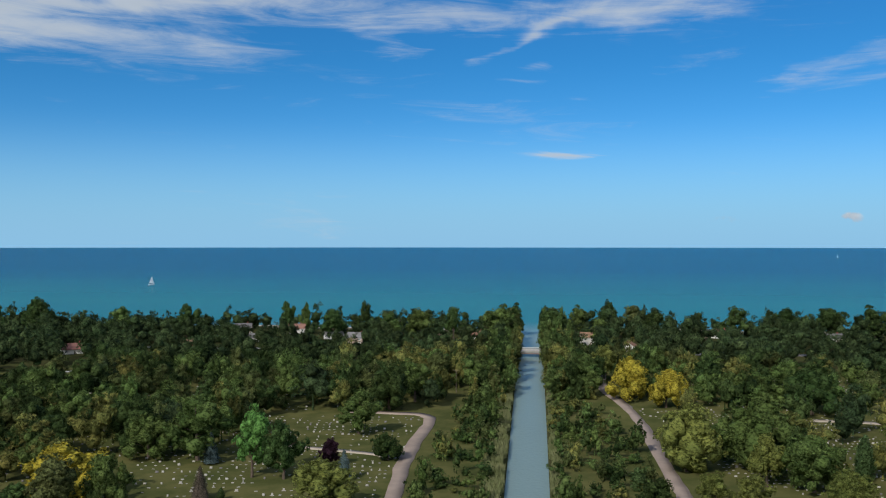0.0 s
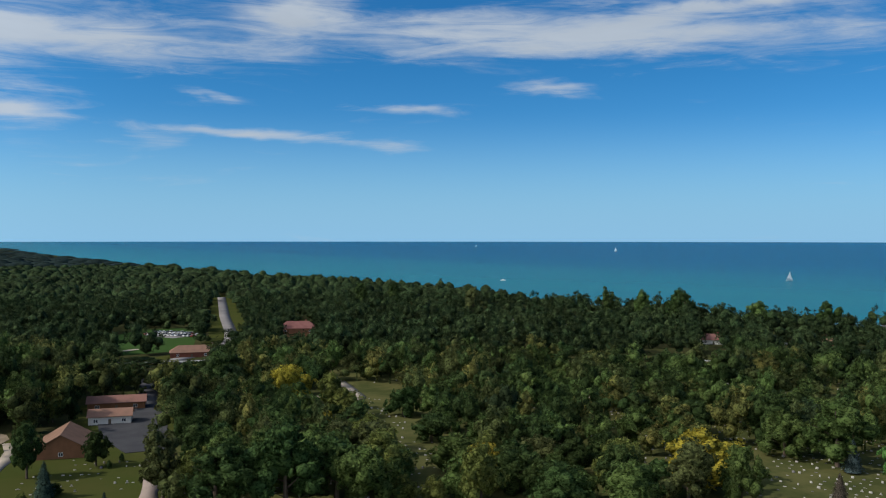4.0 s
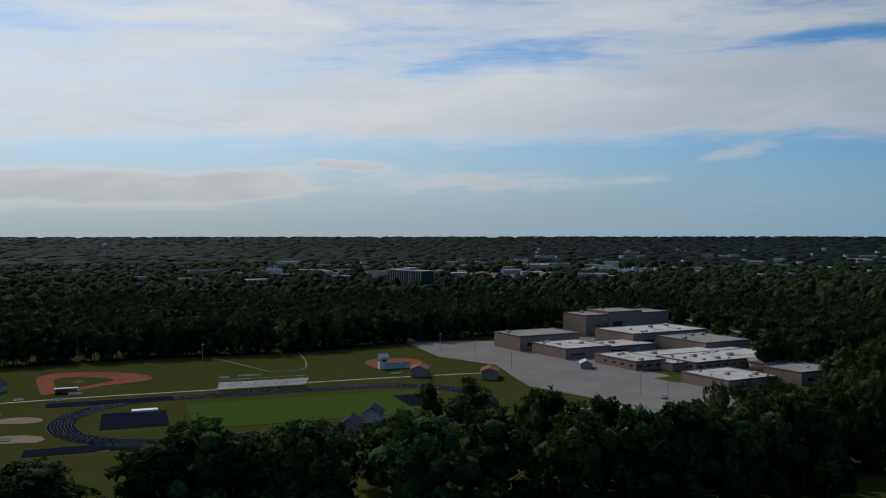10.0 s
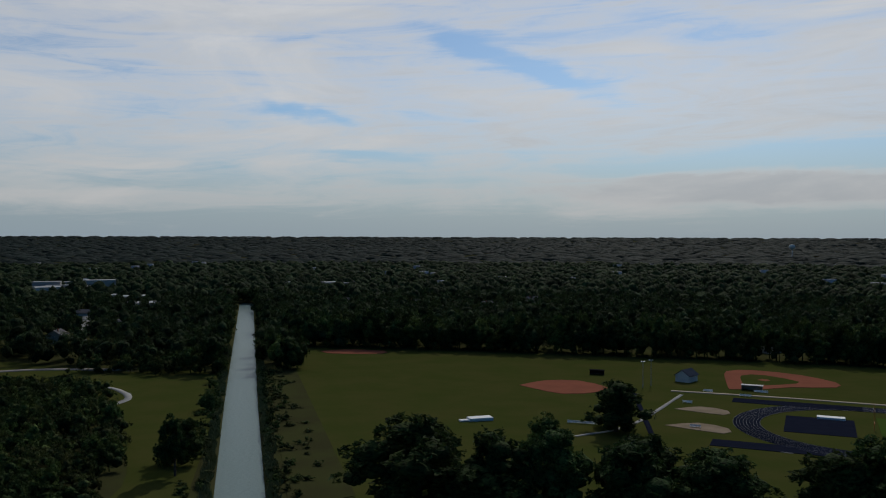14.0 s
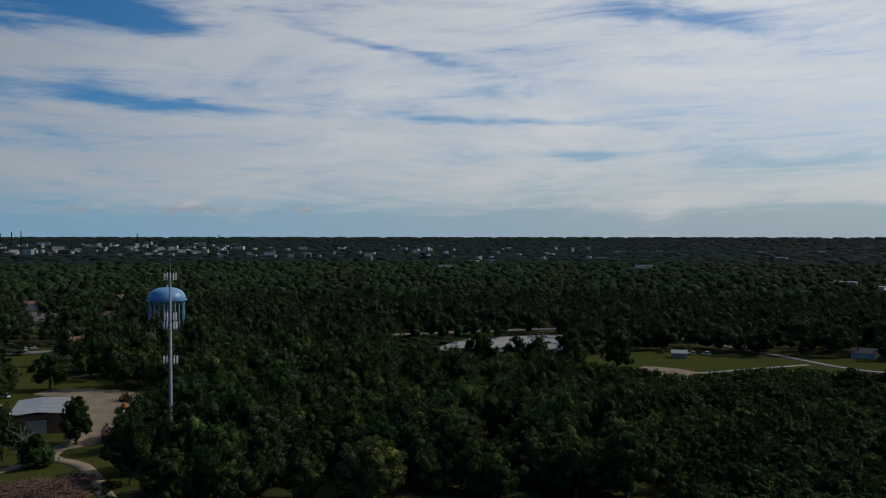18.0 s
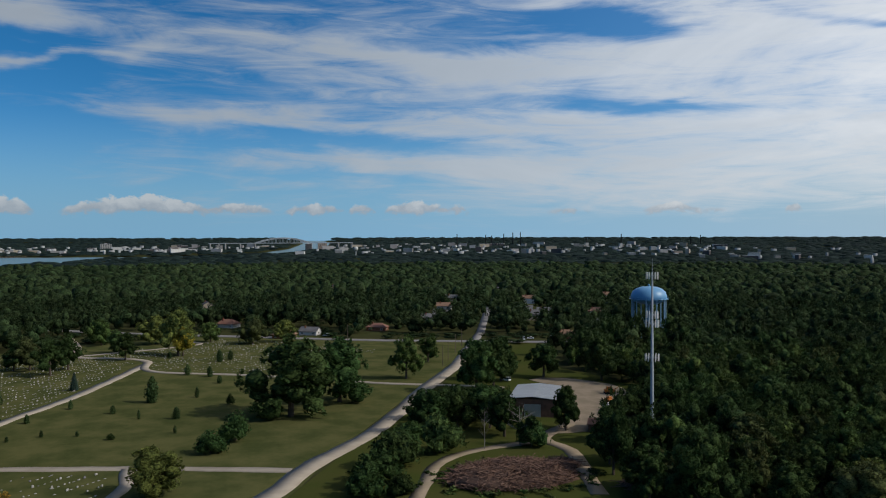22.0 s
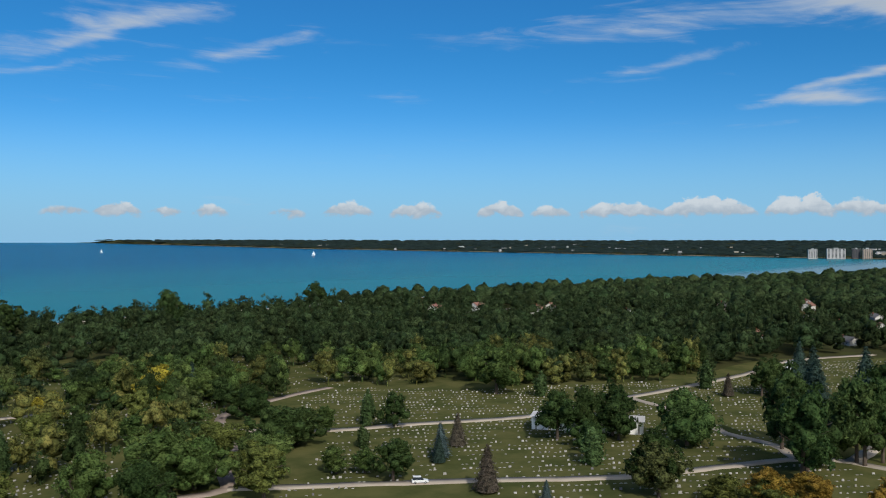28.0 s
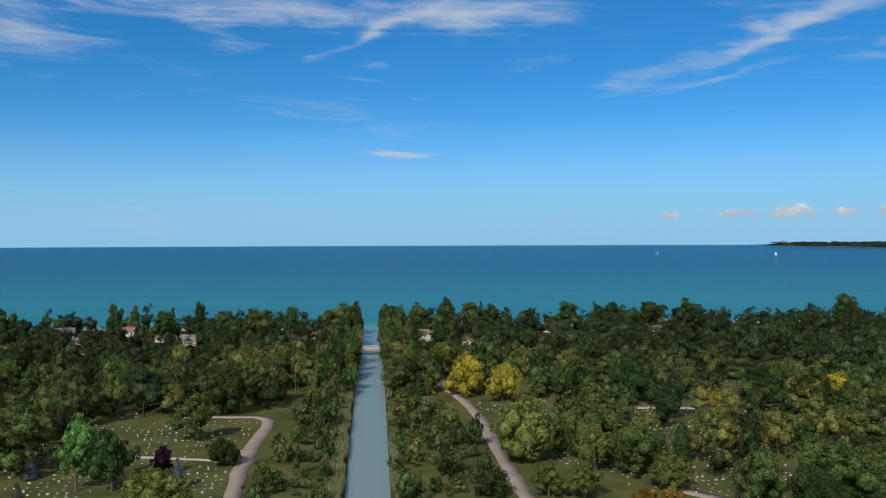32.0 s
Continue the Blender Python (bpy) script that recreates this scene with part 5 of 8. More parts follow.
FIELD_EDGE_TREES = [
    ('full', -127, -287, 17.7, 22.5),
    ('full', -40, -209, 24.8, 34.8),
    ('full', -60, -203, 21.9, 21.9),
    ('full', -72, -201, 23.1, 20.2),
    ('full', -87, -189, 21.9, 23.3),
    ('full', -107, -183, 18.9, 23.7),
    ('full', -139, -164, 24.9, 27.7),
    ('full', -153, -154, 22.0, 28.0),
    ('full', -128, -167, 19.2, 18.2),
    ('full', -53, -198, 15.2, 26.5),
    ('full', -188, -140, 21.7, 26.0),
    ('full', -163, -147, 22.4, 20.6),
    ('full', -46, -223, 21.6, 17.5),
    ('full', 21, -273, 13.7, 13.9),
    ('full', -58, -200, 13.5, 23.3),
]
SCHOOL_EDGE_TREES = [
    ('full', -130, -171, 21.2, 25.9),
    ('full', -139, -159, 26.0, 23.6),
    ('full', -150, -147, 23.5, 25.4),
    ('full', -152, -142, 26.0, 21.6),
    ('full', -169, -120, 27.0, 26.8),
    ('full', -184, -107, 27.0, 25.7),
    ('full', -199, -94, 27.0, 24.5),
    ('full', -209, -81, 27.0, 21.1),
    ('full', -222, -72, 27.0, 25.8),
    ('full', -242, -61, 27.0, 21.3),
    ('full', -251, -50, 27.0, 23.8),
    ('full', -208, -76, 17.4, 20.8),
    ('full', -114, -194, 17.3, 21.2),
    ('full', -103, -209, 17.3, 21.8),
    ('full', -228, -64, 23.2, 18.1),
    ('full', -219, -112, 27.0, 19.0),
    ('full', -226, -98, 25.0, 17.0),
    ('full', -240, -128, 21.0, 15.0),
    ('dark', -246, -43, 19.4, 11.9),
    ('dark', -265, -26, 15.5, 14.4),
]
HEDGE_TREES = [
    ('dark', 298, -67, 16.0, 16.4),
    ('dark', 304, -80, 15.7, 19.0),
    ('dark', 300, -91, 15.2, 14.7),
    ('bush', 270, -65, 11.8, 14.1),
    ('bush', 265, -52, 8.9, 11.7),
    ('bush', 241, -41, 8.5, 12.3),
    ('bush', 228, -34, 7.6, 10.1),
    ('bush', 228, -44, 5.5, 8.6),
    ('dark', 370, -106, 24.9, 20.5),
    ('dark', 397, -126, 21.4, 19.4),
    ('dark', 289, -116, 16.7, 10.9),
    ('dark', 232, -108, 19.1, 12.2),
    ('dark', 254, -129, 11.3, 9.6),
    ('bush', 271, -97, 8.3, 9.7),
]
EAST_CLUMP_TREES = [
    ('dark', 287, 110, 27.0, 18.6),
    ('spruce', 293, 100, 27.0, 15.6),
    ('dark', 285, 86, 27.0, 18.4),
    ('dark', 291, 80, 27.0, 17.1),
    ('dark', 253, 91, 26.6, 20.4),
    ('dark', 388, 153, 15.9, 17.7),
    ('dark', 517, 59, 16.1, 14.4),
    ('olive', 529, 31, 26.5, 21.7),
    ('olive', 588, 48, 18.0, 24.2),
    ('mid', 592, 82, 16.1, 19.7),
    ('dark', 467, 89, 18.6, 16.4),
    ('olive_dark', 489, 103, 17.0, 17.2),
    ('dark', 490, 111, 15.7, 14.6),
    ('dark', 487, 84, 18.8, 15.7),
    ('olive_dark', 576, -13, 16.6, 20.5),
    ('olive', 580, -34, 15.3, 16.9),
    ('mid', 591, 14, 13.5, 15.6),
]
SCHOOL_TREES = [
    ('dark', -465, -108, 20.8, 20.9),
    ('dark', -465, -91, 18.4, 17.6),
    ('dark', -585, -170, 12.8, 13.7),
    ('olive_dark', -566, -147, 13.4, 13.9),
    ('dark', -547, -114, 14.5, 16.2),
    ('dark', -442, -72, 17.3, 20.8),
    ('dark', -486, -66, 15.7, 19.5),
    ('dark', -664, -207, 11.4, 13.7),
    ('dark', -513, -115, 17.3, 20.9),
    ('dark', -510, -102, 16.9, 20.6),
]
PARK_TREES = [
    ('dark', 304, -332, 20.7, 17.9),
    ('dark', 284, -336, 18.8, 14.6),
    ('dark', 277, -346, 18.4, 16.2),
    ('dark', 267, -362, 22.8, 20.9),
    ('dark', 250, -376, 20.7, 18.0),
    ('bush', 219, -327, 9.0, 20.9),
    ('dark', 22, -260, 17.1, 10.6),
    ('bush', 17, -357, 7.0, 8.4),
    ('bush', 49, -323, 9.7, 8.7),
    ('olive_dark', 175, -145, 15.5, 20.3),
    ('dark', 133, -396, 12.9, 25.0),
]


pick = random.Random(11)
for group in (LAKE_TREES, SHORE_ROAD_TREES, CANAL_ROAD_TREES, GRAVES_EAST_TREES, CHAPEL_TREES, LAWN_TREES, LAWN_SAPLINGS, YARD_TREES, DRIVE_TREES, GATE_TREES, LAWN_NORTH_TREES, FIELD_EDGE_TREES, SCHOOL_EDGE_TREES, PARK_TREES, HEDGE_TREES, EAST_CLUMP_TREES, SCHOOL_TREES):
    for kind, x, y, h, w in group:
        plant_kind(kind, x, y, h, w, pick)


def road_distance(px, py):
    """Metres from each point to the nearest road edge."""
    best = np.full(px.shape, 1e9)
    for line, half in ROADS:
        x0, y0 = line.min(0) - 40
        x1, y1 = line.max(0) + 40
        m = (px > x0) & (px < x1) & (py > y0) & (py < y1)
        if not m.any():
            continue
        d = np.min(np.hypot(px[m][:, None] - line[None, ::2, 0], py[m][:, None] - line[None, ::2, 1]), axis=1) - half
        best[m] = np.minimum(best[m], d)
    return best


# footprints kept clear of woods: x, y, half size
SITES = []


def woods_points(spacing, r0, r1, seed, jitter=0.5, keep=1.0):
    rng = np.random.default_rng(seed)
    n = int(r1 / spacing) + 1
    gx, gy = np.meshgrid(np.arange(-n, n + 1) * spacing, np.arange(-n, n + 1) * spacing)
    px, py = (g.ravel() + rng.uniform(-jitter, jitter, g.size) * spacing for g in (gx, gy))
    r = np.hypot(px, py)
    m = (r >= r0) & (r < r1) & (rng.uniform(size=px.shape) < keep)
    px, py = px[m], py[m]
    m = (shore_depth(px, py) > (26 if r1 < 2500 else 18)) & (canal_distance(px, py) > np.where((py > 395) | (py < -450), 6.0, 30.0))
    px, py = px[m], py[m]
    if r0 < 1800:
        m = np.ones(px.shape, dtype=bool)
        for poly in CLEARINGS:
            m &= ~inside(px, py, poly)
        px, py = px[m], py[m]
        m = road_distance(px, py) > 3.5
        px, py = px[m], py[m]
        for x, y, s in SITES:
            m = np.hypot(px - x, py - y) > s
            px, py = px[m], py[m]
        for x, y, s in STANDING:
            m = np.hypot(px - x, py - y) > 0.7 * s + 3.0
            px, py = px[m], py[m]
    return px, py, rng

# ---- buildings ----


def window_mesh(w, h):
    """A casement: frame round two panes, front towards -y."""
    return boxes((-w / 2, w / 2, -0.06, 0.04, -h / 2, -h / 2 + 0.1), (-w / 2, w / 2, -0.06, 0.04, h / 2 - 0.1, h / 2), (-w / 2, -w / 2 + 0.1, -0.06, 0.04, -h / 2 + 0.1, h / 2 - 0.1),
                 (w / 2 - 0.1, w / 2, -0.06, 0.04, -h / 2 + 0.1, h / 2 - 0.1), (-0.05, 0.05, -0.06, 0.04, -h / 2 + 0.1, h / 2 - 0.1))


def add_window(parent, x, y, z, w, h, turn, frame_mat):
    fr = part("window", window_mesh(w, h), frame_mat, parent)
    fr.matrix_local = pose(x, y, z, 0, 0, turn)
    part("pane", boxes((-w / 2 + 0.1, w / 2 - 0.1, -0.02, 0.02, -h / 2 + 0.1, h / 2 - 0.1)), M["glass"], fr)


def gable_roof(w, d, z, rise, over=0.6, thick=0.22, hip=0.0):
    """Two slopes (hipped ends if hip > 0) with eaves and thickness; the ridge runs along x."""
    bm = bmesh.new()
    x, y = w / 2 + over, d / 2 + over
    drop = rise * over / (d / 2)
    rows = []
    for lift_z in (0.0, thick):
        rows.append([bm.verts.new(p) for p in ((-x, -y, z - drop + lift_z), (x, -y, z - drop + lift_z), (x - hip, 0, z + rise + lift_z), (-x + hip, 0, z + rise + lift_z), (x, y, z - drop + lift_z), (-x, y, z - drop + lift_z))])
    lo, up = rows
    bm.faces.new((up[0], up[1], up[2], up[3]))
    bm.faces.new((up[3], up[2], up[4], up[5]))
    bm.faces.new((lo[3], lo[2], lo[1], lo[0]))
    bm.faces.new((lo[5], lo[4], lo[2], lo[3]))
    if hip:
        bm.faces.new((up[1], up[4], up[2]))
        bm.faces.new((up[0], up[3], up[5]))
        bm.faces.new((lo[1], lo[2], lo[4]))
        bm.faces.new((lo[0], lo[5], lo[3]))
        ring = [(0, 1), (1, 4), (4, 5), (5, 0)]
    else:
        ring = [(0, 1), (1, 2), (2, 4), (4, 5), (5, 3), (3, 0)]
    for a, b in ring:
        bm.faces.new((lo[a], lo[b], up[b], up[a]))
    return bm


def gable_walls(w, d, h, rise, hip=0.0):
    bm = bmesh.new()
    x, y = w / 2, d / 2
    b = [bm.verts.new((sx * x, sy * y, -0.3)) for sx, sy in ((-1, -1), (1, -1), (1, 1), (-1, 1))]
    t = [bm.verts.new((sx * x, sy * y, h)) for sx, sy in ((-1, -1), (1, -1), (1, 1), (-1, 1))]
    for i in range(4):
        j = (i + 1) % 4
        if i in (1, 3) and not hip:
            p = bm.verts.new((x if i == 1 else -x, 0, h + rise))
            bm.faces.new((b[i], b[j], t[j], p, t[i]))
        else:
            bm.faces.new((b[i], b[j], t[j], t[i]))
    return bm


def house(name, w, d, h, rise, wall, roof, label, hip=0.0, chimney=True, category="house", windows=True):
    root = new(name)
    part("wall", gable_walls(w, d, h, rise, hip), wall, root)
    part("roof", gable_roof(w, d, h, rise, hip=hip), roof, root)
    if chimney:
        part("chimney", boxes((w * 0.2, w * 0.2 + 0.9, d * 0.12, d * 0.12 + 0.7, h + rise * 0.4, h + rise + 0.9), (w * 0.2 - 0.08, w * 0.2 + 0.98, d * 0.12 - 0.08, d * 0.12 + 0.78, h + rise + 0.9, h + rise + 1.05)), M["brick_red"], root, "red brick chimney")
    part("door", boxes((-0.5, 0.5, -d / 2 - 0.07, -d / 2, -0.1, 2.05)), M["wood"], root, "dark wooden front door")
    if windows:
        levels = [1.5] if h < 4.2 else [1.5, 4.2]
        for z in levels:
            for fx in (-0.33, 0.33):
                add_window(root, w * fx, -d / 2 - 0.03, z, 1.6, 1.3, 0, M["sail"])
                add_window(root, w * fx, d / 2 + 0.03, z, 1.6, 1.3, 180, M["sail"])
            add_window(root, w / 2 + 0.03, 0, z, 1.4, 1.3, 90, M["sail"])
            add_window(root, -w / 2 - 0.03, 0, z, 1.4, 1.3, -90, M["sail"])
    return tagged(root, label, category)


def clear_view(x, y, size, steps=3):
    """Keeps woods off a building and off the way in front of it."""
    r = math.hypot(x, y)
    for k in range(steps):
        f = 1 - k * size * 1.1 / r
        SITES.append((x * f, y * f, max(size + 3 - k, 7)))


def place(master, x, y, turn, size=9, steps=3):
    ob = copy_thing(master, pose(x, y, lift_at(x, y), 0, 0, turn))
    clear_view(x, y, size, steps)
    return ob


HOUSES = [
    house("house", 13, 9, 2.9, 2.6, M["siding"], M["shingle_grey"], "single-storey pale house with a grey shingle roof"),
    house("house", 12, 9, 5.6, 2.8, M["siding"], M["shingle"], "two-storey white house with a brown shingle roof"),
    house("house", 14, 10, 3.0, 2.4, M["brick_red"], M["shingle"], "low red brick house with a brown roof", hip=4.0),
    house("house", 12, 10, 5.4, 3.0, M["siding_tan"], M["shingle_grey"], "two-storey tan house with a grey roof"),
    house("house", 15, 11, 3.2, 3.0, M["siding"], M["shingle_red"], "pale house with a reddish tile roof", hip=4.5),
]
LAKE_HOUSES = [(4, -40, 630, 10), (4, -290, 522, 35), (2, -228, 559, 20), (1, -178, 643, 15), (3, -120, 586, -10), (1, 61, 548, 80), (1, 40, 603, 5), (4, 139, 657, -8), (3, -220, 643, 12), (0, -144, 619, 25), (0, -199, 600, -15), (0, 215, 640, 10)]
TOWN_HOUSES = [(1, 638, 539, 0), (1, 649, 476, 20), (0, 699, 409, 40), (3, 804, 367, 10), (0, 753, 268, 30), (1, 859, 304, 0), (0, 803, 227, 45), (4, 685, 3, 60), (0, 619, -54, 62), (3, 850, 23, 10), (2, 602, -35, 62), (0, 739, -179, 70), (0, 705, -256, 70), (2, 552, -221, 70), (3, 1097, -126, 0), (0, 668, 46, 58), (2, 634, -105, 64), (1, 898, 319, 30), (0, 716, 228, 20), (1, 690, 195, 50), (4, 594, 245, 10), (1, 680, 483, 25), (0, 603, 188, 60), (1, 592, 552, 10)]
STREET_HOUSES = [(0, 700, -160, 70), (0, 790, -195, 70), (3, 880, -225, 70), (0, 760, -265, 70), (1, 850, -300, 70), (0, 640, -285, 70), (0, -160, -860, 0), (0, -194, -843, 20), (3, -278, -838, 10), (0, -232, -505, 30), (0, -306, -466, 30), (4, -423, -522, 30), (0, -92, -894, 0), (1, 778, -191, 72), (0, 734, -274, 72), (3, 681, -245, 72), (0, 952, -369, 72), (1, 876, -401, 72), (2, 723, -319, 72), (2, 556, -223, 72), (0, 532, -258, 72), (0, -289, -510, 30), (1, -314, -479, 30), (0, -421, -523, 20), (0, -228, -825, 20)]
CANAL_HOUSES = [(1, 148, -508, 15), (0, 179, -522, 15), (3, 124, -600, 80), (0, 143, -796, 0), (0, 100, -700, 85), (0, 160, -650, 85), (0, -210, -560, 20), (0, -130, -640, 20), (3, -350, -500, 30)]
for group, steps in ((LAKE_HOUSES, 9), (TOWN_HOUSES, 9), (STREET_HOUSES, 9), (CANAL_HOUSES, 8)):
    for k, x, y, turn in group:
        place(HOUSES[k], x, y, turn, 9, steps)
manor = house("house", 26, 14, 6.0, 4.2, M["brick_red"], M["shingle_red"], "large red-roofed brick house among trees", hip=6.0)
place(manor, -516, 348, 55, 14, 4)
club = house("clubhouse", 24, 12, 3.2, 3.2, M["brick_red"], M["shingle"], "low brick golf clubhouse with a brown roof", hip=5.0, chimney=False, category="clubhouse")
place(club, -469, 242, 62, 13, 4)
office = house("cemetery_office", 20, 15, 3.4, 4.2, M["brick_red"], M["shingle"], "brick cemetery office with a big brown gable roof", chimney=False, category="office building")
place(office, -288, 104, -28, 12, 2)
garage = house("garage", 15, 8, 3.2, 2.0, M["siding"], M["shingle"], "pale garage with a brown shingle roof", chimney=False, category="garage")
place(garage, -322, 133, 62, 9, 2)
garage2 = house("garage", 22, 8, 3.2, 2.0, M["brick_red"], M["shingle"], "long low garage with a brown roof", chimney=False, category="garage")
place(garage2, -347, 146, 62, 11, 2)
store = house("storage_building", 11, 7, 3.4, 2.2, M["brick"], M["shingle_blue"], "brick storage building with a slate blue roof by the track", chimney=False, category="shed", windows=False)
place(store, -235, -199, 30, 8, 1)
store2 = house("storage_building", 9, 7, 3.4, 2.4, M["siding"], M["shingle_blue"], "small pale shed with a slate blue roof", chimney=False, category="shed", windows=False)
place(store2, -254, -204, 30, 7, 1)
place(store2, -205, -381, 35, 7, 1)
kiosk = house("field_house", 12, 8, 4.0, 1.6, M["brick"], M["shingle"], "tan brick field house with a shallow brown roof", chimney=False, category="field house", windows=False)
place(kiosk, -350, -251, 30, 8, 1)
place(kiosk, -363, -218, 30, 8, 1)
hut = house("small_shed", 8, 6, 3.0, 1.4, M["siding_tan"], M["metal_roof"], "small tan shed with a pale metal roof", chimney=False, category="shed", windows=False)
place(hut, 254, -446, 30, 7, 1)
place(hut, -418, -192, 30, 7, 1)
for m in HOUSES + [manor, club, office, garage, garage2, store, store2, kiosk, hut]:
    for c in list(m.children_recursive):
        bpy.data.objects.remove(c)
    bpy.data.objects.remove(m)


def flat_block(name, corner, along, l1, l2, h, wall, roof, label, units=3, seed=0, glazed=True, category="school building", z=None):
    """A flat-roofed block: walls, roof sheet, parapet, roof units and window bands. corner: where the two seen faces meet."""
    a = math.degrees(math.atan2(along[1], along[0]))
    root = thing(name, corner[0], corner[1], z, a)
    # along x: the first face; the block lies on the +y or -y side away from the viewer
    s = 1.0 if (Vector((corner[0], corner[1])).dot(Vector((-along[1], along[0]))) > 0) else -1.0
    y0, y1 = (0, l2) if s > 0 else (-l2, 0)
    part("wall", boxes((0, l1, y0, y1, -0.3, h)), wall, root)
    part("roof", boxes((0.3, l1 - 0.3, y0 + 0.3, y1 - 0.3, h, h + 0.12)), roof, root)
    part("parapet", boxes((-0.1, l1 + 0.1, y0 - 0.1, y0 + 0.3, h, h + 0.45), (-0.1, l1 + 0.1, y1 - 0.3, y1 + 0.1, h, h + 0.45), (-0.1, 0.3, y0 + 0.3, y1 - 0.3, h, h + 0.45), (l1 - 0.3, l1 + 0.1, y0 + 0.3, y1 - 0.3, h, h + 0.45)), M["concrete"], root)
    part("coping", boxes((-0.16, l1 + 0.16, y0 - 0.16, y0 - 0.1, h - 0.5, h + 0.3), (-0.16, -0.1, y0 - 0.1, y1 + 0.1, h - 0.5, h + 0.3), (-0.1, l1 + 0.1, y1 + 0.1, y1 + 0.16, h - 0.5, h + 0.3)), M["shingle"], root, "dark brown roof edge")
    for k in range(units):
        if k % 2:
            continue
        q = random.Random(seed * 31 + k)
        x, y, w, d = q.uniform(0.2, 0.8) * l1, y0 + q.uniform(0.2, 0.8) * l2, q.uniform(2.5, 7.0), q.uniform(1.5, 4.5)
        part("roof_patch", boxes((x - w / 2, x + w / 2, y - d / 2, y + d / 2, h + 0.12, h + 0.13 + 0.004 * k)), M["membrane_grey"], root, "darker mended patch of roof")
    if not glazed:
        yf = y0 - 0.05 if s > 0 else y1 - 0.01
        part("window_band", boxes((l1 * 0.12, l1 * 0.42, yf, yf + 0.06, h * 0.30, h * 0.55)), M["glass"], root)
        part("loading_door", boxes((l1 * 0.62, l1 * 0.62 + 3.2, yf, yf + 0.06, 0, 3.0)), M["steel"], root)
    rng = random.Random(seed)
    for _ in range(units):
        x, y, w = rng.uniform(3, max(3.1, l1 - 5)), rng.uniform(y0 + 3, y1 - 3), rng.uniform(1.2, 3.2)
        part("rooftop_unit", boxes((x - w / 2, x + w / 2, y - w * 0.35, y + w * 0.35, h + 0.12, h + 0.12 + w * 0.5), bevel=0.08), M["steel"], root)
    if glazed:
        yf, t = (y0 - 0.03, 0) if s > 0 else (y1 + 0.03, 180)
        for k in range(int(l1 / 6)):
            add_window(root, 3 + k * 6, yf, h * 0.52, 3.2, 1.5, t, M["steel"])
        for k in range(int(l2 / 7)):
            add_window(root, -0.03, (y0 + 3.5 + k * 7), h * 0.52, 3.0, 1.5, -90, M["steel"])
    cx = root.matrix_world @ Vector((l1 / 2, (y0 + y1) / 2, 0))
    SITES.append((cx.x, cx.y, 0.62 * max(l1, l2)))
    return tagged(root, label, category)


E1, E2 = (-0.88, 0.475), (-0.475, -0.88)
flat_block("school_gymnasium", (-574, -246), E1, 30, 26, 15.2, M["brick"], M["membrane_grey"], "raised stage house of the tan brick gymnasium", 1, 21, False)
flat_block("school_gymnasium", (-557, -256), E1, 76, 27, 13.5, M["brick"], M["membrane_grey"], "tall tan brick school gymnasium with a flat roof", 2, 1, False)
flat_block("school_wing", (-455, -252), E1, 44, 30, 9.0, M["brick"], M["membrane_grey"], "tan brick school workshop wing with a grey flat roof", 2, 2, False)
flat_block("school_wing", (-439, -214), E1, 32, 34, 6.0, M["brick"], M["membrane"], "brick school wing with a white flat roof", 5, 3, False)
flat_block("school_wing", (-509, -202), E1, 62, 38, 8.5, M["brick"], M["membrane"], "large brick school wing with a white roof and roof units", 8, 4, False)
flat_block("school_wing", (-503, -155), E1, 36, 46, 6.8, M["brick"], M["membrane_grey"], "brick school wing with a pinkish grey flat roof", 4, 5, False)
flat_block("school_wing", (-422, -166), E1, 20, 34, 4.8, M["brick"], M["membrane"], "low brick classroom wing with a white roof", 3, 6)
flat_block("school_wing", (-438, -140), E1, 66, 30, 4.4, M["brick"], M["membrane"], "low connecting school wing with a stained white roof", 9, 7)
flat_block("school_wing", (-388, -109), E1, 30, 30, 5.0, M["brick"], M["membrane"], "brick classroom wing with a bright white roof", 4, 8, False)
flat_block("school_wing", (-424, -86), E1, 34, 22, 6.0, M["brick"], M["membrane_grey"], "brown brick school wing with a dark flat roof", 2, 9, False)

flat_block("school_wing", (-432, -150), E1, 78, 44, 3.9, M["brick"], M["membrane"], "low wide school wing with a white roof", 10, 10, False)
flat_block("school_wing", (-470, -205), E1, 40, 26, 4.2, M["brick"], M["membrane"], "low linking school wing with a white roof", 3, 11, False)


def folded_dome(x, y, r, h):
    """The school's library roof: folded plates round a centre."""
    root = thing("folded_roof_hall", x, y)
    n = 16
    bm = bmesh.new()
    top = bm.verts.new((0, 0, h))
    rim = [bm.verts.new((r * math.cos(2 * math.pi * i / n), r * math.sin(2 * math.pi * i / n), 4.2 + (0.9 if i % 2 else 0))) for i in range(n)]
    low = [bm.verts.new((r * 0.96 * math.cos(2 * math.pi * i / n), r * 0.96 * math.sin(2 * math.pi * i / n), 3.6)) for i in range(n)]
    for i in range(n):
        bm.faces.new((rim[i], rim[(i + 1) % n], top))
        bm.faces.new((low[i], low[(i + 1) % n], rim[(i + 1) % n], rim[i]))
    part("folded_roof", bm, M["membrane_grey"], root)
    part("wall", lathe([(r * 0.9, -0.2), (r * 0.9, 4.0)], 16), M["brick"], root)
    return tagged(root, "round school hall with a folded grey roof", "hall")


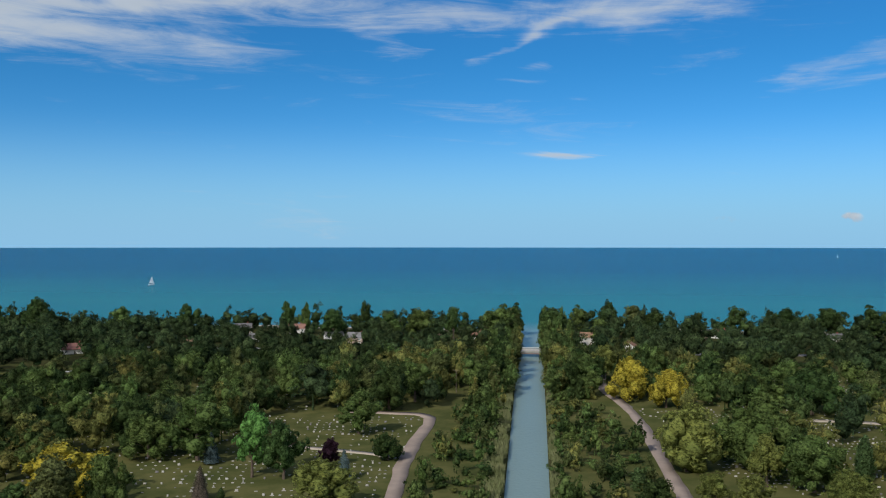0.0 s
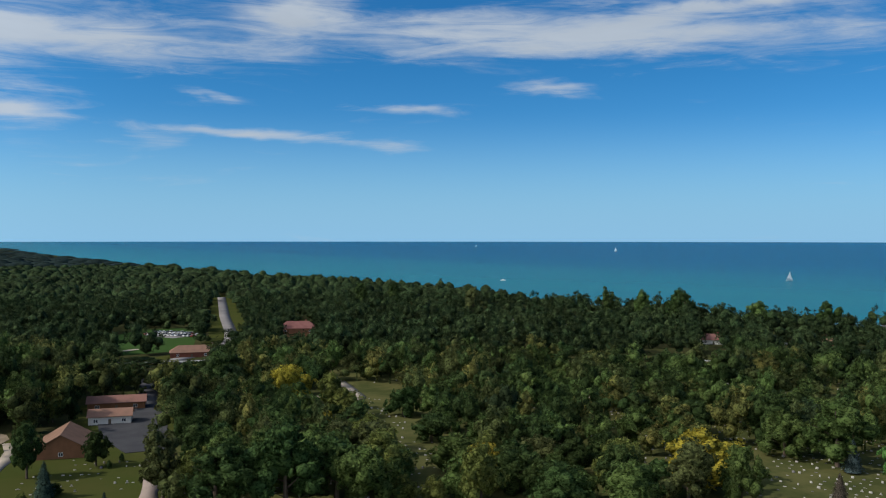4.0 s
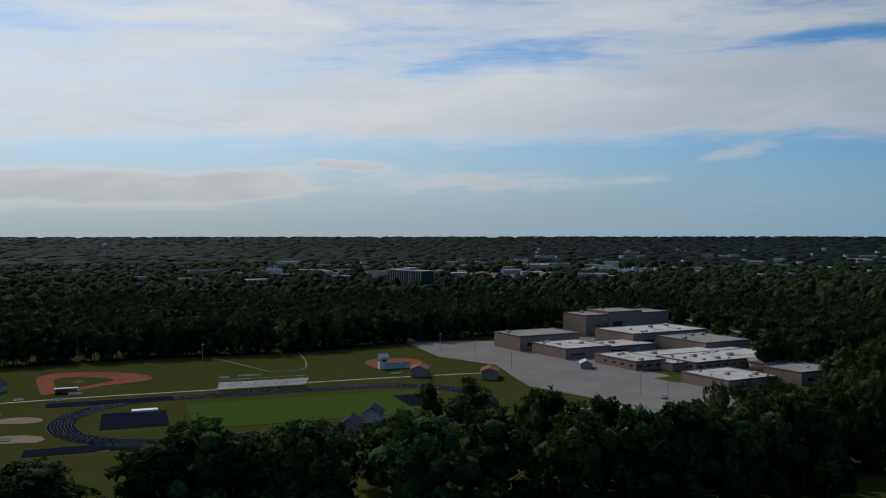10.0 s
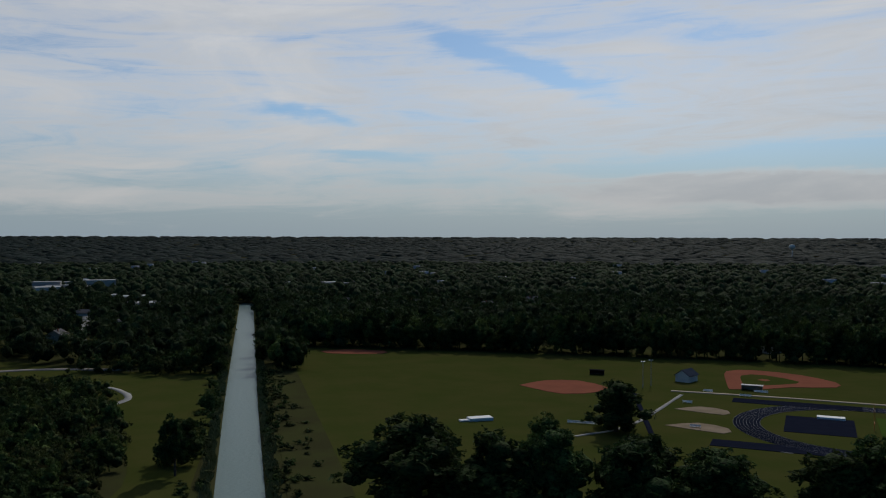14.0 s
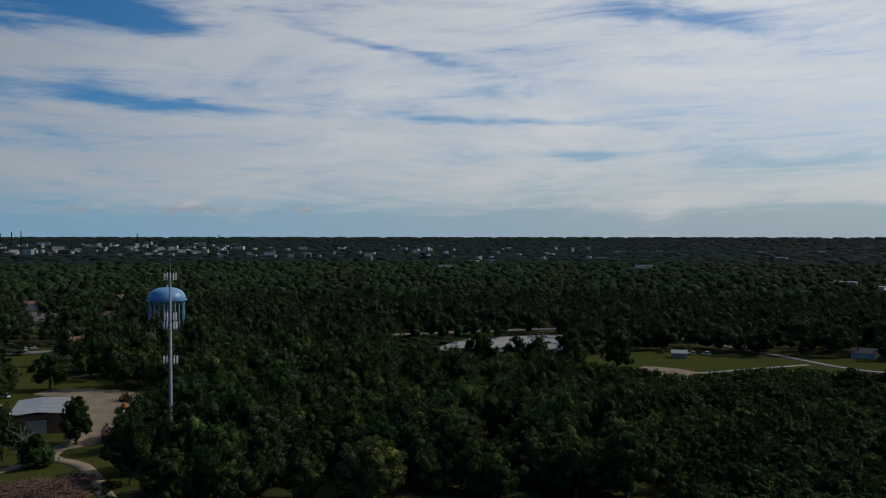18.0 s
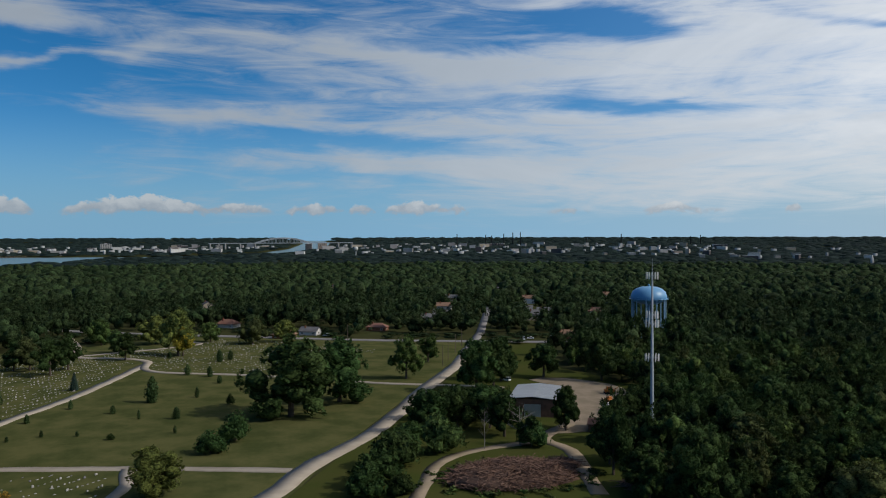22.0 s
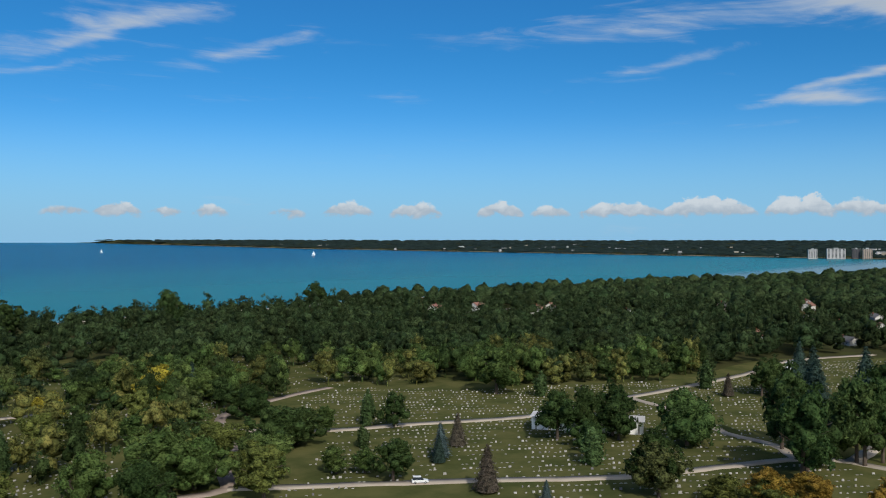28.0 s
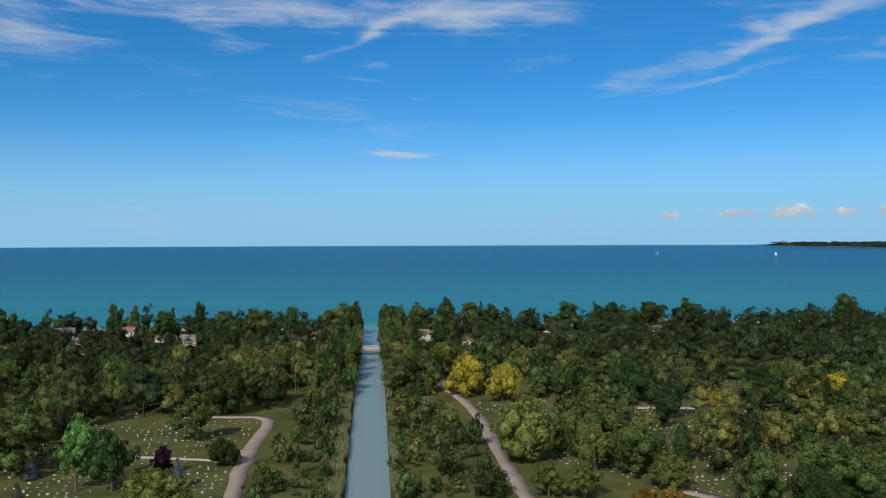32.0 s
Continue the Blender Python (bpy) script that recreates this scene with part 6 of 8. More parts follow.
folded_dome(-468, -112, 10, 7.0)
patch("lot", [(-455, -340), (-494, -287), (-540, -262), (-545, -240), (-440, -190), (-420, -150), (-384, -106), (-412, -78), (-345, -86), (-325, -95), (-338, -142), (-352, -190), (-368, -206), (-400, -236), (-409, -280)], M["lot"], 0.09, "wide bleached asphalt school parking lot", soft=False)
road("road", [(-420, -60), (-520, -85), (-600, -140), (-660, -195), (-740, -260)], 7.0, M["lot"], 0.12, 0.1, label="asphalt school drive")
patch("lawn", [(-405, -150), (-400, -130), (-432, -116), (-445, -132)], M["turf"], 0.13, "green courtyard grass at the school")

# the works yard by the mast
barn = thing("metal_barn", 314.5, -112.5, None, math.degrees(math.atan2(-9, 19)))
part("wall", boxes((0, 30, -8.7, 8.7, -0.3, 7.0)), M["brush"], barn, "brown metal barn wall")
slope = bmesh.new()
for y0, y1, z0, z1 in ((-9.3, 0, 7.0, 7.9), (0, 9.3, 7.9, 7.0)):
    v = [slope.verts.new(p) for p in ((-0.6, y0, z0), (30.6, y0, z0), (30.6, y1, z1), (-0.6, y1, z1), (-0.6, y0, z0 + 0.2), (30.6, y0, z0 + 0.2), (30.6, y1, z1 + 0.2), (-0.6, y1, z1 + 0.2))]
    for f in ((3, 2, 1, 0), (4, 5, 6, 7), (0, 1, 5, 4), (1, 2, 6, 5), (2, 3, 7, 6), (3, 0, 4, 7)):
        slope.faces.new([v[i] for i in f])
part("roof", slope, M["metal_roof"], barn)
for k in range(12):
    rib = part("roof_seam", boxes((0.2 + k * 2.6, 0.32 + k * 2.6, -9.2, 0, 0, 0.06)), M["steel"], barn)
    rib.matrix_local = pose(0, 0, 8.1, 0, 0, 0) @ Matrix(((1, 0, 0, 0), (0, 1, 0, 0), (0, 0.9 / 9.3, 1, 0), (0, 0, 0, 1)))
part("barn_door", boxes((-0.08, 0, -3.2, 3.2, 0, 5.0)), M["steel"], barn)
tagged(barn, "brown metal barn with a pale ribbed metal roof", "barn")
SITES.append((325, -118, 20))
shed = thing("open_shed", 289, -127, None, -25)
part("wall", boxes((-5, 5, 1.6, 2.0, 0, 2.8), (-5, -4.7, -2, 1.6, 0, 2.8), (4.7, 5, -2, 1.6, 0, 2.8)), M["brush"], shed)
part("roof", boxes((-5.4, 5.4, -2.4, 2.4, 2.8, 3.0)), M["shingle"], shed)
tagged(shed, "small brown open shed in a gravel yard", "shed")
for x, y, a, m in ((330, -152, 20, "orange_paint"), (318, -146, 50, "car_white"), (352, -162, 80, "orange_paint")):
    ob = thing("digger", x, y, 0.1, a)
    part("body", boxes((-2.2, 2.2, -1.2, 1.2, 0.9, 2.2), (-0.2, 1.4, -1.0, 1.0, 2.2, 3.2), bevel=0.12), M[m], ob)
    part("track", boxes((-2.4, 2.4, -1.5, -0.9, 0, 0.9), bevel=0.2), M["rubber"], ob)
    part("track", boxes((-2.4, 2.4, 0.9, 1.5, 0, 0.9), bevel=0.2), M["rubber"], ob)
    part("arm", tube((-2.0, 0, 1.8), (-4.4, 0, 3.4), 0.22, 0.16), M[m], ob)
    tagged(ob, "small parked earth-moving machine in the yard", "digger")


def brush_heap(name, x, y, rx, ry, h, sticks, seed, label, turn=0):
    root = thing(name, x, y, 0.03, turn)
    rng = np.random.default_rng(seed)
    v, f = ICO1[0].copy(), ICO1[1]
    v = v * np.array([rx, ry, h]) * rng.uniform(0.8, 1.12, (len(v), 1))
    v[:, 2] = np.maximum(v[:, 2], -0.2)
    part("mound", mesh_of("mound", v, f, M["brush"]), None, root)
    V, F = [], []
    for k in range(sticks):
        a, t = rng.uniform(0, 2 * math.pi), math.sqrt(rng.uniform(0, 1))
        p = np.array([rx * t * math.cos(a), ry * t * math.sin(a), h * math.sqrt(max(0.05, 1 - t * t)) * rng.uniform(0.85, 1.1)])
        d = rng.normal(size=3) * (1.3, 1.3, 0.45)
        w = np.cross(d, (0, 0, 1.0))
        w = w / (np.linalg.norm(w) + 1e-6) * 0.10
        up = np.array([0, 0, 0.16])
        q = [p - d - w, p - d + w, p - d + up, p + d - w, p + d + w, p + d + up]
        n = len(V)
        V += q
        F += [[n, n + 3, n + 4, n + 1], [n + 1, n + 4, n + 5, n + 2], [n + 2, n + 5, n + 3, n]]
    tw = part("brushwood", mesh_of("brushwood", np.array(V), np.array(F), M["twigs"]), None, root)
    tw["kind"] = "stuff"
    return tagged(root, label, "brush pile")


brush_heap("brush_pile", 236, -78, 14, 20, 4.2, 2000, 4, "long heap of cut brown brush and branches", 10)
brush_heap("log_pile", 219, -109, 5, 4, 1.6, 160, 5, "heap of pale cut logs at the wood's edge")
brush_heap("brush_pile", 246, -98, 6, 4, 1.8, 200, 6, "small heap of cut brush", 40)

# the mast and the water tower


def mobile_mast(x, y, h):
    root = thing("cell_tower", x, y)
    part("pole", lathe([(0.72, -0.3), (0.70, 0.3), (0.30, h - 5.0), (0.25, h - 5.0)], 12), M["mast"], root)
    part("lightning_rod", tube((0, 0, h - 5.0), (0, 0, h), 0.12, 0.05), M["mast"], root)
    for z, r in ((h - 6.2, 1.9), (h - 19.5, 1.9), (h - 22.5, 2.1), (h - 34.0, 2.2)):
        ring = bmesh.new()
        pts = [Vector((r * math.cos(a * math.pi / 3), r * math.sin(a * math.pi / 3), z)) for a in range(6)]
        for i in range(6):
            tube(pts[i], pts[(i + 1) % 6], 0.07, None, 5, ring)
        for i in range(0, 6, 2):
            tube((0, 0, z), pts[i], 0.06, None, 5, ring)
        deck = part("platform", ring, M["mast"], root)
        for i in range(12):
            a = 2 * math.pi * i / 12
            ant = part("antenna", boxes((-0.16, 0.16, -0.1, 0.1, -1.1, 1.3), bevel=0.04), M["siding"], deck)
            ant.matrix_local = pose((r + 0.15) * math.cos(a), (r + 0.15) * math.sin(a), z, 0, 0, math.degrees(a) + 90)
    hut = part("equipment_cabinet", boxes((1.6, 4.2, -1.4, 1.4, 0, 2.6), bevel=0.06), M["siding"], root)
    SITES.append((x, y, 4))
    return tagged(root, "tall grey steel mobile phone mast with antenna platforms", "mast")


mobile_mast(268, -139, 62.5)


def water_tower(x, y, r, z_mid):
    root = thing("water_tower", x, y)
    prof = [(0.6, z_mid - r * 0.44), (r * 0.55, z_mid - r * 0.38), (r * 0.86, z_mid - r * 0.24), (r * 0.985, z_mid - r * 0.09), (r, z_mid), (r * 0.985, z_mid + r * 0.10), (r * 0.90, z_mid + r * 0.30), (r * 0.70, z_mid + r * 0.46), (r * 0.42, z_mid + r * 0.555), (0.3, z_mid + r * 0.59)]
    tank = part("tank", lathe(prof, 40), M["tank"], root)
    part("roof_vent", lathe([(0.7, z_mid + r * 0.585), (0.7, z_mid + r * 0.585 + 0.9), (0.2, z_mid + r * 0.585 + 1.4)], 12), M["tank"], tank)
    part("walkway", lathe([(r * 0.99, z_mid - r * 0.12), (r + 0.9, z_mid - r * 0.12), (r + 0.9, z_mid - r * 0.12 + 0.15), (r * 0.99, z_mid - r * 0.12 + 0.15)], 40, False), M["tank"], root)
    part("railing", lathe([(r + 0.86, z_mid - r * 0.12 + 1.05), (r + 0.92, z_mid - r * 0.12 + 1.05), (r + 0.92, z_mid - r * 0.12 + 1.15), (r + 0.86, z_mid - r * 0.12 + 1.15)], 40, False), M["tank"], root)
    part("riser", lathe([(0.9, -0.3), (0.9, z_mid - r * 0.40)], 16), M["tank_leg"], root)
    for i in range(10):
        a = 2 * math.pi * i / 10
        p = Vector((math.cos(a), math.sin(a), 0))
        leg = part("leg", tube(p * (r * 0.93) + Vector((0, 0, -0.3)), p * (r * 0.93) + Vector((0, 0, z_mid - r * 0.14)), 0.42, None, 10), M["tank_leg"], root)
        b = 2 * math.pi * (i + 1) / 10
        q = Vector((math.cos(b), math.sin(b), 0)) * (r * 0.93)
        part("brace", tube(p * (r * 0.93) + Vector((0, 0, 3)), q + Vector((0, 0, z_mid * 0.62)), 0.09, None, 5), M["tank_leg"], root)
        part("strut", tube(p * (r * 0.93) + Vector((0, 0, z_mid * 0.40)), q + Vector((0, 0, z_mid * 0.40)), 0.16, None, 6), M["tank_leg"], root)
    SITES.append((x, y, r + 2))
    return tagged(root, "sky blue water tower with a domed tank on legs", "water tower")


water_tower(*(heading(242.8).xy * 560), 11.3, 31.5)


def skyline_tank(x, y, h, r):
    root = thing("water_tower", x, y)
    part("tank", lathe([(0.4, h * 0.62), (r * 0.8, h * 0.70), (r, h * 0.82), (r * 0.8, h * 0.94), (0.3, h)], 18), M["siding"], root)
    part("stem", lathe([(1.6, -0.5), (1.0, 3), (1.0, h * 0.66)], 12), M["siding"], root)
    return tagged(root, "far white water tower on a stem", "water tower")


skyline_tank(*(heading(145.5).xy * 2600), 42, 9)
skyline_tank(*(heading(262.0).xy * 2500), 34, 7)

# the canal bridge
bridge = thing("road_bridge", -0.5, 551, 0.0, 0)
part("deck", boxes((-14, 14, -6, 6, 0.9, 1.7)), M["concrete"], bridge)
part("girder", boxes((-12, 12, -5.6, -4.9, 0.2, 0.9), (-12, 12, 4.9, 5.6, 0.2, 0.9)), M["brick"], bridge)
for s in (-1, 1):
    part("parapet", boxes((-15, 15, s * 6.05 - 0.2, s * 6.05 + 0.2, 1.2, 2.4), bevel=0.05), M["concrete"], bridge)
    part("rail", boxes((-15, 15, s * 6.05 - 0.12, s * 6.05 + 0.12, 2.85, 3.05)), M["siding"], bridge)
    for k in range(9):
        part("post", boxes((-12.6 + k * 3.15 - 0.15, -12.6 + k * 3.15 + 0.15, s * 6.05 - 0.1, s * 6.05 + 0.1, 2.4, 2.86)), M["concrete"], bridge)
    part("abutment", boxes((s * 11.0 - 2.2, s * 11.0 + 2.2, -6, 6, -4, 0.9)), M["concrete"], bridge)
tagged(bridge, "pale concrete road bridge over the canal", "bridge")
for s in (-1, 1):
    j = thing("jetty_wall", s * 11.0 - 0.5, 690, -1.6, 0)
    part("wall", boxes((-1.0, 1.0, -70, 55, -3, 2.2), bevel=0.1), M["concrete"], j)
    tagged(j, "low concrete wall at the canal mouth", "jetty")

# the cemetery's white halls
halls = thing("mausoleum", 268.5, 174, None, math.degrees(math.atan2(-34, 19)))
part("wall", boxes((-20, 20, -4.5, 4.5, -0.2, 4.6)), M["sail"], halls)
part("roof", boxes((-20.6, 20.6, -5.1, 5.1, 4.6, 5.0), bevel=0.06), M["membrane"], halls)
for k in range(9):
    part("pilaster", boxes((-18.4 + k * 4.6 - 0.3, -18.4 + k * 4.6 + 0.3, -4.75, -4.5, 0, 4.6)), M["stone"], halls)
part("doorway", boxes((-1.4, 1.4, -4.62, -4.5, 0, 2.8)), M["glass"], halls)
tagged(halls, "long white stone mausoleum with a flat roof", "mausoleum")
small = thing("mausoleum", 459, 170, None, 20)
part("wall", boxes((-7, 7, -3.5, 3.5, -0.2, 4.0)), M["sail"], small)
part("roof", gable_roof(14, 7, 4.0, 1.4), M["membrane"], small)
tagged(small, "small white mausoleum with a low gable roof", "mausoleum")
SITES += [(268, 174, 14), (459, 170, 10)]

# ---- sports ground ----
TRACK_A = math.degrees(math.atan2(0.585, -0.81))
TC = (-251.0, -245.2)


def oval(r, half, n=28):
    a = np.linspace(-math.pi / 2, math.pi / 2, n)
    right = np.c_[half + r * np.cos(a), r * np.sin(a)]
    return np.concatenate([right, -right])


def to_track(p):
    c, s = math.cos(radians(TRACK_A)), math.sin(radians(TRACK_A))
    p = np.asarray(p, dtype=float)
    return np.c_[TC[0] + p[:, 0] * c - p[:, 1] * s, TC[1] + p[:, 0] * s + p[:, 1] * c]


def ring_mesh(name, r0, r1, half, mat, z):
    a, b = to_track(oval(r0, half)), to_track(oval(r1, half))
    n = len(a)
    v = np.concatenate([np.c_[a, np.full(n, z)], np.c_[b, np.full(n, z)], np.c_[b, np.full(n, z - 0.1)]])
    i = np.arange(n)
    j = (i + 1) % n
    f = np.concatenate([np.c_[i, i + n, j + n, j], np.c_[i + n, i + 2 * n, j + 2 * n, j + n]])
    return mesh_of(name, v, f, mat)


track = tagged(new("running_track", ring_mesh("running_track", 36.5, 46.2, 42.2, M["track"], 0.26)), "dark blue oval running track with pale lanes", kind="structure")
for k in range(9):
    r = 36.55 + k * 1.2
    part("lane_line", ring_mesh("lane_line", r - 0.03, r + 0.04, 42.2, M["lane"], 0.27), None, track)
for y in (-41.4, 41.4):
    p = to_track([(-42, y - 4.9), (-42, y + 4.9), (-92, y + 4.9), (-92, y - 4.9)])
    patch("sprint_straight", p, M["track"], 0.115, "dark blue sprint lanes", soft=False)
patch("football_field", to_track([(-38, -24.5), (62, -24.5), (62, 24.5), (-38, 24.5)]), M["turf"], 0.09, "bright green football turf", soft=False)
patch("jump_apron", to_track([(-70, -14), (-46, -14), (-46, 16), (-70, 16)]), M["track"], 0.10, "dark blue jump runway apron", soft=False)
patch("jump_apron", to_track([(48, -12), (62, -12), (62, 14), (48, 14)]), M["track"], 0.10, "dark blue jump runway apron", soft=False)
for x in (-40, 64):
    p = to_track([(x, 0)])[0]
    post = thing("goal_post", p[0], p[1], 0.1, TRACK_A)
    part("stem", tube((0, 0, 0), (0, 0, 3.0), 0.12, None, 8), M["orange_paint"], post)
    part("crossbar", tube((0, -3, 3.0), (0, 3, 3.0), 0.09, None, 8), M["orange_paint"], post)
    for s in (-3, 3):
        part("upright", tube((0, s, 3.0), (0, s, 9.0), 0.08, None, 8), M["orange_paint"], post)
    tagged(post, "yellow football goal post on the turf", "goal post")
p = to_track([(-54, 16)])[0]
mat_pad = thing("landing_mat", p[0], p[1], 0.11, TRACK_A)
part("mat", boxes((-5, 5, -2, 2, 0, 0.9), bevel=0.15), M["sail"], mat_pad)
tagged(mat_pad, "white covered landing mat on a blue apron", "mat")


def grandstand(x, y, turn, length, rows):
    root = thing("grandstand", x, y, 0.06, turn)
    for k in range(rows):
        part("bench", boxes((-length / 2, length / 2, k * 0.75, k * 0.75 + 0.32, 0.55 + k * 0.38, 0.60 + k * 0.38)), M["steel"], root)
        part("tread", boxes((-length / 2, length / 2, k * 0.75 + 0.33, k * 0.75 + 0.74, 0.20 + k * 0.38, 0.26 + k * 0.38)), M["steel"], root)
    top = 0.6 + rows * 0.38
    for k in range(9):
        xx = -length / 2 + k * length / 8
        f = tube((xx, 0, 0), (xx, rows * 0.75, top - 0.3), 0.06, None, 5)
        tube((xx, rows * 0.75, 0), (xx, rows * 0.75, top + 0.9), 0.06, None, 5, f)
        part("frame", f, M["steel"], root)
    part("back_rail", tube((-length / 2, rows * 0.75, top + 0.9), (length / 2, rows * 0.75, top + 0.9), 0.05, None, 5), M["steel"], root)
    part("walkway", boxes((-length / 2, length / 2, -1.6, -0.1, 0.5, 0.6)), M["steel"], root)
    part("front_rail", tube((-length / 2, -1.6, 1.6), (length / 2, -1.6, 1.6), 0.05, None, 5), M["steel"], root)
    for k in range(10):
        part("floodlight", boxes((2 + k * 1.0, 2.5 + k * 1.0, rows * 0.75, rows * 0.75 + 0.3, top + 2.2, top + 2.7)), M["sail"], root)
    part("light_bar", tube((2, rows * 0.75, top + 2.1), (12, rows * 0.75, top + 2.1), 0.06, None, 5), M["steel"], root)
    part("light_post", tube((7, rows * 0.75, 0), (7, rows * 0.75, top + 2.1), 0.09, None, 6), M["steel"], root)
    return tagged(root, "aluminium grandstand with bench rows beside the track", "grandstand")


grandstand(-281, -291, TRACK_A + 180, 40, 12)
CLAY = [
    ("infield", [(-213, -356), (-221, -372), (-240, -404), (-256, -404), (-270, -385), (-273, -362), (-264, -350), (-244, -355), (-230, -353)], "red clay baseball infield arc"),
    ("infield", [(-122, -386), (-134, -361), (-152, -362), (-160, -372), (-154, -392), (-138, -396)], "red clay softball infield"),
    ("infield", [(-40, -524), (-46, -512), (-74, -506), (-78, -517), (-58, -528)], "far red clay infield at the field's edge"),
    ("infield", [(-352, -276), (-366, -300), (-384, -304), (-394, -290), (-388, -276), (-372, -268)], "red clay infield behind the press box"),
]
for name, pts, label in CLAY:
    patch(name, pts, M["clay"], 0.09, label)
patch("infield_grass", [(-224, -362), (-240, -390), (-252, -388), (-257, -367), (-245, -362)], M["grass"], 0.12, "green grass inside the clay arc")
patch("mound", [(-240, -376), (-244, -378), (-246, -374), (-242, -372)], M["clay"], 0.14, "clay pitcher's mound")
patch("throwing_sector", [(-167, -320), (-180, -305), (-186, -312), (-180, -322)], M["dirt"], 0.09, "pale dirt shot put sector")
patch("throwing_sector", [(-149, -293), (-163, -276), (-169, -283), (-163, -294)], M["dirt"], 0.09, "pale dirt shot put sector")
patch("throwing_circle", [(-166, -250), (-170, -246), (-173, -250), (-169, -254)], M["concrete"], 0.09, "small concrete throwing circle")
road("runway", [(-166, -356), (-137, -279)], 2.0, M["track"], 0.10, 0.05, label="dark jump runway on the grass")
road("path", [(-185, -358), (-228, -330), (-266, -302), (-300, -283), (-345, -250), (-372, -228)], 3.0, M["gravel"], 0.11, label="pale gravel path behind the grandstand")
road("fence_line", [(-334, -386), (-316, -322)], 0.5, M["gravel"], 0.14, 0.05, label="pale worn foul line")
road("fence_line", [(-316, -322), (-330, -312), (-352, -330), (-376, -358)], 0.6, M["gravel"], 0.14, 0.05, label="pale worn outfield edge")
road("path", [(-110, -283), (-137, -296), (-185, -348)], 1.6, M["concrete"], 0.11, 0.1, label="narrow pale path across the field")


def long_bench(x, y, turn, length=7.0, label="white team bench on the grass"):
    root = thing("team_bench", x, y, 0.06, turn)
    part("seat", boxes((-length / 2, length / 2, -0.35, 0.35, 0.42, 0.5)), M["sail"], root)
    part("backrest", boxes((-length / 2, length / 2, 0.3, 0.38, 0.6, 1.2)), M["sail"], root)
    for s in (-1, 0, 1):
        part("leg", boxes((s * length * 0.45 - 0.06, s * length * 0.45 + 0.06, -0.3, 0.36, 0, 0.42)), M["steel"], root)
    return tagged(root, label, "bench", "team benches")


for x, y, a, l in ((-222, -345, 140, 6), (-210, -338, 140, 5), (-288, -324, 145, 5), (-200, -352, 140, 4), (-178, -330, 140, 4), (-158, -287, 140, 4), (-345, -262, 140, 5), (-120, -301, 150, 12)):
    long_bench(x, y, a, l)


def dugout(x, y, turn, length, mat, label):
    root = thing("dugout", x, y, 0.06, turn)
    part("wall", boxes((-length / 2, length / 2, 1.2, 1.4, 0, 2.3), (-length / 2, -length / 2 + 0.2, -1.2, 1.2, 0, 2.3), (length / 2 - 0.2, length / 2, -1.2, 1.2, 0, 2.3)), mat, root)
    part("roof", boxes((-length / 2 - 0.3, length / 2 + 0.3, -1.7, 1.7, 2.3, 2.5)), M["membrane"] if mat is not M["rubber"] else mat, root)
    part("bench", boxes((-length / 2 + 0.3, length / 2 - 0.3, 0.6, 1.0, 0.4, 0.5)), M["wood"], root)
    return tagged(root, label, "dugout")


dugout(-222, -352, 145, 9, M["brick"], "long dugout with a pale flat roof")
dugout(-170, -408, 150, 7, M["rubber"], "black dugout at the softball field")
tarp = thing("covered_mats", -84, -315.5, 0.06, 5)
part("cover", boxes((-5, 4.5, -2.2, 2.2, 0, 1.3), (3.0, 8.0, -1.2, 1.4, 0, 0.7), bevel=0.25), M["sail"], tarp)
tagged(tarp, "heap of mats under a white cover on the field", "mats")
press = thing("press_box", -356, -279, 0.06, TRACK_A)
part("tower", boxes((-2.2, 2.2, -2.2, 2.2, 0, 6.4)), M["sail"], press)
part("roof", gable_roof(4.4, 4.4, 6.4, 1.5, 0.4), M["membrane"], press)
part("wing", boxes((2.2, 14, -2.0, 2.0, 0, 3.0)), M["sail"], press)
part("wing_roof", boxes((2.2, 14.4, -2.4, 2.4, 3.0, 3.2)), M["shingle_grey"], press)
add_window(press, -2.23, 0, 4.6, 2.4, 1.2, -90, M["steel"])
add_window(press, 0, -2.23, 4.6, 2.4, 1.2, 0, M["steel"])
tagged(press, "white two-storey press box with a low wing", "press box")


def pole(x, y, h, lamp=True, mat="wood", label="tall wooden utility pole", cat="pole", name="utility_pole"):
    root = thing(name, x, y)
    part("shaft", tube((0, 0, -0.3), (0, 0, h), 0.20, 0.12, 8), M[mat], root)
    if lamp:
        part("lamp_head", boxes((-1.1, 1.1, -0.2, 0.2, h, h + 0.35), bevel=0.05), M["steel"], root)
    else:
        part("crossarm", boxes((-1.4, 1.4, -0.08, 0.08, h - 0.8, h - 0.6)), M[mat], root)
        for s in (-1.2, 0, 1.2):
            part("insulator", lathe([(0.06, h - 0.6), (0.09, h - 0.5), (0.05, h - 0.35)], 6), M["siding"], root)
    return tagged(root, label, cat)


for x, y, h in ((-420, -262, 9), (-395, -224, 9), (-362, -140, 10), (-372, -112, 10), (-440, -300, 9), (-340, -120, 10), (-176, -368, 12), (-182, -372, 12), (-300, -225, 14), (-318, -375, 10)):
    pole(x, y, h, True, "steel", "steel lamp pole by the school grounds", "lamp pole", "lamp_pole")
for x, y, h in ((-35, 402, 11), (470, -118, 11), (500, -130, 11), (530, -142, 11), (450, -110, 11), (60, 548, 11), (110, 560, 11), (-60, 562, 11), (575, -75, 11), (596, -35, 11), (-450, 245, 10), (-520, 300, 10), (620, 12, 11), (300, -352, 9), (285, -356, 9)):
    pole(x, y, h, False)


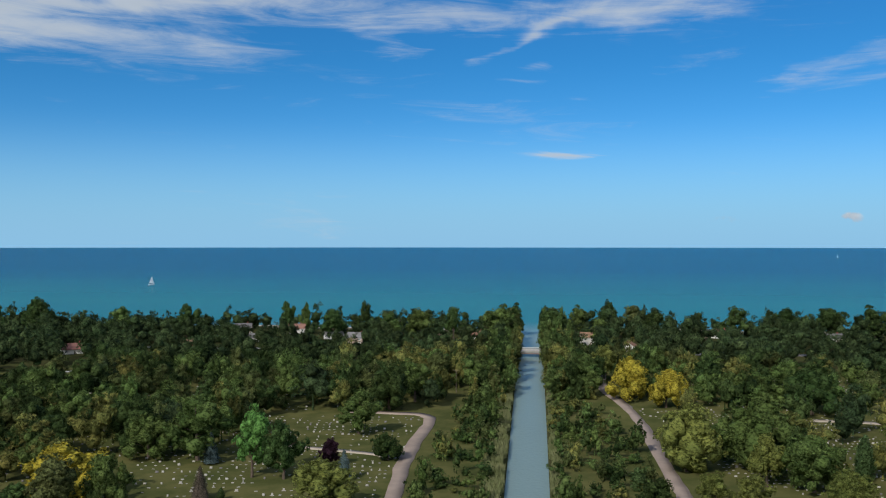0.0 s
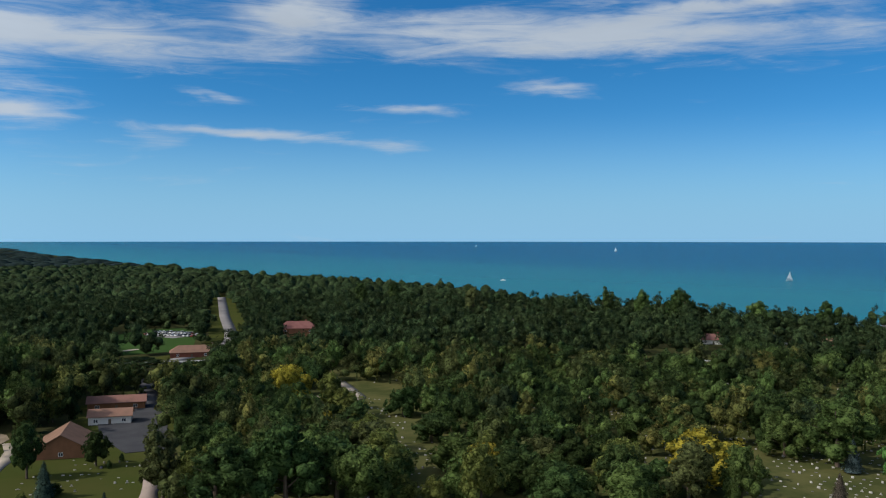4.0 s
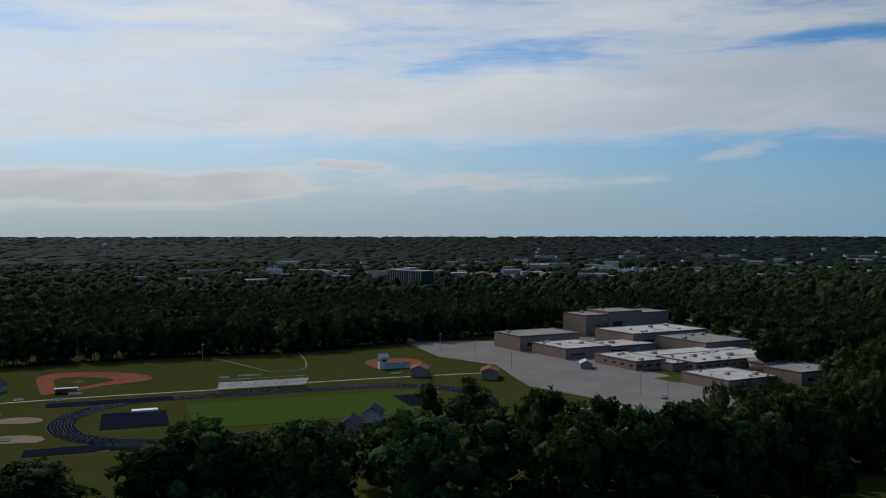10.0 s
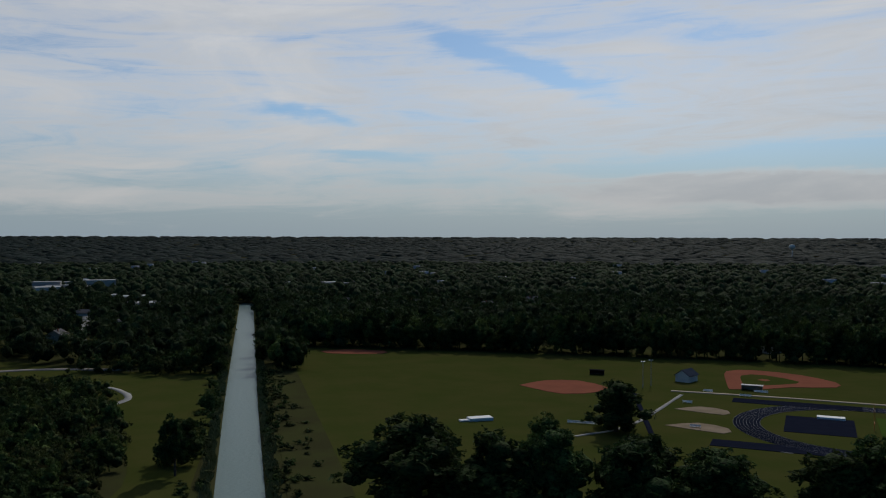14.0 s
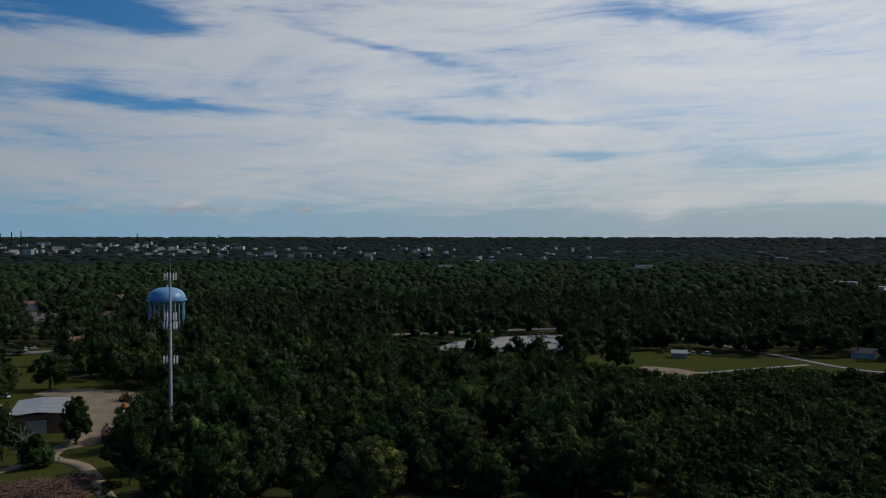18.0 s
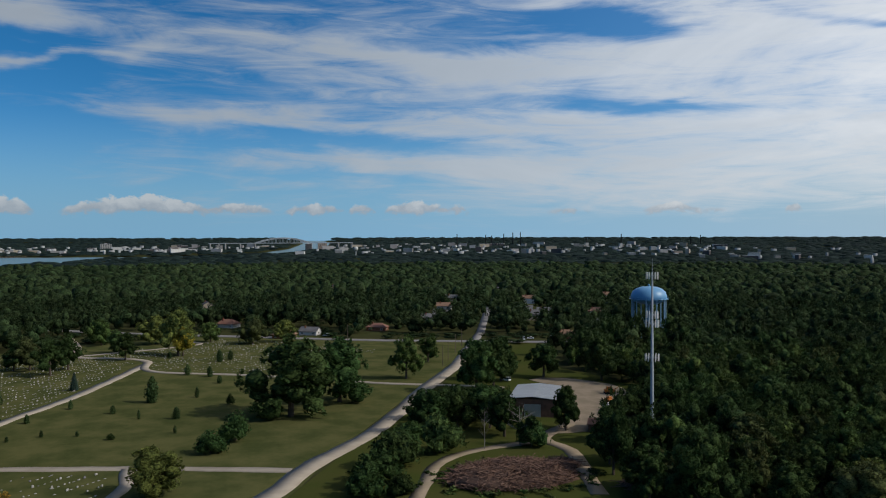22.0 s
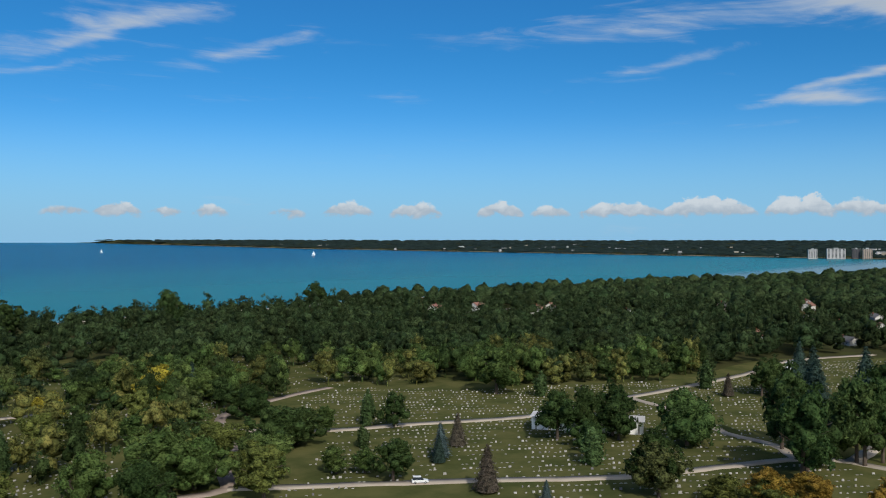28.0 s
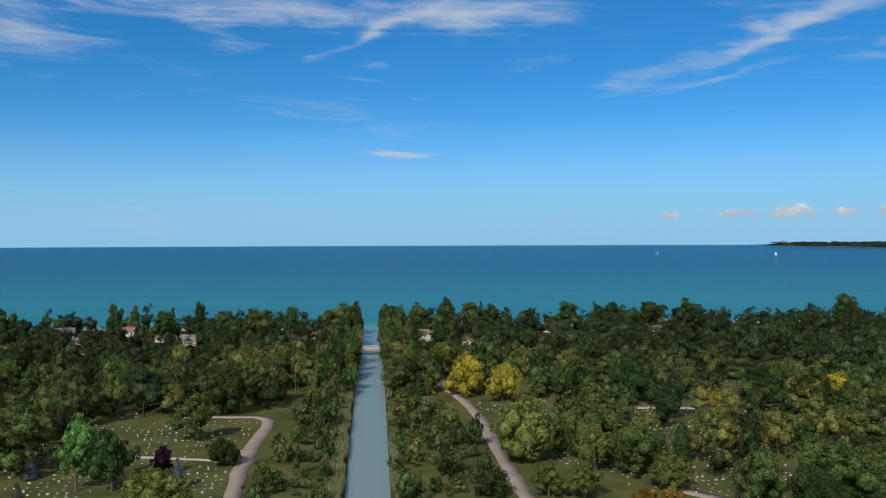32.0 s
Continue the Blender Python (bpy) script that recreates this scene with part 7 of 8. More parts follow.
# ---- vehicles ----
def car_master(name, mat, l, h, suv, label):
    root = new(name)
    w = 1.8
    body = bmesh.new()
    prof = [(-l / 2, 0.35), (-l / 2, 0.95), (-l * 0.47, 1.0), (l * 0.22, 1.02), (l * 0.48, 0.86), (l / 2, 0.7), (l / 2, 0.35)]
    cab = [(-l * 0.46, 1.0), (-l * 0.42, h), (l * 0.05, h), (l * 0.22, 1.02)] if suv else [(-l * 0.36, 1.0), (-l * 0.22, h), (l * 0.06, h), (l * 0.22, 1.02)]

    def extrude(bm, pts, half):
        a = [bm.verts.new((x, -half, z)) for x, z in pts]
        b = [bm.verts.new((x, half, z)) for x, z in pts]
        bm.faces.new(a[::-1])
        bm.faces.new(b)
        for i in range(len(pts)):
            j = (i + 1) % len(pts)
            bm.faces.new((a[i], a[j], b[j], b[i]))
        return bm
    part("body", extrude(body, prof, w / 2), mat, root)
    part("cabin", extrude(bmesh.new(), cab, w * 0.44), M["glass"], root)
    part("roof", boxes((cab[1][0] - 0.05, cab[2][0] + 0.05, -w * 0.45, w * 0.45, h, h + 0.06), bevel=0.02), mat, root)
    for sx in (-0.31, 0.31):
        for sy in (-1, 1):
            wh = part("wheel", lathe([(0.32, -0.11), (0.34, 0.0), (0.32, 0.11)], 12), M["rubber"], root)
            wh.matrix_local = pose(l * sx, sy * w * 0.44, 0.34, 90, 0, 0)
            rim = part("rim", lathe([(0.18, -0.125), (0.18, 0.125)], 8), M["steel"], wh)
    return tagged(root, label, "car")


CARS = [car_master("parked_car", M["car_white"], 4.5, 1.5, False, "white parked saloon car with dark windows"), car_master("parked_car", M["car_dark"], 4.6, 1.5, False, "dark parked saloon car on asphalt"),
        car_master("parked_car", M["car_red"], 4.4, 1.5, False, "dark red parked car on asphalt"), car_master("parked_car", M["steel"], 4.5, 1.5, False, "silver grey parked saloon car"), car_master("parked_suv", M["car_white"], 4.7, 1.85, True, "white parked off-road car")]
pc = random.Random(8)
copy_thing(CARS[4], pose(176.5, 170.5, 0.27, 0, 0, -40))["label"] = "white off-road car parked on a cemetery road"
for k in range(26):
    row, col = divmod(k, 13)
    copy_thing(pc.choice(CARS), pose(-602 + col * 2.9 + row * 9, 283 + col * 1.5 - row * 12, 0.25, 0, 0, 115 + pc.uniform(-3, 3)))
for x, y, a in ((-468, -270, 30), (-474, -274, 30), (-466, -263, 35), (-487, -283, 40), (-372, -100, 10), (-366, -105, 12), (-352, -108, 10), (-345, -120, 90), (-358, -128, 15)):
    copy_thing(pc.choice(CARS), pose(x, y, 0.25, 0, 0, a))
for k in range(24):
    copy_thing(pc.choice(CARS), pose(330 + pc.uniform(-6, 60), -385 - k * 4.2 + pc.uniform(-1, 1), 0.25, 0, 0, 70 + pc.uniform(-5, 5)))
for x, y, a in ((560, -215, 70), (552, -196, 70), (548, -190, 160), (395, -128, 30), (404, -122, 30), (345, -120, 100), (255, -462, 20), (262, -458, 20), (270, -452, 20), (248, -466, 20), (625, -10, 62), (604, -64, 60), (238, 556, 0), (-30, 555, 2)):
    copy_thing(pc.choice(CARS), pose(x, y, 0.34, 0, 0, a))
for m in CARS:
    for c in list(m.children_recursive):
        bpy.data.objects.remove(c)
    bpy.data.objects.remove(m)


# ---- boats ----
def sailboat(x, y, size, turn, label):
    z = lift_at(x, y) - 1.6
    root = thing("sailboat", x, y, z, turn)
    hull = bmesh.new()
    rows = []
    for t in np.linspace(-1, 1, 7):
        half = 0.16 * (1 - max(0, t) ** 2.2) * (0.8 + 0.2 * min(1, 1 + t))
        rows.append([hull.verts.new((t * 0.5, -half, 0.10)), hull.verts.new((t * 0.5, -half * 0.6, -0.04)), hull.verts.new((t * 0.5, half * 0.6, -0.04)), hull.verts.new((t * 0.5, half, 0.10))])
    for a, b in zip(rows, rows[1:]):
        for i in range(3):
            hull.faces.new((a[i], b[i], b[i + 1], a[i + 1]))
        hull.faces.new((a[3], b[3], b[0], a[0]))
    hull.faces.new(rows[0])
    part("hull", hull, M["sail"], root)
    part("mast", tube((0.08, 0, 0.08), (0.08, 0, 1.25), 0.012, 0.008, 6), M["steel"], root)
    part("boom", tube((0.08, 0, 0.24), (-0.42, 0.05, 0.24), 0.01, None, 5), M["steel"], root)
    for name, pts in (("mainsail", [(0.06, 0, 0.26), (-0.42, 0.05, 0.26), (-0.12, 0.05, 0.75), (0.06, 0, 1.22)]), ("jib", [(0.10, 0, 0.18), (0.48, 0, 0.12), (0.24, 0.04, 0.65), (0.10, 0, 1.10)])):
        bm = bmesh.new()
        v0 = [bm.verts.new(q) for q in pts]
        v1 = [bm.verts.new((q[0], q[1] + 0.008, q[2])) for q in pts]
        bm.faces.new(v0)
        bm.faces.new(v1[::-1])
        for i in range(4):
            bm.faces.new((v0[i], v0[(i + 1) % 4], v1[(i + 1) % 4], v1[i]))
        part(name, bm, M["sail"], root)
    root.scale = (size, size, size)
    return tagged(root, label, "sailboat")


sailboat(-639, 1400, 12.5, 60, "white sailboat under full sail on the lake")
sailboat(-1982, 2817, 12, 40, "far white sailboat on the lake")
sailboat(1914, 2367, 13, -30, "far white sailboat off the opposite shore")
sailboat(1480, 3050, 12, 10, "far white sailboat on the lake")
sailboat(1120, 3300, 12, 80, "far white sailboat on the lake")
for x, y, a in ((-964, 1054, 50), (-2900, 2980, 20)):
    b = thing("motorboat", x, y, lift_at(x, y) - 1.6, a)
    part("hull", boxes((-4.5, 4.5, -1.3, 1.3, -0.2, 1.0), bevel=0.4), M["sail"], b)
    part("cabin", boxes((-1.5, 1.5, -0.9, 0.9, 1.0, 2.2), bevel=0.2), M["siding"], b)
    tagged(b, "white motorboat on the lake", "boat")


# ---- far town ----
def tower_block(x, y, w, d, h, turn, mat, label, cols=5, name="apartment_tower", z=None, rows=8):
    root = thing(name, x, y, z, turn)
    part("wall", boxes((-w / 2, w / 2, -d / 2, d / 2, -2, h)), mat, root)
    part("roof", boxes((-w / 2 - 0.3, w / 2 + 0.3, -d / 2 - 0.3, d / 2 + 0.3, h, h + 0.8), (-w * 0.12, w * 0.12, -d * 0.3, d * 0.3, h + 0.8, h + 3.6)), M["far_roof"], root)
    for k in range(cols):
        x0 = -w / 2 + (k + 0.25) * w / cols
        part("window_bay", boxes(*[(x0, x0 + w / cols * 0.5, s * d / 2 - 0.15, s * d / 2 + 0.15, h * (i + 0.2) / rows, h * (i + 0.8) / rows) for i in range(rows) for s in (-1, 1)]), M["glass"], root)
    return tagged(root, label, "apartment building")


ap = tower_block(-856, -628, 77, 18, 27, 68, M["apartment"], "long grey apartment block above the trees", 14, rows=9)
for k in range(15):
    part("pier", boxes((-38.5 + k * 5.5 - 0.45, -38.5 + k * 5.5 + 0.45, 9.0, 9.8, 0, 27)), M["far_wall"], ap)
    part("pier", boxes((-38.5 + k * 5.5 - 0.45, -38.5 + k * 5.5 + 0.45, -9.8, -9.0, 0, 27)), M["far_wall"], ap)
for a, r, w, h, m in ((289.3, 2905, 26, 27, "far_wall"), (288.0, 2900, 52, 29, "far_wall"), (286.9, 2910, 22, 29, "apartment"), (286.3, 2900, 26, 29, "siding_tan"), (264.2, 3350, 34, 27, "siding_tan"), (265.1, 3350, 22, 25, "apartment"), (270.8, 3300, 24, 22, "far_wall"), (277.6, 3500, 40, 24, "far_wall")):
    q = heading(a).xy * r
    tower_block(q.x, q.y, w, 18, h, a - 180 + 8, M[m], "far pale apartment tower by the shore", 5)


def far_sheds(spans, seed, label, mats, size=1.0):
    """Low flat-roofed buildings that show as pale specks among the trees."""
    rng = random.Random(seed)
    for a0, a1, r0, r1, n, h0, h1 in spans:
        for _ in range(n):
            a, r = rng.uniform(a0, a1), rng.uniform(r0, r1)
            q = heading(a).xy * r
            if land_depth(np.array([q.x]), np.array([q.y]))[0] < 30:
                continue
            w, d, h = rng.uniform(9, 34) * (1.5 if rng.random() < 0.2 else 1.0), rng.uniform(9, 22), rng.uniform(h0, h1) * 0.9
            w, d = w * size, d * size
            root = thing("town_building", q.x, q.y, None, a + rng.uniform(-20, 20))
            part("wall", boxes((-w / 2, w / 2, -d / 2, d / 2, -3, h)), M[rng.choice(mats)], root)
            part("roof", boxes((-w / 2 - 0.4, w / 2 + 0.4, -d / 2 - 0.4, d / 2 + 0.4, h, h + 0.6)), M["far_roof"], root)
            tagged(root, label, "building")
            SITES.append((q.x, q.y, max(w, d) * 0.6))
            SITES.append((q.x * (1 - 40 / r), q.y * (1 - 40 / r), max(w, d) * 0.55))


far_sheds([(112, 136, 1250, 2000, 46, 8, 14), (95, 120, 1500, 2700, 34, 10, 17), (134, 141, 1150, 1500, 8, 10, 16), (84, 97, 2500, 3200, 14, 16, 24)], 3, "pale commercial building in the far town", ["far_wall", "siding", "siding_tan"])
far_sheds([(189, 200, 1080, 1300, 12, 9, 16), (171, 178, 1080, 1200, 5, 8, 12), (186, 189, 850, 1000, 3, 6, 9)], 4, "pale works building beyond the woods", ["far_wall", "siding", "far_wall"])
far_sheds([(272, 286, 2960, 3400, 30, 9, 18), (262, 274, 2700, 3700, 34, 12, 22), (238, 262, 2500, 3900, 58, 12, 24), (226, 240, 2300, 3300, 16, 12, 20), (200, 226, 1500, 3000, 12, 9, 15)], 5, "pale building in the far riverside town", ["far_wall", "siding", "siding_tan", "apartment"])
far_sheds([(290, 328, 3200, 4300, 26, 9, 13)], 6, "pale house on the far shore", ["siding_tan", "far_wall"], 0.5)
mart = thing("shopping_hall", *(heading(121.5).xy * 1330), None, 32)
part("wall", boxes((-32, 32, -14, 14, -2, 10)), M["brick_red"], mart)
part("roof", gable_roof(64, 28, 10, 3.5), M["shingle_red"], mart)
tagged(mart, "red-roofed shopping hall beyond the woods", "shop")
SITES += [(*(heading(121.5).xy * 1330), 30), (*(heading(121.5).xy * 1280), 28)]
for a, r, h in ((255.3, 3700, 78), (253.4, 3800, 72), (252.2, 3850, 76), (251.6, 3850, 84), (251.1, 3850, 88), (244.55, 3600, 80), (246.8, 3700, 60), (253.0, 3800, 66), (240.2, 3900, 60), (239.6, 3900, 66)):
    q = heading(a).xy * r
    st = thing("chimney_stack", q.x, q.y)
    part("shaft", lathe([(3.0, -3), (1.7, h * 0.70), (2.0, h * 0.70), (2.0, h * 0.73)], 14), M["apartment"], st)
    tagged(st, "tall factory chimney on the skyline", "chimney")


def arch_bridge(p, q, deck, rise, label):
    """A steel through-arch road bridge with truss approaches."""
    p, q = Vector((*p, 0)), Vector((*q, 0))
    d = (q - p)
    n = d.length
    root = thing("arch_bridge", p.x, p.y, None, math.degrees(math.atan2(d.y, d.x)))
    part("deck", boxes((-n * 0.75, n * 1.75, -7, 7, deck, deck + 2.5)), M["mast"], root)
    for s in (-7, 7):
        top, prev = bmesh.new(), None
        for k in range(17):
            t = k / 16
            c = Vector((t * n, s, deck + rise * 4 * t * (1 - t)))
            if prev is not None:
                tube(prev, c, 1.0, None, 5, top)
                tube(prev - Vector((0, 0, rise * 0.16)), c - Vector((0, 0, rise * 0.16)), 0.9, None, 5, top)
                tube(prev, c - Vector((0, 0, rise * 0.16)), 0.6, None, 4, top)
            tube(c, (c.x, c.y, deck), 0.6, None, 4, top)
            prev = c
        part("arch", top, M["mast"], root)
    for k in range(11):
        x = -n * 0.72 + k * n * 0.245
        if not 0.02 * n < x < 0.98 * n:
            part("pier", boxes((x - 2, x + 2, -7, 7, -25, deck)), M["concrete"], root)
    return tagged(root, label, "bridge")


arch_bridge(heading(268.6).xy * 3350, heading(264.9).xy * 3420, 27, 22, "grey steel arch bridge over the far river")


def speck_cars(label, polys, n, seed):
    """Rows of parked cars on the far lots, too many and too far off to count."""
    rng = np.random.default_rng(seed)
    base = np.array([(-1, -1, 0), (1, -1, 0), (1, 1, 0), (-1, 1, 0), (-0.8, -0.9, 1), (0.7, -0.9, 1), (0.7, 0.9, 1), (-0.8, 0.9, 1)], dtype=float)
    f = np.array([(4, 5, 6, 7), (0, 1, 5, 4), (1, 2, 6, 5), (2, 3, 7, 6), (3, 0, 4, 7)])
    V, F = [], []
    for poly in polys:
        p = np.array(poly, dtype=float)
        q = rng.uniform(p.min(0), p.max(0), (n * 3, 2))
        q = np.round(q / (7.5, 3.4)) * (7.5, 3.4)
        q = np.unique(q[inside(q[:, 0], q[:, 1], poly)], axis=0)
        rng.shuffle(q)
        for x, y in q[:n]:
            V.append(base * (2.3, 0.95, 1.6) + (x, y, lift_at(x, y) + 0.6))
            F.append(f + len(F) * 8)
    tagged(new("parked_cars", mesh_of("parked_cars", np.concatenate(V), np.concatenate(F), M["far_roof"])), label, "cars", kind="stuff")


for lot in FAR_LOTS:
    patch("lot", lot, M["asphalt"], 0.3, "asphalt lot of a far car dealer", soft=False)
speck_cars("rows of pale parked cars on far asphalt lots", FAR_LOTS, 420, 12)


def far_roofs(label, spans, seed, mat):
    """Small blocks of the far towns, too many and too far off to count."""
    rng = np.random.default_rng(seed)
    base = np.array([(-1, -1, 0), (1, -1, 0), (1, 1, 0), (-1, 1, 0), (-1, -1, 1), (1, -1, 1), (1, 1, 1), (-1, 1, 1)], dtype=float)
    f = np.array([(4, 5, 6, 7), (0, 1, 5, 4), (1, 2, 6, 5), (2, 3, 7, 6), (3, 0, 4, 7)])
    V, F = [], []
    for a0, a1, r0, r1, n, h0, h1 in spans:
        for a, r in zip(rng.uniform(a0, a1, n), rng.uniform(r0, r1, n)):
            q = heading(a).xy * r
            if land_depth(np.array([q.x]), np.array([q.y]))[0] < 25:
                continue
            t = radians(a + rng.uniform(-25, 25))
            b = base * (rng.uniform(2.5, 9), rng.uniform(2.5, 6), rng.uniform(h0, h1) + 3)
            V.append(np.c_[b[:, 0] * math.cos(t) - b[:, 1] * math.sin(t) + q.x, b[:, 0] * math.sin(t) + b[:, 1] * math.cos(t) + q.y, b[:, 2] + lift_at(q.x, q.y) - 3])
            F.append(f + len(F) * 8)
    tagged(new("town_roofs", mesh_of("town_roofs", np.concatenate(V), np.concatenate(F), mat)), label, "buildings", kind="stuff")


far_roofs("many small pale buildings of the far riverside town", [(238, 262, 2600, 3900, 110, 10, 15), (262, 286, 2950, 3700, 120, 10, 15), (214, 238, 2200, 3600, 40, 10, 14), (290, 326, 3000, 3900, 40, 7, 10)], 41, M["far_roof"])
far_roofs("many small pale buildings of the far commercial strip", [(96, 136, 1300, 2000, 60, 9, 13), (86, 120, 2100, 3200, 22, 12, 15), (136, 200, 1100, 1900, 26, 11, 14)], 42, M["far_roof"])

# ---- woods ----
KINDS = ["dark"] * 8 + ["mid"] * 6 + ["olive"] * 3 + ["olive_dark"] * 4 + ["spruce", "mid"]


NEAR_LIMIT = 80          # further trees of the near woods join into stuff


def in_thicket(x, y):
    """Young low woods between the yard and the park."""
    return y < -170 and 35 < x < 300 and x - 35 < -0.95 * (y + 150) + 40


# edges of the open places that are seen over low growth
OPEN_EDGES = [(402, -358), (350, -368), (318, -372), (300, -326), (250, -372), (205, -372), (190, -425), (150, -440), (85, -430)]
# streets, lots and greens with only low growth before them: headings, how far off the open ground begins, depth of the low growth
LOW_BEFORE = [(100.5, 113.0, 420, 170), (61.4, 67.4, 497, 130), (59.5, 61.4, 616, 150), (54.8, 57.1, 622, 110), (80.0, 82.6, 610, 90), (247.4, 261.6, 583, 45), (263.3, 282.3, 626, 40), (333.4, 337.1, 496, 60), (27.7, 33.7, 493, 70)]


def sight_height(x, y):
    """Growth stays low towards the edge of open ground."""
    az = [math.degrees(math.atan2(-a, b)) % 360 for a, b in OPEN_EDGES]
    here = math.degrees(math.atan2(-x, y)) % 360
    r = math.hypot(x, y)
    for a0, a1, edge, deep in LOW_BEFORE:
        if a0 < here < a1 and edge - deep < r < edge + 30:
            return max(2.5, 70 * (1 - r / (edge + 8)))
    if not min(az) < here < max(az):
        return 99.0
    edge = np.interp(here, sorted(az), [math.hypot(a, b) for _, (a, b) in sorted(zip(az, OPEN_EDGES))])
    return 99.0 if r > edge + 60 else max(2.5, 70 * (1 - r / (edge + 28)))


def near_woods():
    """Trees that stand near enough to be told apart are things; the rest are returned for the joined woods."""
    px, py, rng = woods_points(10.4, 226, 480, 21, 0.5)
    order = np.argsort(np.hypot(px, py))
    rnd = random.Random(5)
    rest, made = [], 0
    for i in order:
        x, y = px[i], py[i]
        if in_thicket(x, y) or (y > 190 and -340 < x < 330 and rnd.random() < (0.50 if x > 60 else 0.22)):
            continue
        kind = rnd.choice((KINDS + ["mid", "mid", "mid"] + ["olive"] * 6 if x > 30 else KINDS) if y > 90 else ["dark"] * 9 + ["mid"] * 2 + ["olive_dark"])
        tall = 0.82 + 0.35 * noise.noise((x / 60, y / 60, 0)) + rnd.uniform(-0.22, 0.26)
        tall += 0.32 if x < -240 and -60 < y < 160 else 0.12 if y < 0 else 0.0
        h, w = 16.5 * tall, rnd.uniform(11.5, 18.5) * (0.6 + 0.4 * tall)
        h = min(h, sight_height(x, y))
        if made < NEAR_LIMIT and np.hypot(x, y) > 228:
            plant_kind(kind, x, y, h if not kind.endswith("spruce") else h * 0.8, w, rnd)
            made += 1
        else:
            rest.append((x, y, h, w, kind))
    return rest


def bank_growth(rest):
    """Bushes and small trees along both banks of the canal."""
    rnd = random.Random(77)
    for y in np.arange(216, 700, 2.2):
        for side in (-1, 1):
            if abs(y - 551) < 9:
                continue
            for _ in range(3):
                if side > 0:
                    lo, hi = 8.6, np.interp(y, [222, 300, 380, 480, 700], [37, 35, 28, 24, 24])
                else:
                    lo, hi = np.interp(y, [222, 330, 400, 450], [13, 13, 11, 8.8]), np.interp(y, [222, 300, 380, 480, 700], [34, 32, 27, 22, 24])
                d = lo + (hi - lo) * rnd.random() ** (1.5 if side > 0 else 1.0)
                if noise.noise((side * 7.0, y / 9.0, d / 9.0)) < (0.0 if y < 400 else -0.25):
                    continue
                h = rnd.uniform(1.2, 5.0) + (rnd.uniform(2, 7) if rnd.random() < 0.3 else 0)
                w = rnd.uniform(2.6, 6.0) + 0.25 * h
                if y > 390:
                    h, w = h * np.interp(y, [390, 480], [1.3, 2.0]), w * 1.5
                rest.append((side * (d - 0.8 + 0.12 * w), y, h, w, rnd.choice(["dark", "dark", "mid", "mid", "olive", "olive_dark", "arbor", "arbor"])))
    for y in np.cumsum(np.array([rnd.uniform(2, 8) for _ in range(200)])) - 1240:
        for side in (-1, 1):
            d = rnd.uniform(9.0, 15) if y > -450 else rnd.uniform(9, 24)
            far = y < -450
            rest.append((side * d + np.interp(-y, [220, 391, 873], [3.5, 5, 6.5]), y, rnd.uniform(7, 14) if far else rnd.uniform(1.2, 4.0), rnd.uniform(5, 9) if far else rnd.uniform(2.5, 5), "dark"))


def south_brush(rest):
    """Low brush between the canal and the playing field."""
    rnd = random.Random(81)
    for _ in range(420):
        y = rnd.uniform(-548, -215)
        side = -1 if rnd.random() < 0.72 else 1
        d = rnd.uniform(8.5, 24.0 if side < 0 else 17.0)
        if noise.noise((side * 5.0, y / 14.0, d / 10.0)) > -0.02:
            rest.append((side * d + np.interp(-y, [220, 391, 873], [3.5, 5, 6.5]), y, rnd.uniform(0.7, 2.6), rnd.uniform(2.0, 5.0), rnd.choice(["dark", "olive_dark", "olive_dark", "mid"])))


def reed_bed(label, y0, y1, side, width, seed, tall=2.0):
    """Tufts of reed blades at the water's edge, thinning out up the bank."""
    rng = np.random.default_rng(seed)
    n = int(abs(y1 - y0) * width * 2.2)
    y = rng.uniform(y0, y1, n)
    mid = np.interp(y, [-900, -391, -238, 240, 532], [6.5, 5.0, 3.5, -1.2, -0.5])
    half = np.interp(y, [-900, -230, 240, 600], [7.2, 7.4, 6.9, 8.6])
    edge = 1.2 * np.sin(y / 7.0) + 0.8 * np.sin(y / 3.1)
    off = rng.uniform(-0.4, 1, n) ** 2 * width + 0.6
    x = mid + side * (half + off + np.maximum(edge, -0.6) * 0.5)
    z = np.clip((np.abs(x - mid) - half) * 0.85 - 1.2, -1.5, 0.0)
    V, F = [], []
    for k in range(5):
        a = rng.uniform(0, 6.28, n)
        h = tall * rng.uniform(0.5, 1.15, n)
        bend = rng.uniform(-0.6, 0.6, (n, 2))
        ox, oy = rng.uniform(-0.5, 0.5, (2, n))
        c = np.stack([x + ox, y + oy, z], 1)
        w = np.stack([np.cos(a), np.sin(a), np.zeros(n)], 1) * rng.uniform(0.12, 0.3, (n, 1))
        tip = c + np.stack([bend[:, 0], bend[:, 1], h], 1)
        V.append(np.stack([c - w, c + w, tip], 1).reshape(-1, 3))
        F.append(np.arange(n * 3).reshape(-1, 3) + k * n * 3)
    tagged(new("reeds", mesh_of("reeds", np.concatenate(V), np.concatenate(F), M["reeds"])), label, "reeds", kind="stuff")


def thicket(rest):
    rnd = random.Random(78)
    px, py, rng = woods_points(6.3, 222, 480, 23, 0.5)
    for x, y in zip(px, py):
        if in_thicket(x, y):
            rest.append((x, y, min(sight_height(x, y), rnd.uniform(6.0, 10.0)), rnd.uniform(6.5, 10.5), rnd.choice(["dark", "dark", "dark", "olive_dark", "mid"])))


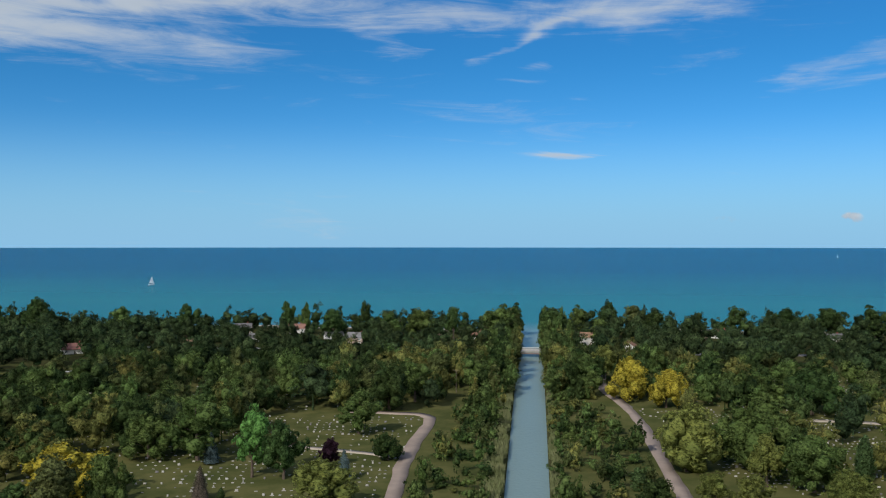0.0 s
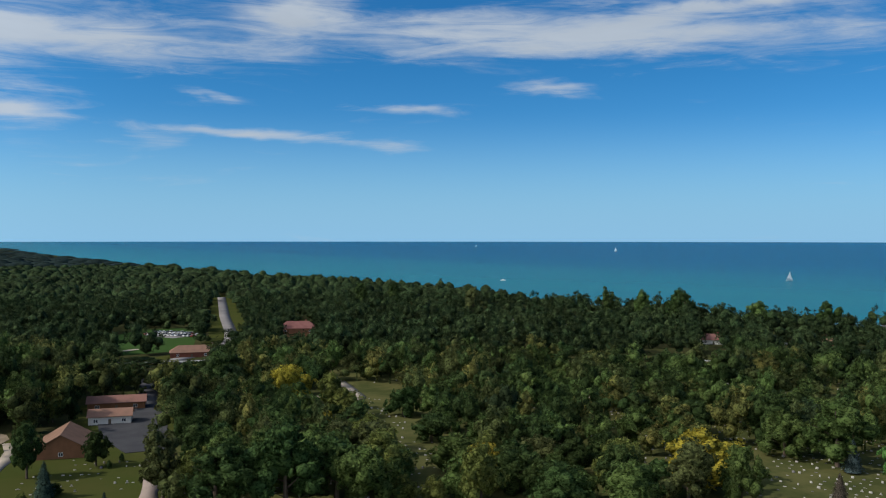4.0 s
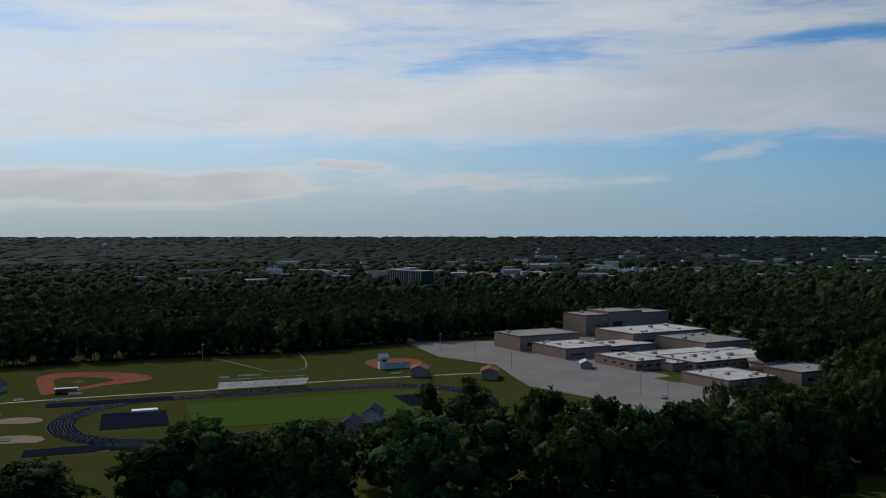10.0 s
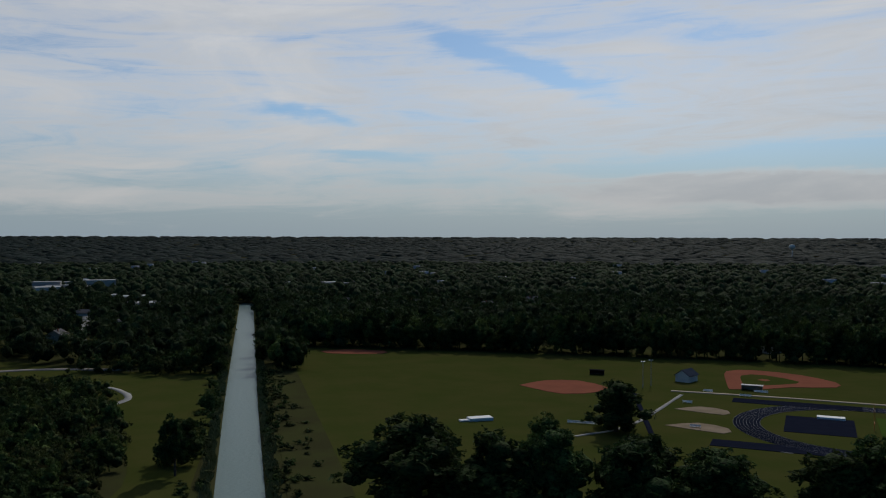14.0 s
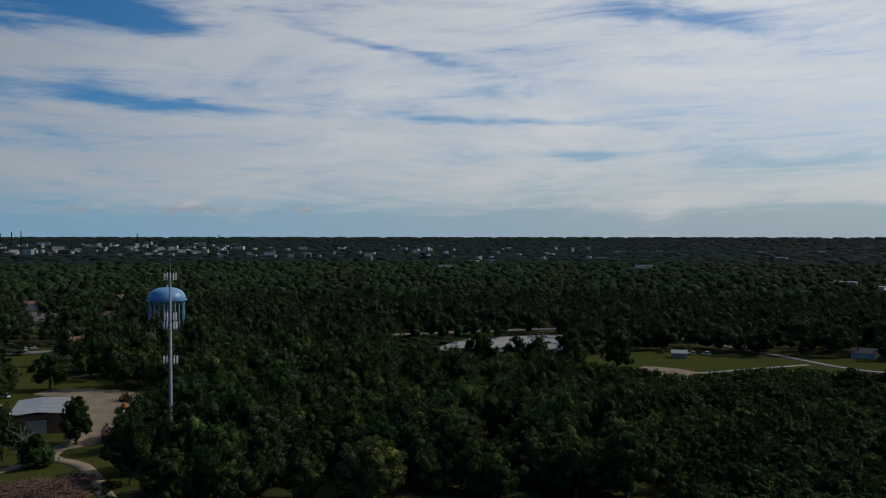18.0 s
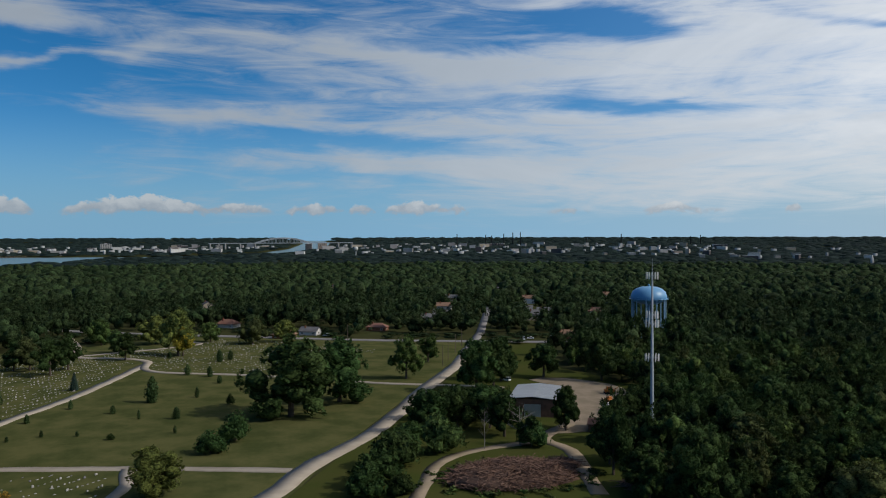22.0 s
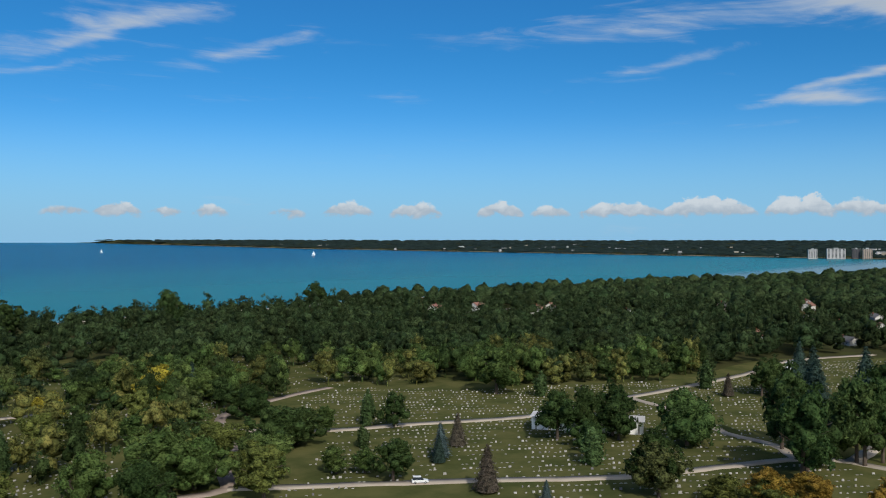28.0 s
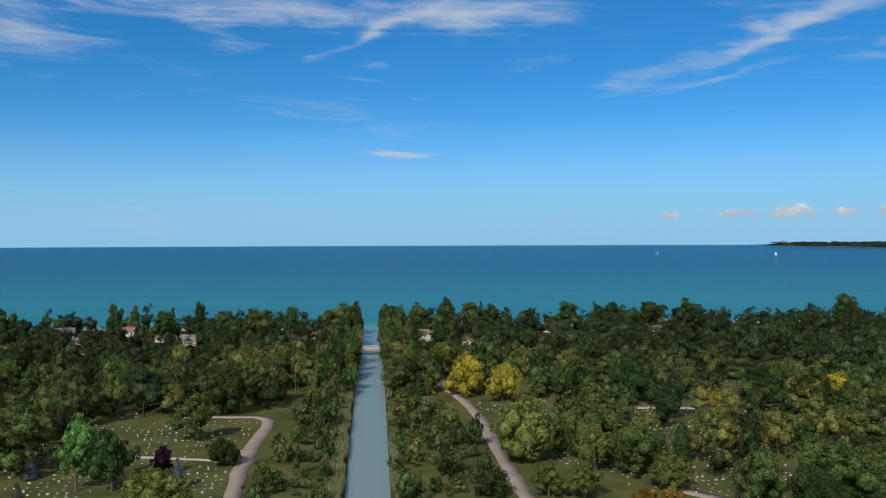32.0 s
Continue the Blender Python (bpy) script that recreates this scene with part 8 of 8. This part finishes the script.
def joined_trees(name, rows, leaf, label, shapes):
    """Many single trees in one mesh, trunk and crown each."""
    V, T, L, base = [], [], [], 0
    rng = np.random.default_rng(61)
    tv = np.array([(-0.3, -0.3, 0), (0.3, -0.3, 0), (0.0, 0.35, 0), (0, 0, 9)])
    tf = np.array([[0, 1, 3], [1, 2, 3], [2, 0, 3]])
    for x, y, h, w, kind in rows:
        v, fs, n = shapes[rng.integers(len(shapes))]
        v = np.concatenate([v, tv])
        a = rng.uniform(0, 6.28)
        c, s = math.cos(a), math.sin(a)
        V.append(np.c_[(v[:, 0] * c - v[:, 1] * s) * w / 12 + x, (v[:, 0] * s + v[:, 1] * c) * w / 12 + y, v[:, 2] * h / 16 + lift_at(x, y) - 0.1])
        T += [f + base for f in fs] + [tf + base + len(v) - 4]
        L.append(np.arange(len(v)) < n)
        base += len(v)
    tagged(new(name, mesh_of(name, np.concatenate(V), np.concatenate(T), leaf, leaf=np.concatenate(L))), label, "woods", kind="stuff")


def joined_woods(name, spacing, r0, r1, seed, variants, hmin, hmax, wmin, wmax, label, keep=1.0, leaf="woods", houses=1.0):
    """Woods whose single trees are too many to count: many crowns in one mesh."""
    px, py, rng = woods_points(spacing, r0, r1, seed, keep=keep)
    m = (py < 470) | (rng.uniform(size=px.shape) < houses)
    px, py = px[m], py[m]
    which = rng.integers(0, len(variants), len(px))
    V, T, L, base = [], [], [], 0
    for k, (v, fs, leaves) in enumerate(variants):
        m = which == k
        x, y = px[m], py[m]
        n = len(x)
        if not n:
            continue
        a = rng.uniform(0, 2 * math.pi, n)
        w = rng.uniform(wmin, wmax, n) / 12.0
        shore = coast(x) - y < 190
        h = rng.uniform(hmin, hmax, n) / 16.0 * np.where(shore, rng.uniform(0.70, 1.15, n), 1.0)
        h = np.minimum(h, np.array([sight_height(*q) for q in zip(x, y)]) / 16.0) if r1 < 950 else h
        w = w * np.where(shore, 0.95, rng.uniform(0.7, 1.15, n))
        c, s = np.cos(a), np.sin(a)
        X = (v[None, :, 0] * c[:, None] - v[None, :, 1] * s[:, None]) * w[:, None] + x[:, None]
        Y = (v[None, :, 0] * s[:, None] + v[None, :, 1] * c[:, None]) * w[:, None] + y[:, None]
        r = np.hypot(x, y)
        h = h * np.where((np.degrees(np.arctan2(-x, y)) % 360 > 300) & (r > 3000), 0.65, 1.0)
        h = np.where(r > 2600, 9.0 / 16.0 + (h - 9.0 / 16.0) * 0.35, h) * np.where((x < 0) & (y > 0) & (r > 2600), 0.6, 1.0)
        Z = v[None, :, 2] * h[:, None] + (lift(r) + hills_at(x, y))[:, None]
        V.append(np.stack([X, Y, Z], 2).reshape(-1, 3))
        off = base + np.arange(n)[:, None, None] * len(v)
        for f in fs:
            T.append((f[None] + off).reshape(-1, 3))
        L.append(np.tile(np.arange(len(v)) < leaves, n))
        base += n * len(v)
    tagged(new(name, mesh_of(name, np.concatenate(V), np.concatenate(T), LEAF[leaf], leaf=np.concatenate(L))), label, "woods", kind="stuff")


def dome(seed, n=6, rings=3):
    """A lumpy crown top for woods near the skyline."""
    rng = np.random.default_rng(seed)
    v = [(0, 0, 16.0)]
    for k in range(rings):
        t = (k + 1) / rings
        for i in range(n):
            a = 2 * math.pi * (i + 0.5 * k) / n
            q = 6.0 * math.sin(t * math.pi * 0.5) * rng.uniform(0.8, 1.15)
            v.append((q * math.cos(a), q * math.sin(a), 16.0 * (1 - 0.72 * t ** 1.8) * rng.uniform(0.9, 1.06)))
    f = [[0, 1 + i, 1 + (i + 1) % n] for i in range(n)]
    for k in range(rings - 1):
        for i in range(n):
            a, b = 1 + k * n + i, 1 + k * n + (i + 1) % n
            f += [[a, a + n, b], [b, a + n, b + n]]
    return np.array(v, dtype=float), [np.array(f)], 0


def tufted_dome(seed, count, size):
    """A dome with a few ragged sprays, for woods in the distance."""
    rng = np.random.default_rng(seed)
    v, fs, _ = dome(seed, 5, 2)
    tri = fs[0][rng.integers(0, len(fs[0]), count)]
    p = np.einsum("nk,nkj->nj", rng.dirichlet((1, 1, 1), count), v[tri])
    sv, sf = sprays(rng, p + (0, 0, 0.3), np.tile((0, 0, 1.0), (count, 1)), size, 1.0)
    return np.concatenate([sv, v]), [sf, fs[0] + len(sv)], len(sv)


reed_bed("pale reeds along the canal's edge", 205, 430, -1, 5.5, 401)
reed_bed("pale reeds along the canal's edge", 205, 400, 1, 2.2, 402)
reed_bed("tall grass along the canal's edge", -560, -205, -1, 3.0, 403, 1.4)
reed_bed("tall grass along the canal's edge", -560, -205, 1, 3.0, 404, 1.4)
rest = near_woods()


def wood_edge(rest, line, spacing, h0, h1, seed, deep=3):
    """A close wall of trees with low branches behind the edge of open ground."""
    rnd = random.Random(seed)
    pts = [Vector(p) for p in smooth_line(line, spacing)]
    for p in pts:
        out = p.normalized()
        for k in range(deep):
            q = p + out * (3.0 + k * 7.5 + rnd.uniform(-2, 2)) + Vector((-out.y, out.x)) * rnd.uniform(-3, 3)
            rest.append((q.x, q.y, rnd.uniform(h0, h1) * (0.8 if k == 0 else 1.0), rnd.uniform(11.5, 18.0), rnd.choice(["dark", "dark", "dark", "dark", "mid"])))


wood_edge(rest, [(-24, -549), (-97, -521), (-174, -484), (-276, -433), (-330, -397), (-382, -360), (-450, -336), (-505, -312), (-600, -300)], 7.0, 17.0, 24.0, 71)
wood_edge(rest, [(-252, -74), (-273, -48), (-294, -11), (-290, 26), (-300, 54), (-334, 66), (-345, 100)], 7.5, 20.0, 26.5, 72)
bank_growth(rest)
south_brush(rest)
thicket(rest)
for k in range(9):
    rest.append((-8 + 3.6 * k, -925 - 6 * (k % 2), 13.0 + k % 3, 11.0, "dark"))
    q = heading(240.2 + k * 0.65).xy * (505 + 12 * (k % 3))
    rest.append((q.x, q.y, 17.0 + 3 * (k % 3), 15.0, "dark"))
weeds = random.Random(79)
for k in range(60):
    a = weeds.uniform(0, 6.28)
    f = weeds.uniform(0.95, 1.35)
    rest.append((236 + 15 * f * math.cos(a), -78 + 20 * f * math.sin(a), weeds.uniform(0.8, 2.2), weeds.uniform(1.5, 4.5), weeds.choice(["olive_dark", "mid", "olive_dark", "dark"])))
WOOD_LABELS = {"dark": "dark green broadleaf trees standing close together", "mid": "green broadleaf trees among the graves and gardens", "olive": "yellowish olive broadleaf trees",
               "olive_dark": "dull olive broadleaf trees and brush", "spruce": "dark green trees among the broadleaf woods", "brown_spruce": "brownish green trees in the woods", "arbor": "fresh green bushes on the canal bank"}
TALL_SHAPES = [reshaped(crown_mesh(170 + s, 8, 270, 0.95, 15.0, 15.0, 0.04 + 0.02 * s, clumps=5, body=5), 15.0, 15.0) for s in range(10)]
LOW_SHAPES = [reshaped(crown_mesh(190 + s, 5, 120, 1.1, 12.0, 12.5, 0.0, clumps=4, body=3), 12.0, 12.5) for s in range(8)]
for kind, label in WOOD_LABELS.items():
    rows = [q for q in rest if q[4] == kind]
    if rows:
        tall = [q for q in rows if q[2] > 9.6]
        low = [q for q in rows if q[2] <= 9.6]
        for some, shapes, text in ((tall, TALL_SHAPES, label), (low, LOW_SHAPES, "low " + label)):
            if some:
                joined_trees("woods", some, STAND[kind], text, shapes)
joined_woods("woods", 13.6, 480, 680, 31, [reshaped(crown_mesh(300 + s, 5, 84, 1.4, 15.0, 16.0, 0.05, clumps=4, body=3), 15.0, 16.0) for s in range(12)], 13.0, 20.5, 15.5, 24.0, "dense dark green broadleaf woods and garden trees", 1.0, "woods", 0.72)
joined_woods("woods", 13.5, 680, 900, 34, [reshaped(crown_mesh(360 + s, 3, 46, 1.8, 15.0, 17.0, 0.05, clumps=3, body=2), 15.0, 17.0) for s in range(12)], 11.0, 18.0, 14.0, 23.0, "dense dark green broadleaf woods and garden trees", 1.0, "woods", 0.72)
joined_woods("woods", 15.5, 900, 1300, 32, [tufted_dome(330 + s, 20, 1.7) for s in range(10)], 9.0, 18.0, 12.0, 22.0, "dense dark green broadleaf woods farther off", 0.95)
joined_woods("woods", 22.0, 1300, 1900, 35, [tufted_dome(350 + s, 10, 2.2) for s in range(8)], 8.0, 16.0, 17.0, 30.0, "dark green woods between the far roofs", 0.95)
# plain domes; their colour holds the crown shade and the haze
joined_woods("woods", 50.0, 1900, 4940, 33, [dome(40 + s, 5, 2) for s in range(6)], 8.0, 11.0, 44.0, 68.0, "far woods reaching the skyline, haze and crown shade in their colour", 0.95, "far_woods")
for masters in (BROAD, FULL, WIDE, SPRUCE, COLUMN, BUSH, DEAD):
    for root in masters:
        for c in list(root.children_recursive):
            bpy.data.objects.remove(c)
        bpy.data.objects.remove(root)

# ---- graves ----
HEADSTONES = []


def headstone_mesh(kind):
    bm = bmesh.new()
    if kind == 0:                                     # slab with a rounded top
        w, d, h = 0.8, 0.22, 1.0
        top = [(w / 2 * math.cos(a), h - 0.25 + 0.25 * math.sin(a)) for a in np.linspace(0, math.pi, 7)]
        pts = [(-w / 2, 0.0), (w / 2, 0.0)] + top
        a = [bm.verts.new((x, -d / 2, z)) for x, z in pts]
        b = [bm.verts.new((x, d / 2, z)) for x, z in pts]
        bm.faces.new(a)
        bm.faces.new(b[::-1])
        for i in range(len(pts)):
            j = (i + 1) % len(pts)
            bm.faces.new((a[j], a[i], b[i], b[j]))
        return bm
    if kind == 1:
        return boxes((-0.7, 0.7, -0.16, 0.16, 0.0, 0.85), bevel=0.05)
    if kind == 2:
        return lathe([(0.30, 0.0), (0.26, 0.5), (0.20, 0.55), (0.13, 2.1), (0.02, 2.4)], 4)
    return boxes((-0.45, 0.45, -0.3, 0.3, 0.0, 0.16), bevel=0.03)


STONE_KINDS = ["rounded", "broad", "obelisk", "flat"]
STONE_LABELS = ["pale rounded granite headstone in the grass", "broad grey granite headstone in the grass", "tall pale obelisk gravestone", "low flat grave marker in the grass"]


def stone_master(k):
    root = new("headstone")
    base = 0.14
    s = part("stone", headstone_mesh(k), M["stone"], root)
    s.location = (0, 0, base)
    part("plinth", boxes((-0.85, 0.85, -0.32, 0.32, -0.05, base), bevel=0.03), M["stone"], root)
    return tagged(root, STONE_LABELS[k], "headstone", "graves")


STONES = [stone_master(k) for k in range(4)]


def grave_rows(poly, rows_dir, gap, along, seed, keep, near_only=True):
    """Places on rows across an area, thinned at random and kept off roads."""
    rng = np.random.default_rng(seed)
    p = np.array(poly, dtype=float)
    c = p.mean(0)
    size = np.abs(p - c).max() * 1.5
    a = radians(rows_dir)
    u, v = np.meshgrid(np.arange(-size, size, along), np.arange(-size, size, gap))
    u, v = u.ravel() + rng.uniform(-0.5, 0.5, u.size) * along * 0.5, v.ravel() + rng.uniform(-0.15, 0.15, u.size)
    x, y = c[0] + u * math.cos(a) - v * math.sin(a), c[1] + u * math.sin(a) + v * math.cos(a)
    patchy = np.array([noise.noise((px / 14, py / 14, seed)) for px, py in zip(x, y)])
    m = inside(x, y, poly) & (rng.uniform(size=x.size) < keep * 0.88 * (1 + 1.4 * patchy)) & (np.hypot(x, y) > 215)
    x, y = x[m], y[m]
    m = (road_distance(x, y) > 1.2) & (land_depth(x, y) > 18)
    return x[m], y[m], rng


GRAVE_FIELDS = [
    ([(136, 185), (205, 240), (275, 200), (335, 193), (300, 138), (285, 104), (225, 133), (172, 178)], -40, 5.4, 1.8, 0.85),
    ([(205, 248), (232, 300), (268, 304), (300, 262), (385, 205), (380, 194), (276, 207), (228, 234)], -40, 5.4, 1.8, 0.85),
    ([(142, 120), (190, 155), (222, 127), (278, 98), (270, 36), (250, 34), (226, 5), (180, 60)], -40, 5.6, 1.9, 0.8),
    ([(300, 134), (335, 190), (400, 186), (500, 186), (590, 98), (540, 94), (508, 52), (404, 72), (342, 92), (290, 96)], -40, 5.2, 2.0, 0.85),
    ([(478, 46), (508, 44), (526, 60), (540, 86), (582, 26), (612, 46), (604, 0), (560, -60), (520, -90), (448, -12)], -40, 5.2, 2.2, 0.8),
    ([(60, 240), (55, 330), (40, 375), (110, 350), (160, 345), (235, 312), (200, 298), (172, 268), (135, 212)], 5, 3.6, 2.2, 0.62),
    ([(80, 350), (60, 400), (90, 470), (260, 470), (330, 400), (300, 300), (230, 315), (160, 350)], 5, 5.0, 3.6, 0.55),
    ([(-42, 225), (-44, 345), (-110, 340), (-190, 330), (-240, 260), (-150, 215)], 8, 4.2, 2.6, 0.6),
    ([(-60, 360), (-80, 460), (-300, 430), (-330, 260), (-240, 262), (-190, 335)], 8, 6.0, 4.2, 0.5),
    ([(-215, 60), (-262, 82), (-278, 100), (-262, 118), (-210, 92)], 60, 6.0, 2.4, 0.5),
    ([(-200, 100), (-240, 122), (-262, 150), (-215, 200), (-168, 168)], 60, 5.0, 3.0, 0.45),
    ([(-165, 158), (-200, 162), (-232, 186), (-292, 232), (-284, 240), (-212, 204)], 40, 5.0, 2.6, 0.4),
]
pool = []
for i, (poly, direction, gap, along, keep) in enumerate(GRAVE_FIELDS):
    x, y, rng = grave_rows(poly, direction, gap, along, 300 + i, keep)
    pool += [(a, b, direction) for a, b in zip(x, y)]
shuffle = random.Random(9)
pool.sort(key=lambda q: math.hypot(q[0], q[1]))
single = pool[:900:4]
rest_graves = [q for i, q in enumerate(pool) if not (i < 900 and i % 4 == 0)]
for x, y, direction in single:
    k = shuffle.choices((0, 1, 2, 3), (4, 4, 1, 6))[0]
    s = shuffle.uniform(0.45, 0.75)
    copy_thing(STONES[k], pose(x, y, 0.12, 0, shuffle.uniform(-3, 3), direction + shuffle.uniform(-6, 6)) @ Matrix.Diagonal((s, s, s, 1)))
for root in STONES:
    for c in list(root.children_recursive):
        bpy.data.objects.remove(c)
    bpy.data.objects.remove(root)


def joined_graves(rows, mat, label, seed):
    rng = np.random.default_rng(seed)
    base = np.array([(-1, -1, 0), (1, -1, 0), (1, 1, 0), (-1, 1, 0), (-0.92, -0.9, 1), (0.92, -0.9, 1), (0.92, 0.9, 1), (-0.92, 0.9, 1)], dtype=float)
    f = np.array([(4, 5, 6, 7), (0, 1, 5, 4), (1, 2, 6, 5), (2, 3, 7, 6), (3, 0, 4, 7)])
    V, F = [], []
    for i, (x, y, direction) in enumerate(rows):
        flat = rng.uniform() < 0.6
        w, d, h = (rng.uniform(0.3, 0.55), rng.uniform(0.2, 0.32), rng.uniform(0.08, 0.2)) if flat else (rng.uniform(0.25, 0.55), rng.uniform(0.1, 0.18), rng.uniform(0.4, 0.9))
        a = radians(direction + rng.uniform(-6, 6))
        b = base * (w * 0.85, d * 0.8, h * 0.75)
        V.append(np.c_[b[:, 0] * math.cos(a) - b[:, 1] * math.sin(a) + x, b[:, 0] * math.sin(a) + b[:, 1] * math.cos(a) + y, b[:, 2] + 0.10])
        F.append(f + i * 8)
    tagged(new("gravestones", mesh_of("gravestones", np.concatenate(V), np.concatenate(F), mat)), label, "gravestones", kind="stuff")


shuffle.shuffle(rest_graves)
cut = int(len(rest_graves) * 0.85)
joined_graves(rest_graves[:cut], M["stone"], "many pale gravestones in rows on the grass", 1)
joined_graves(rest_graves[cut:], M["stone_dark"], "dark gravestones scattered among the pale ones", 2)
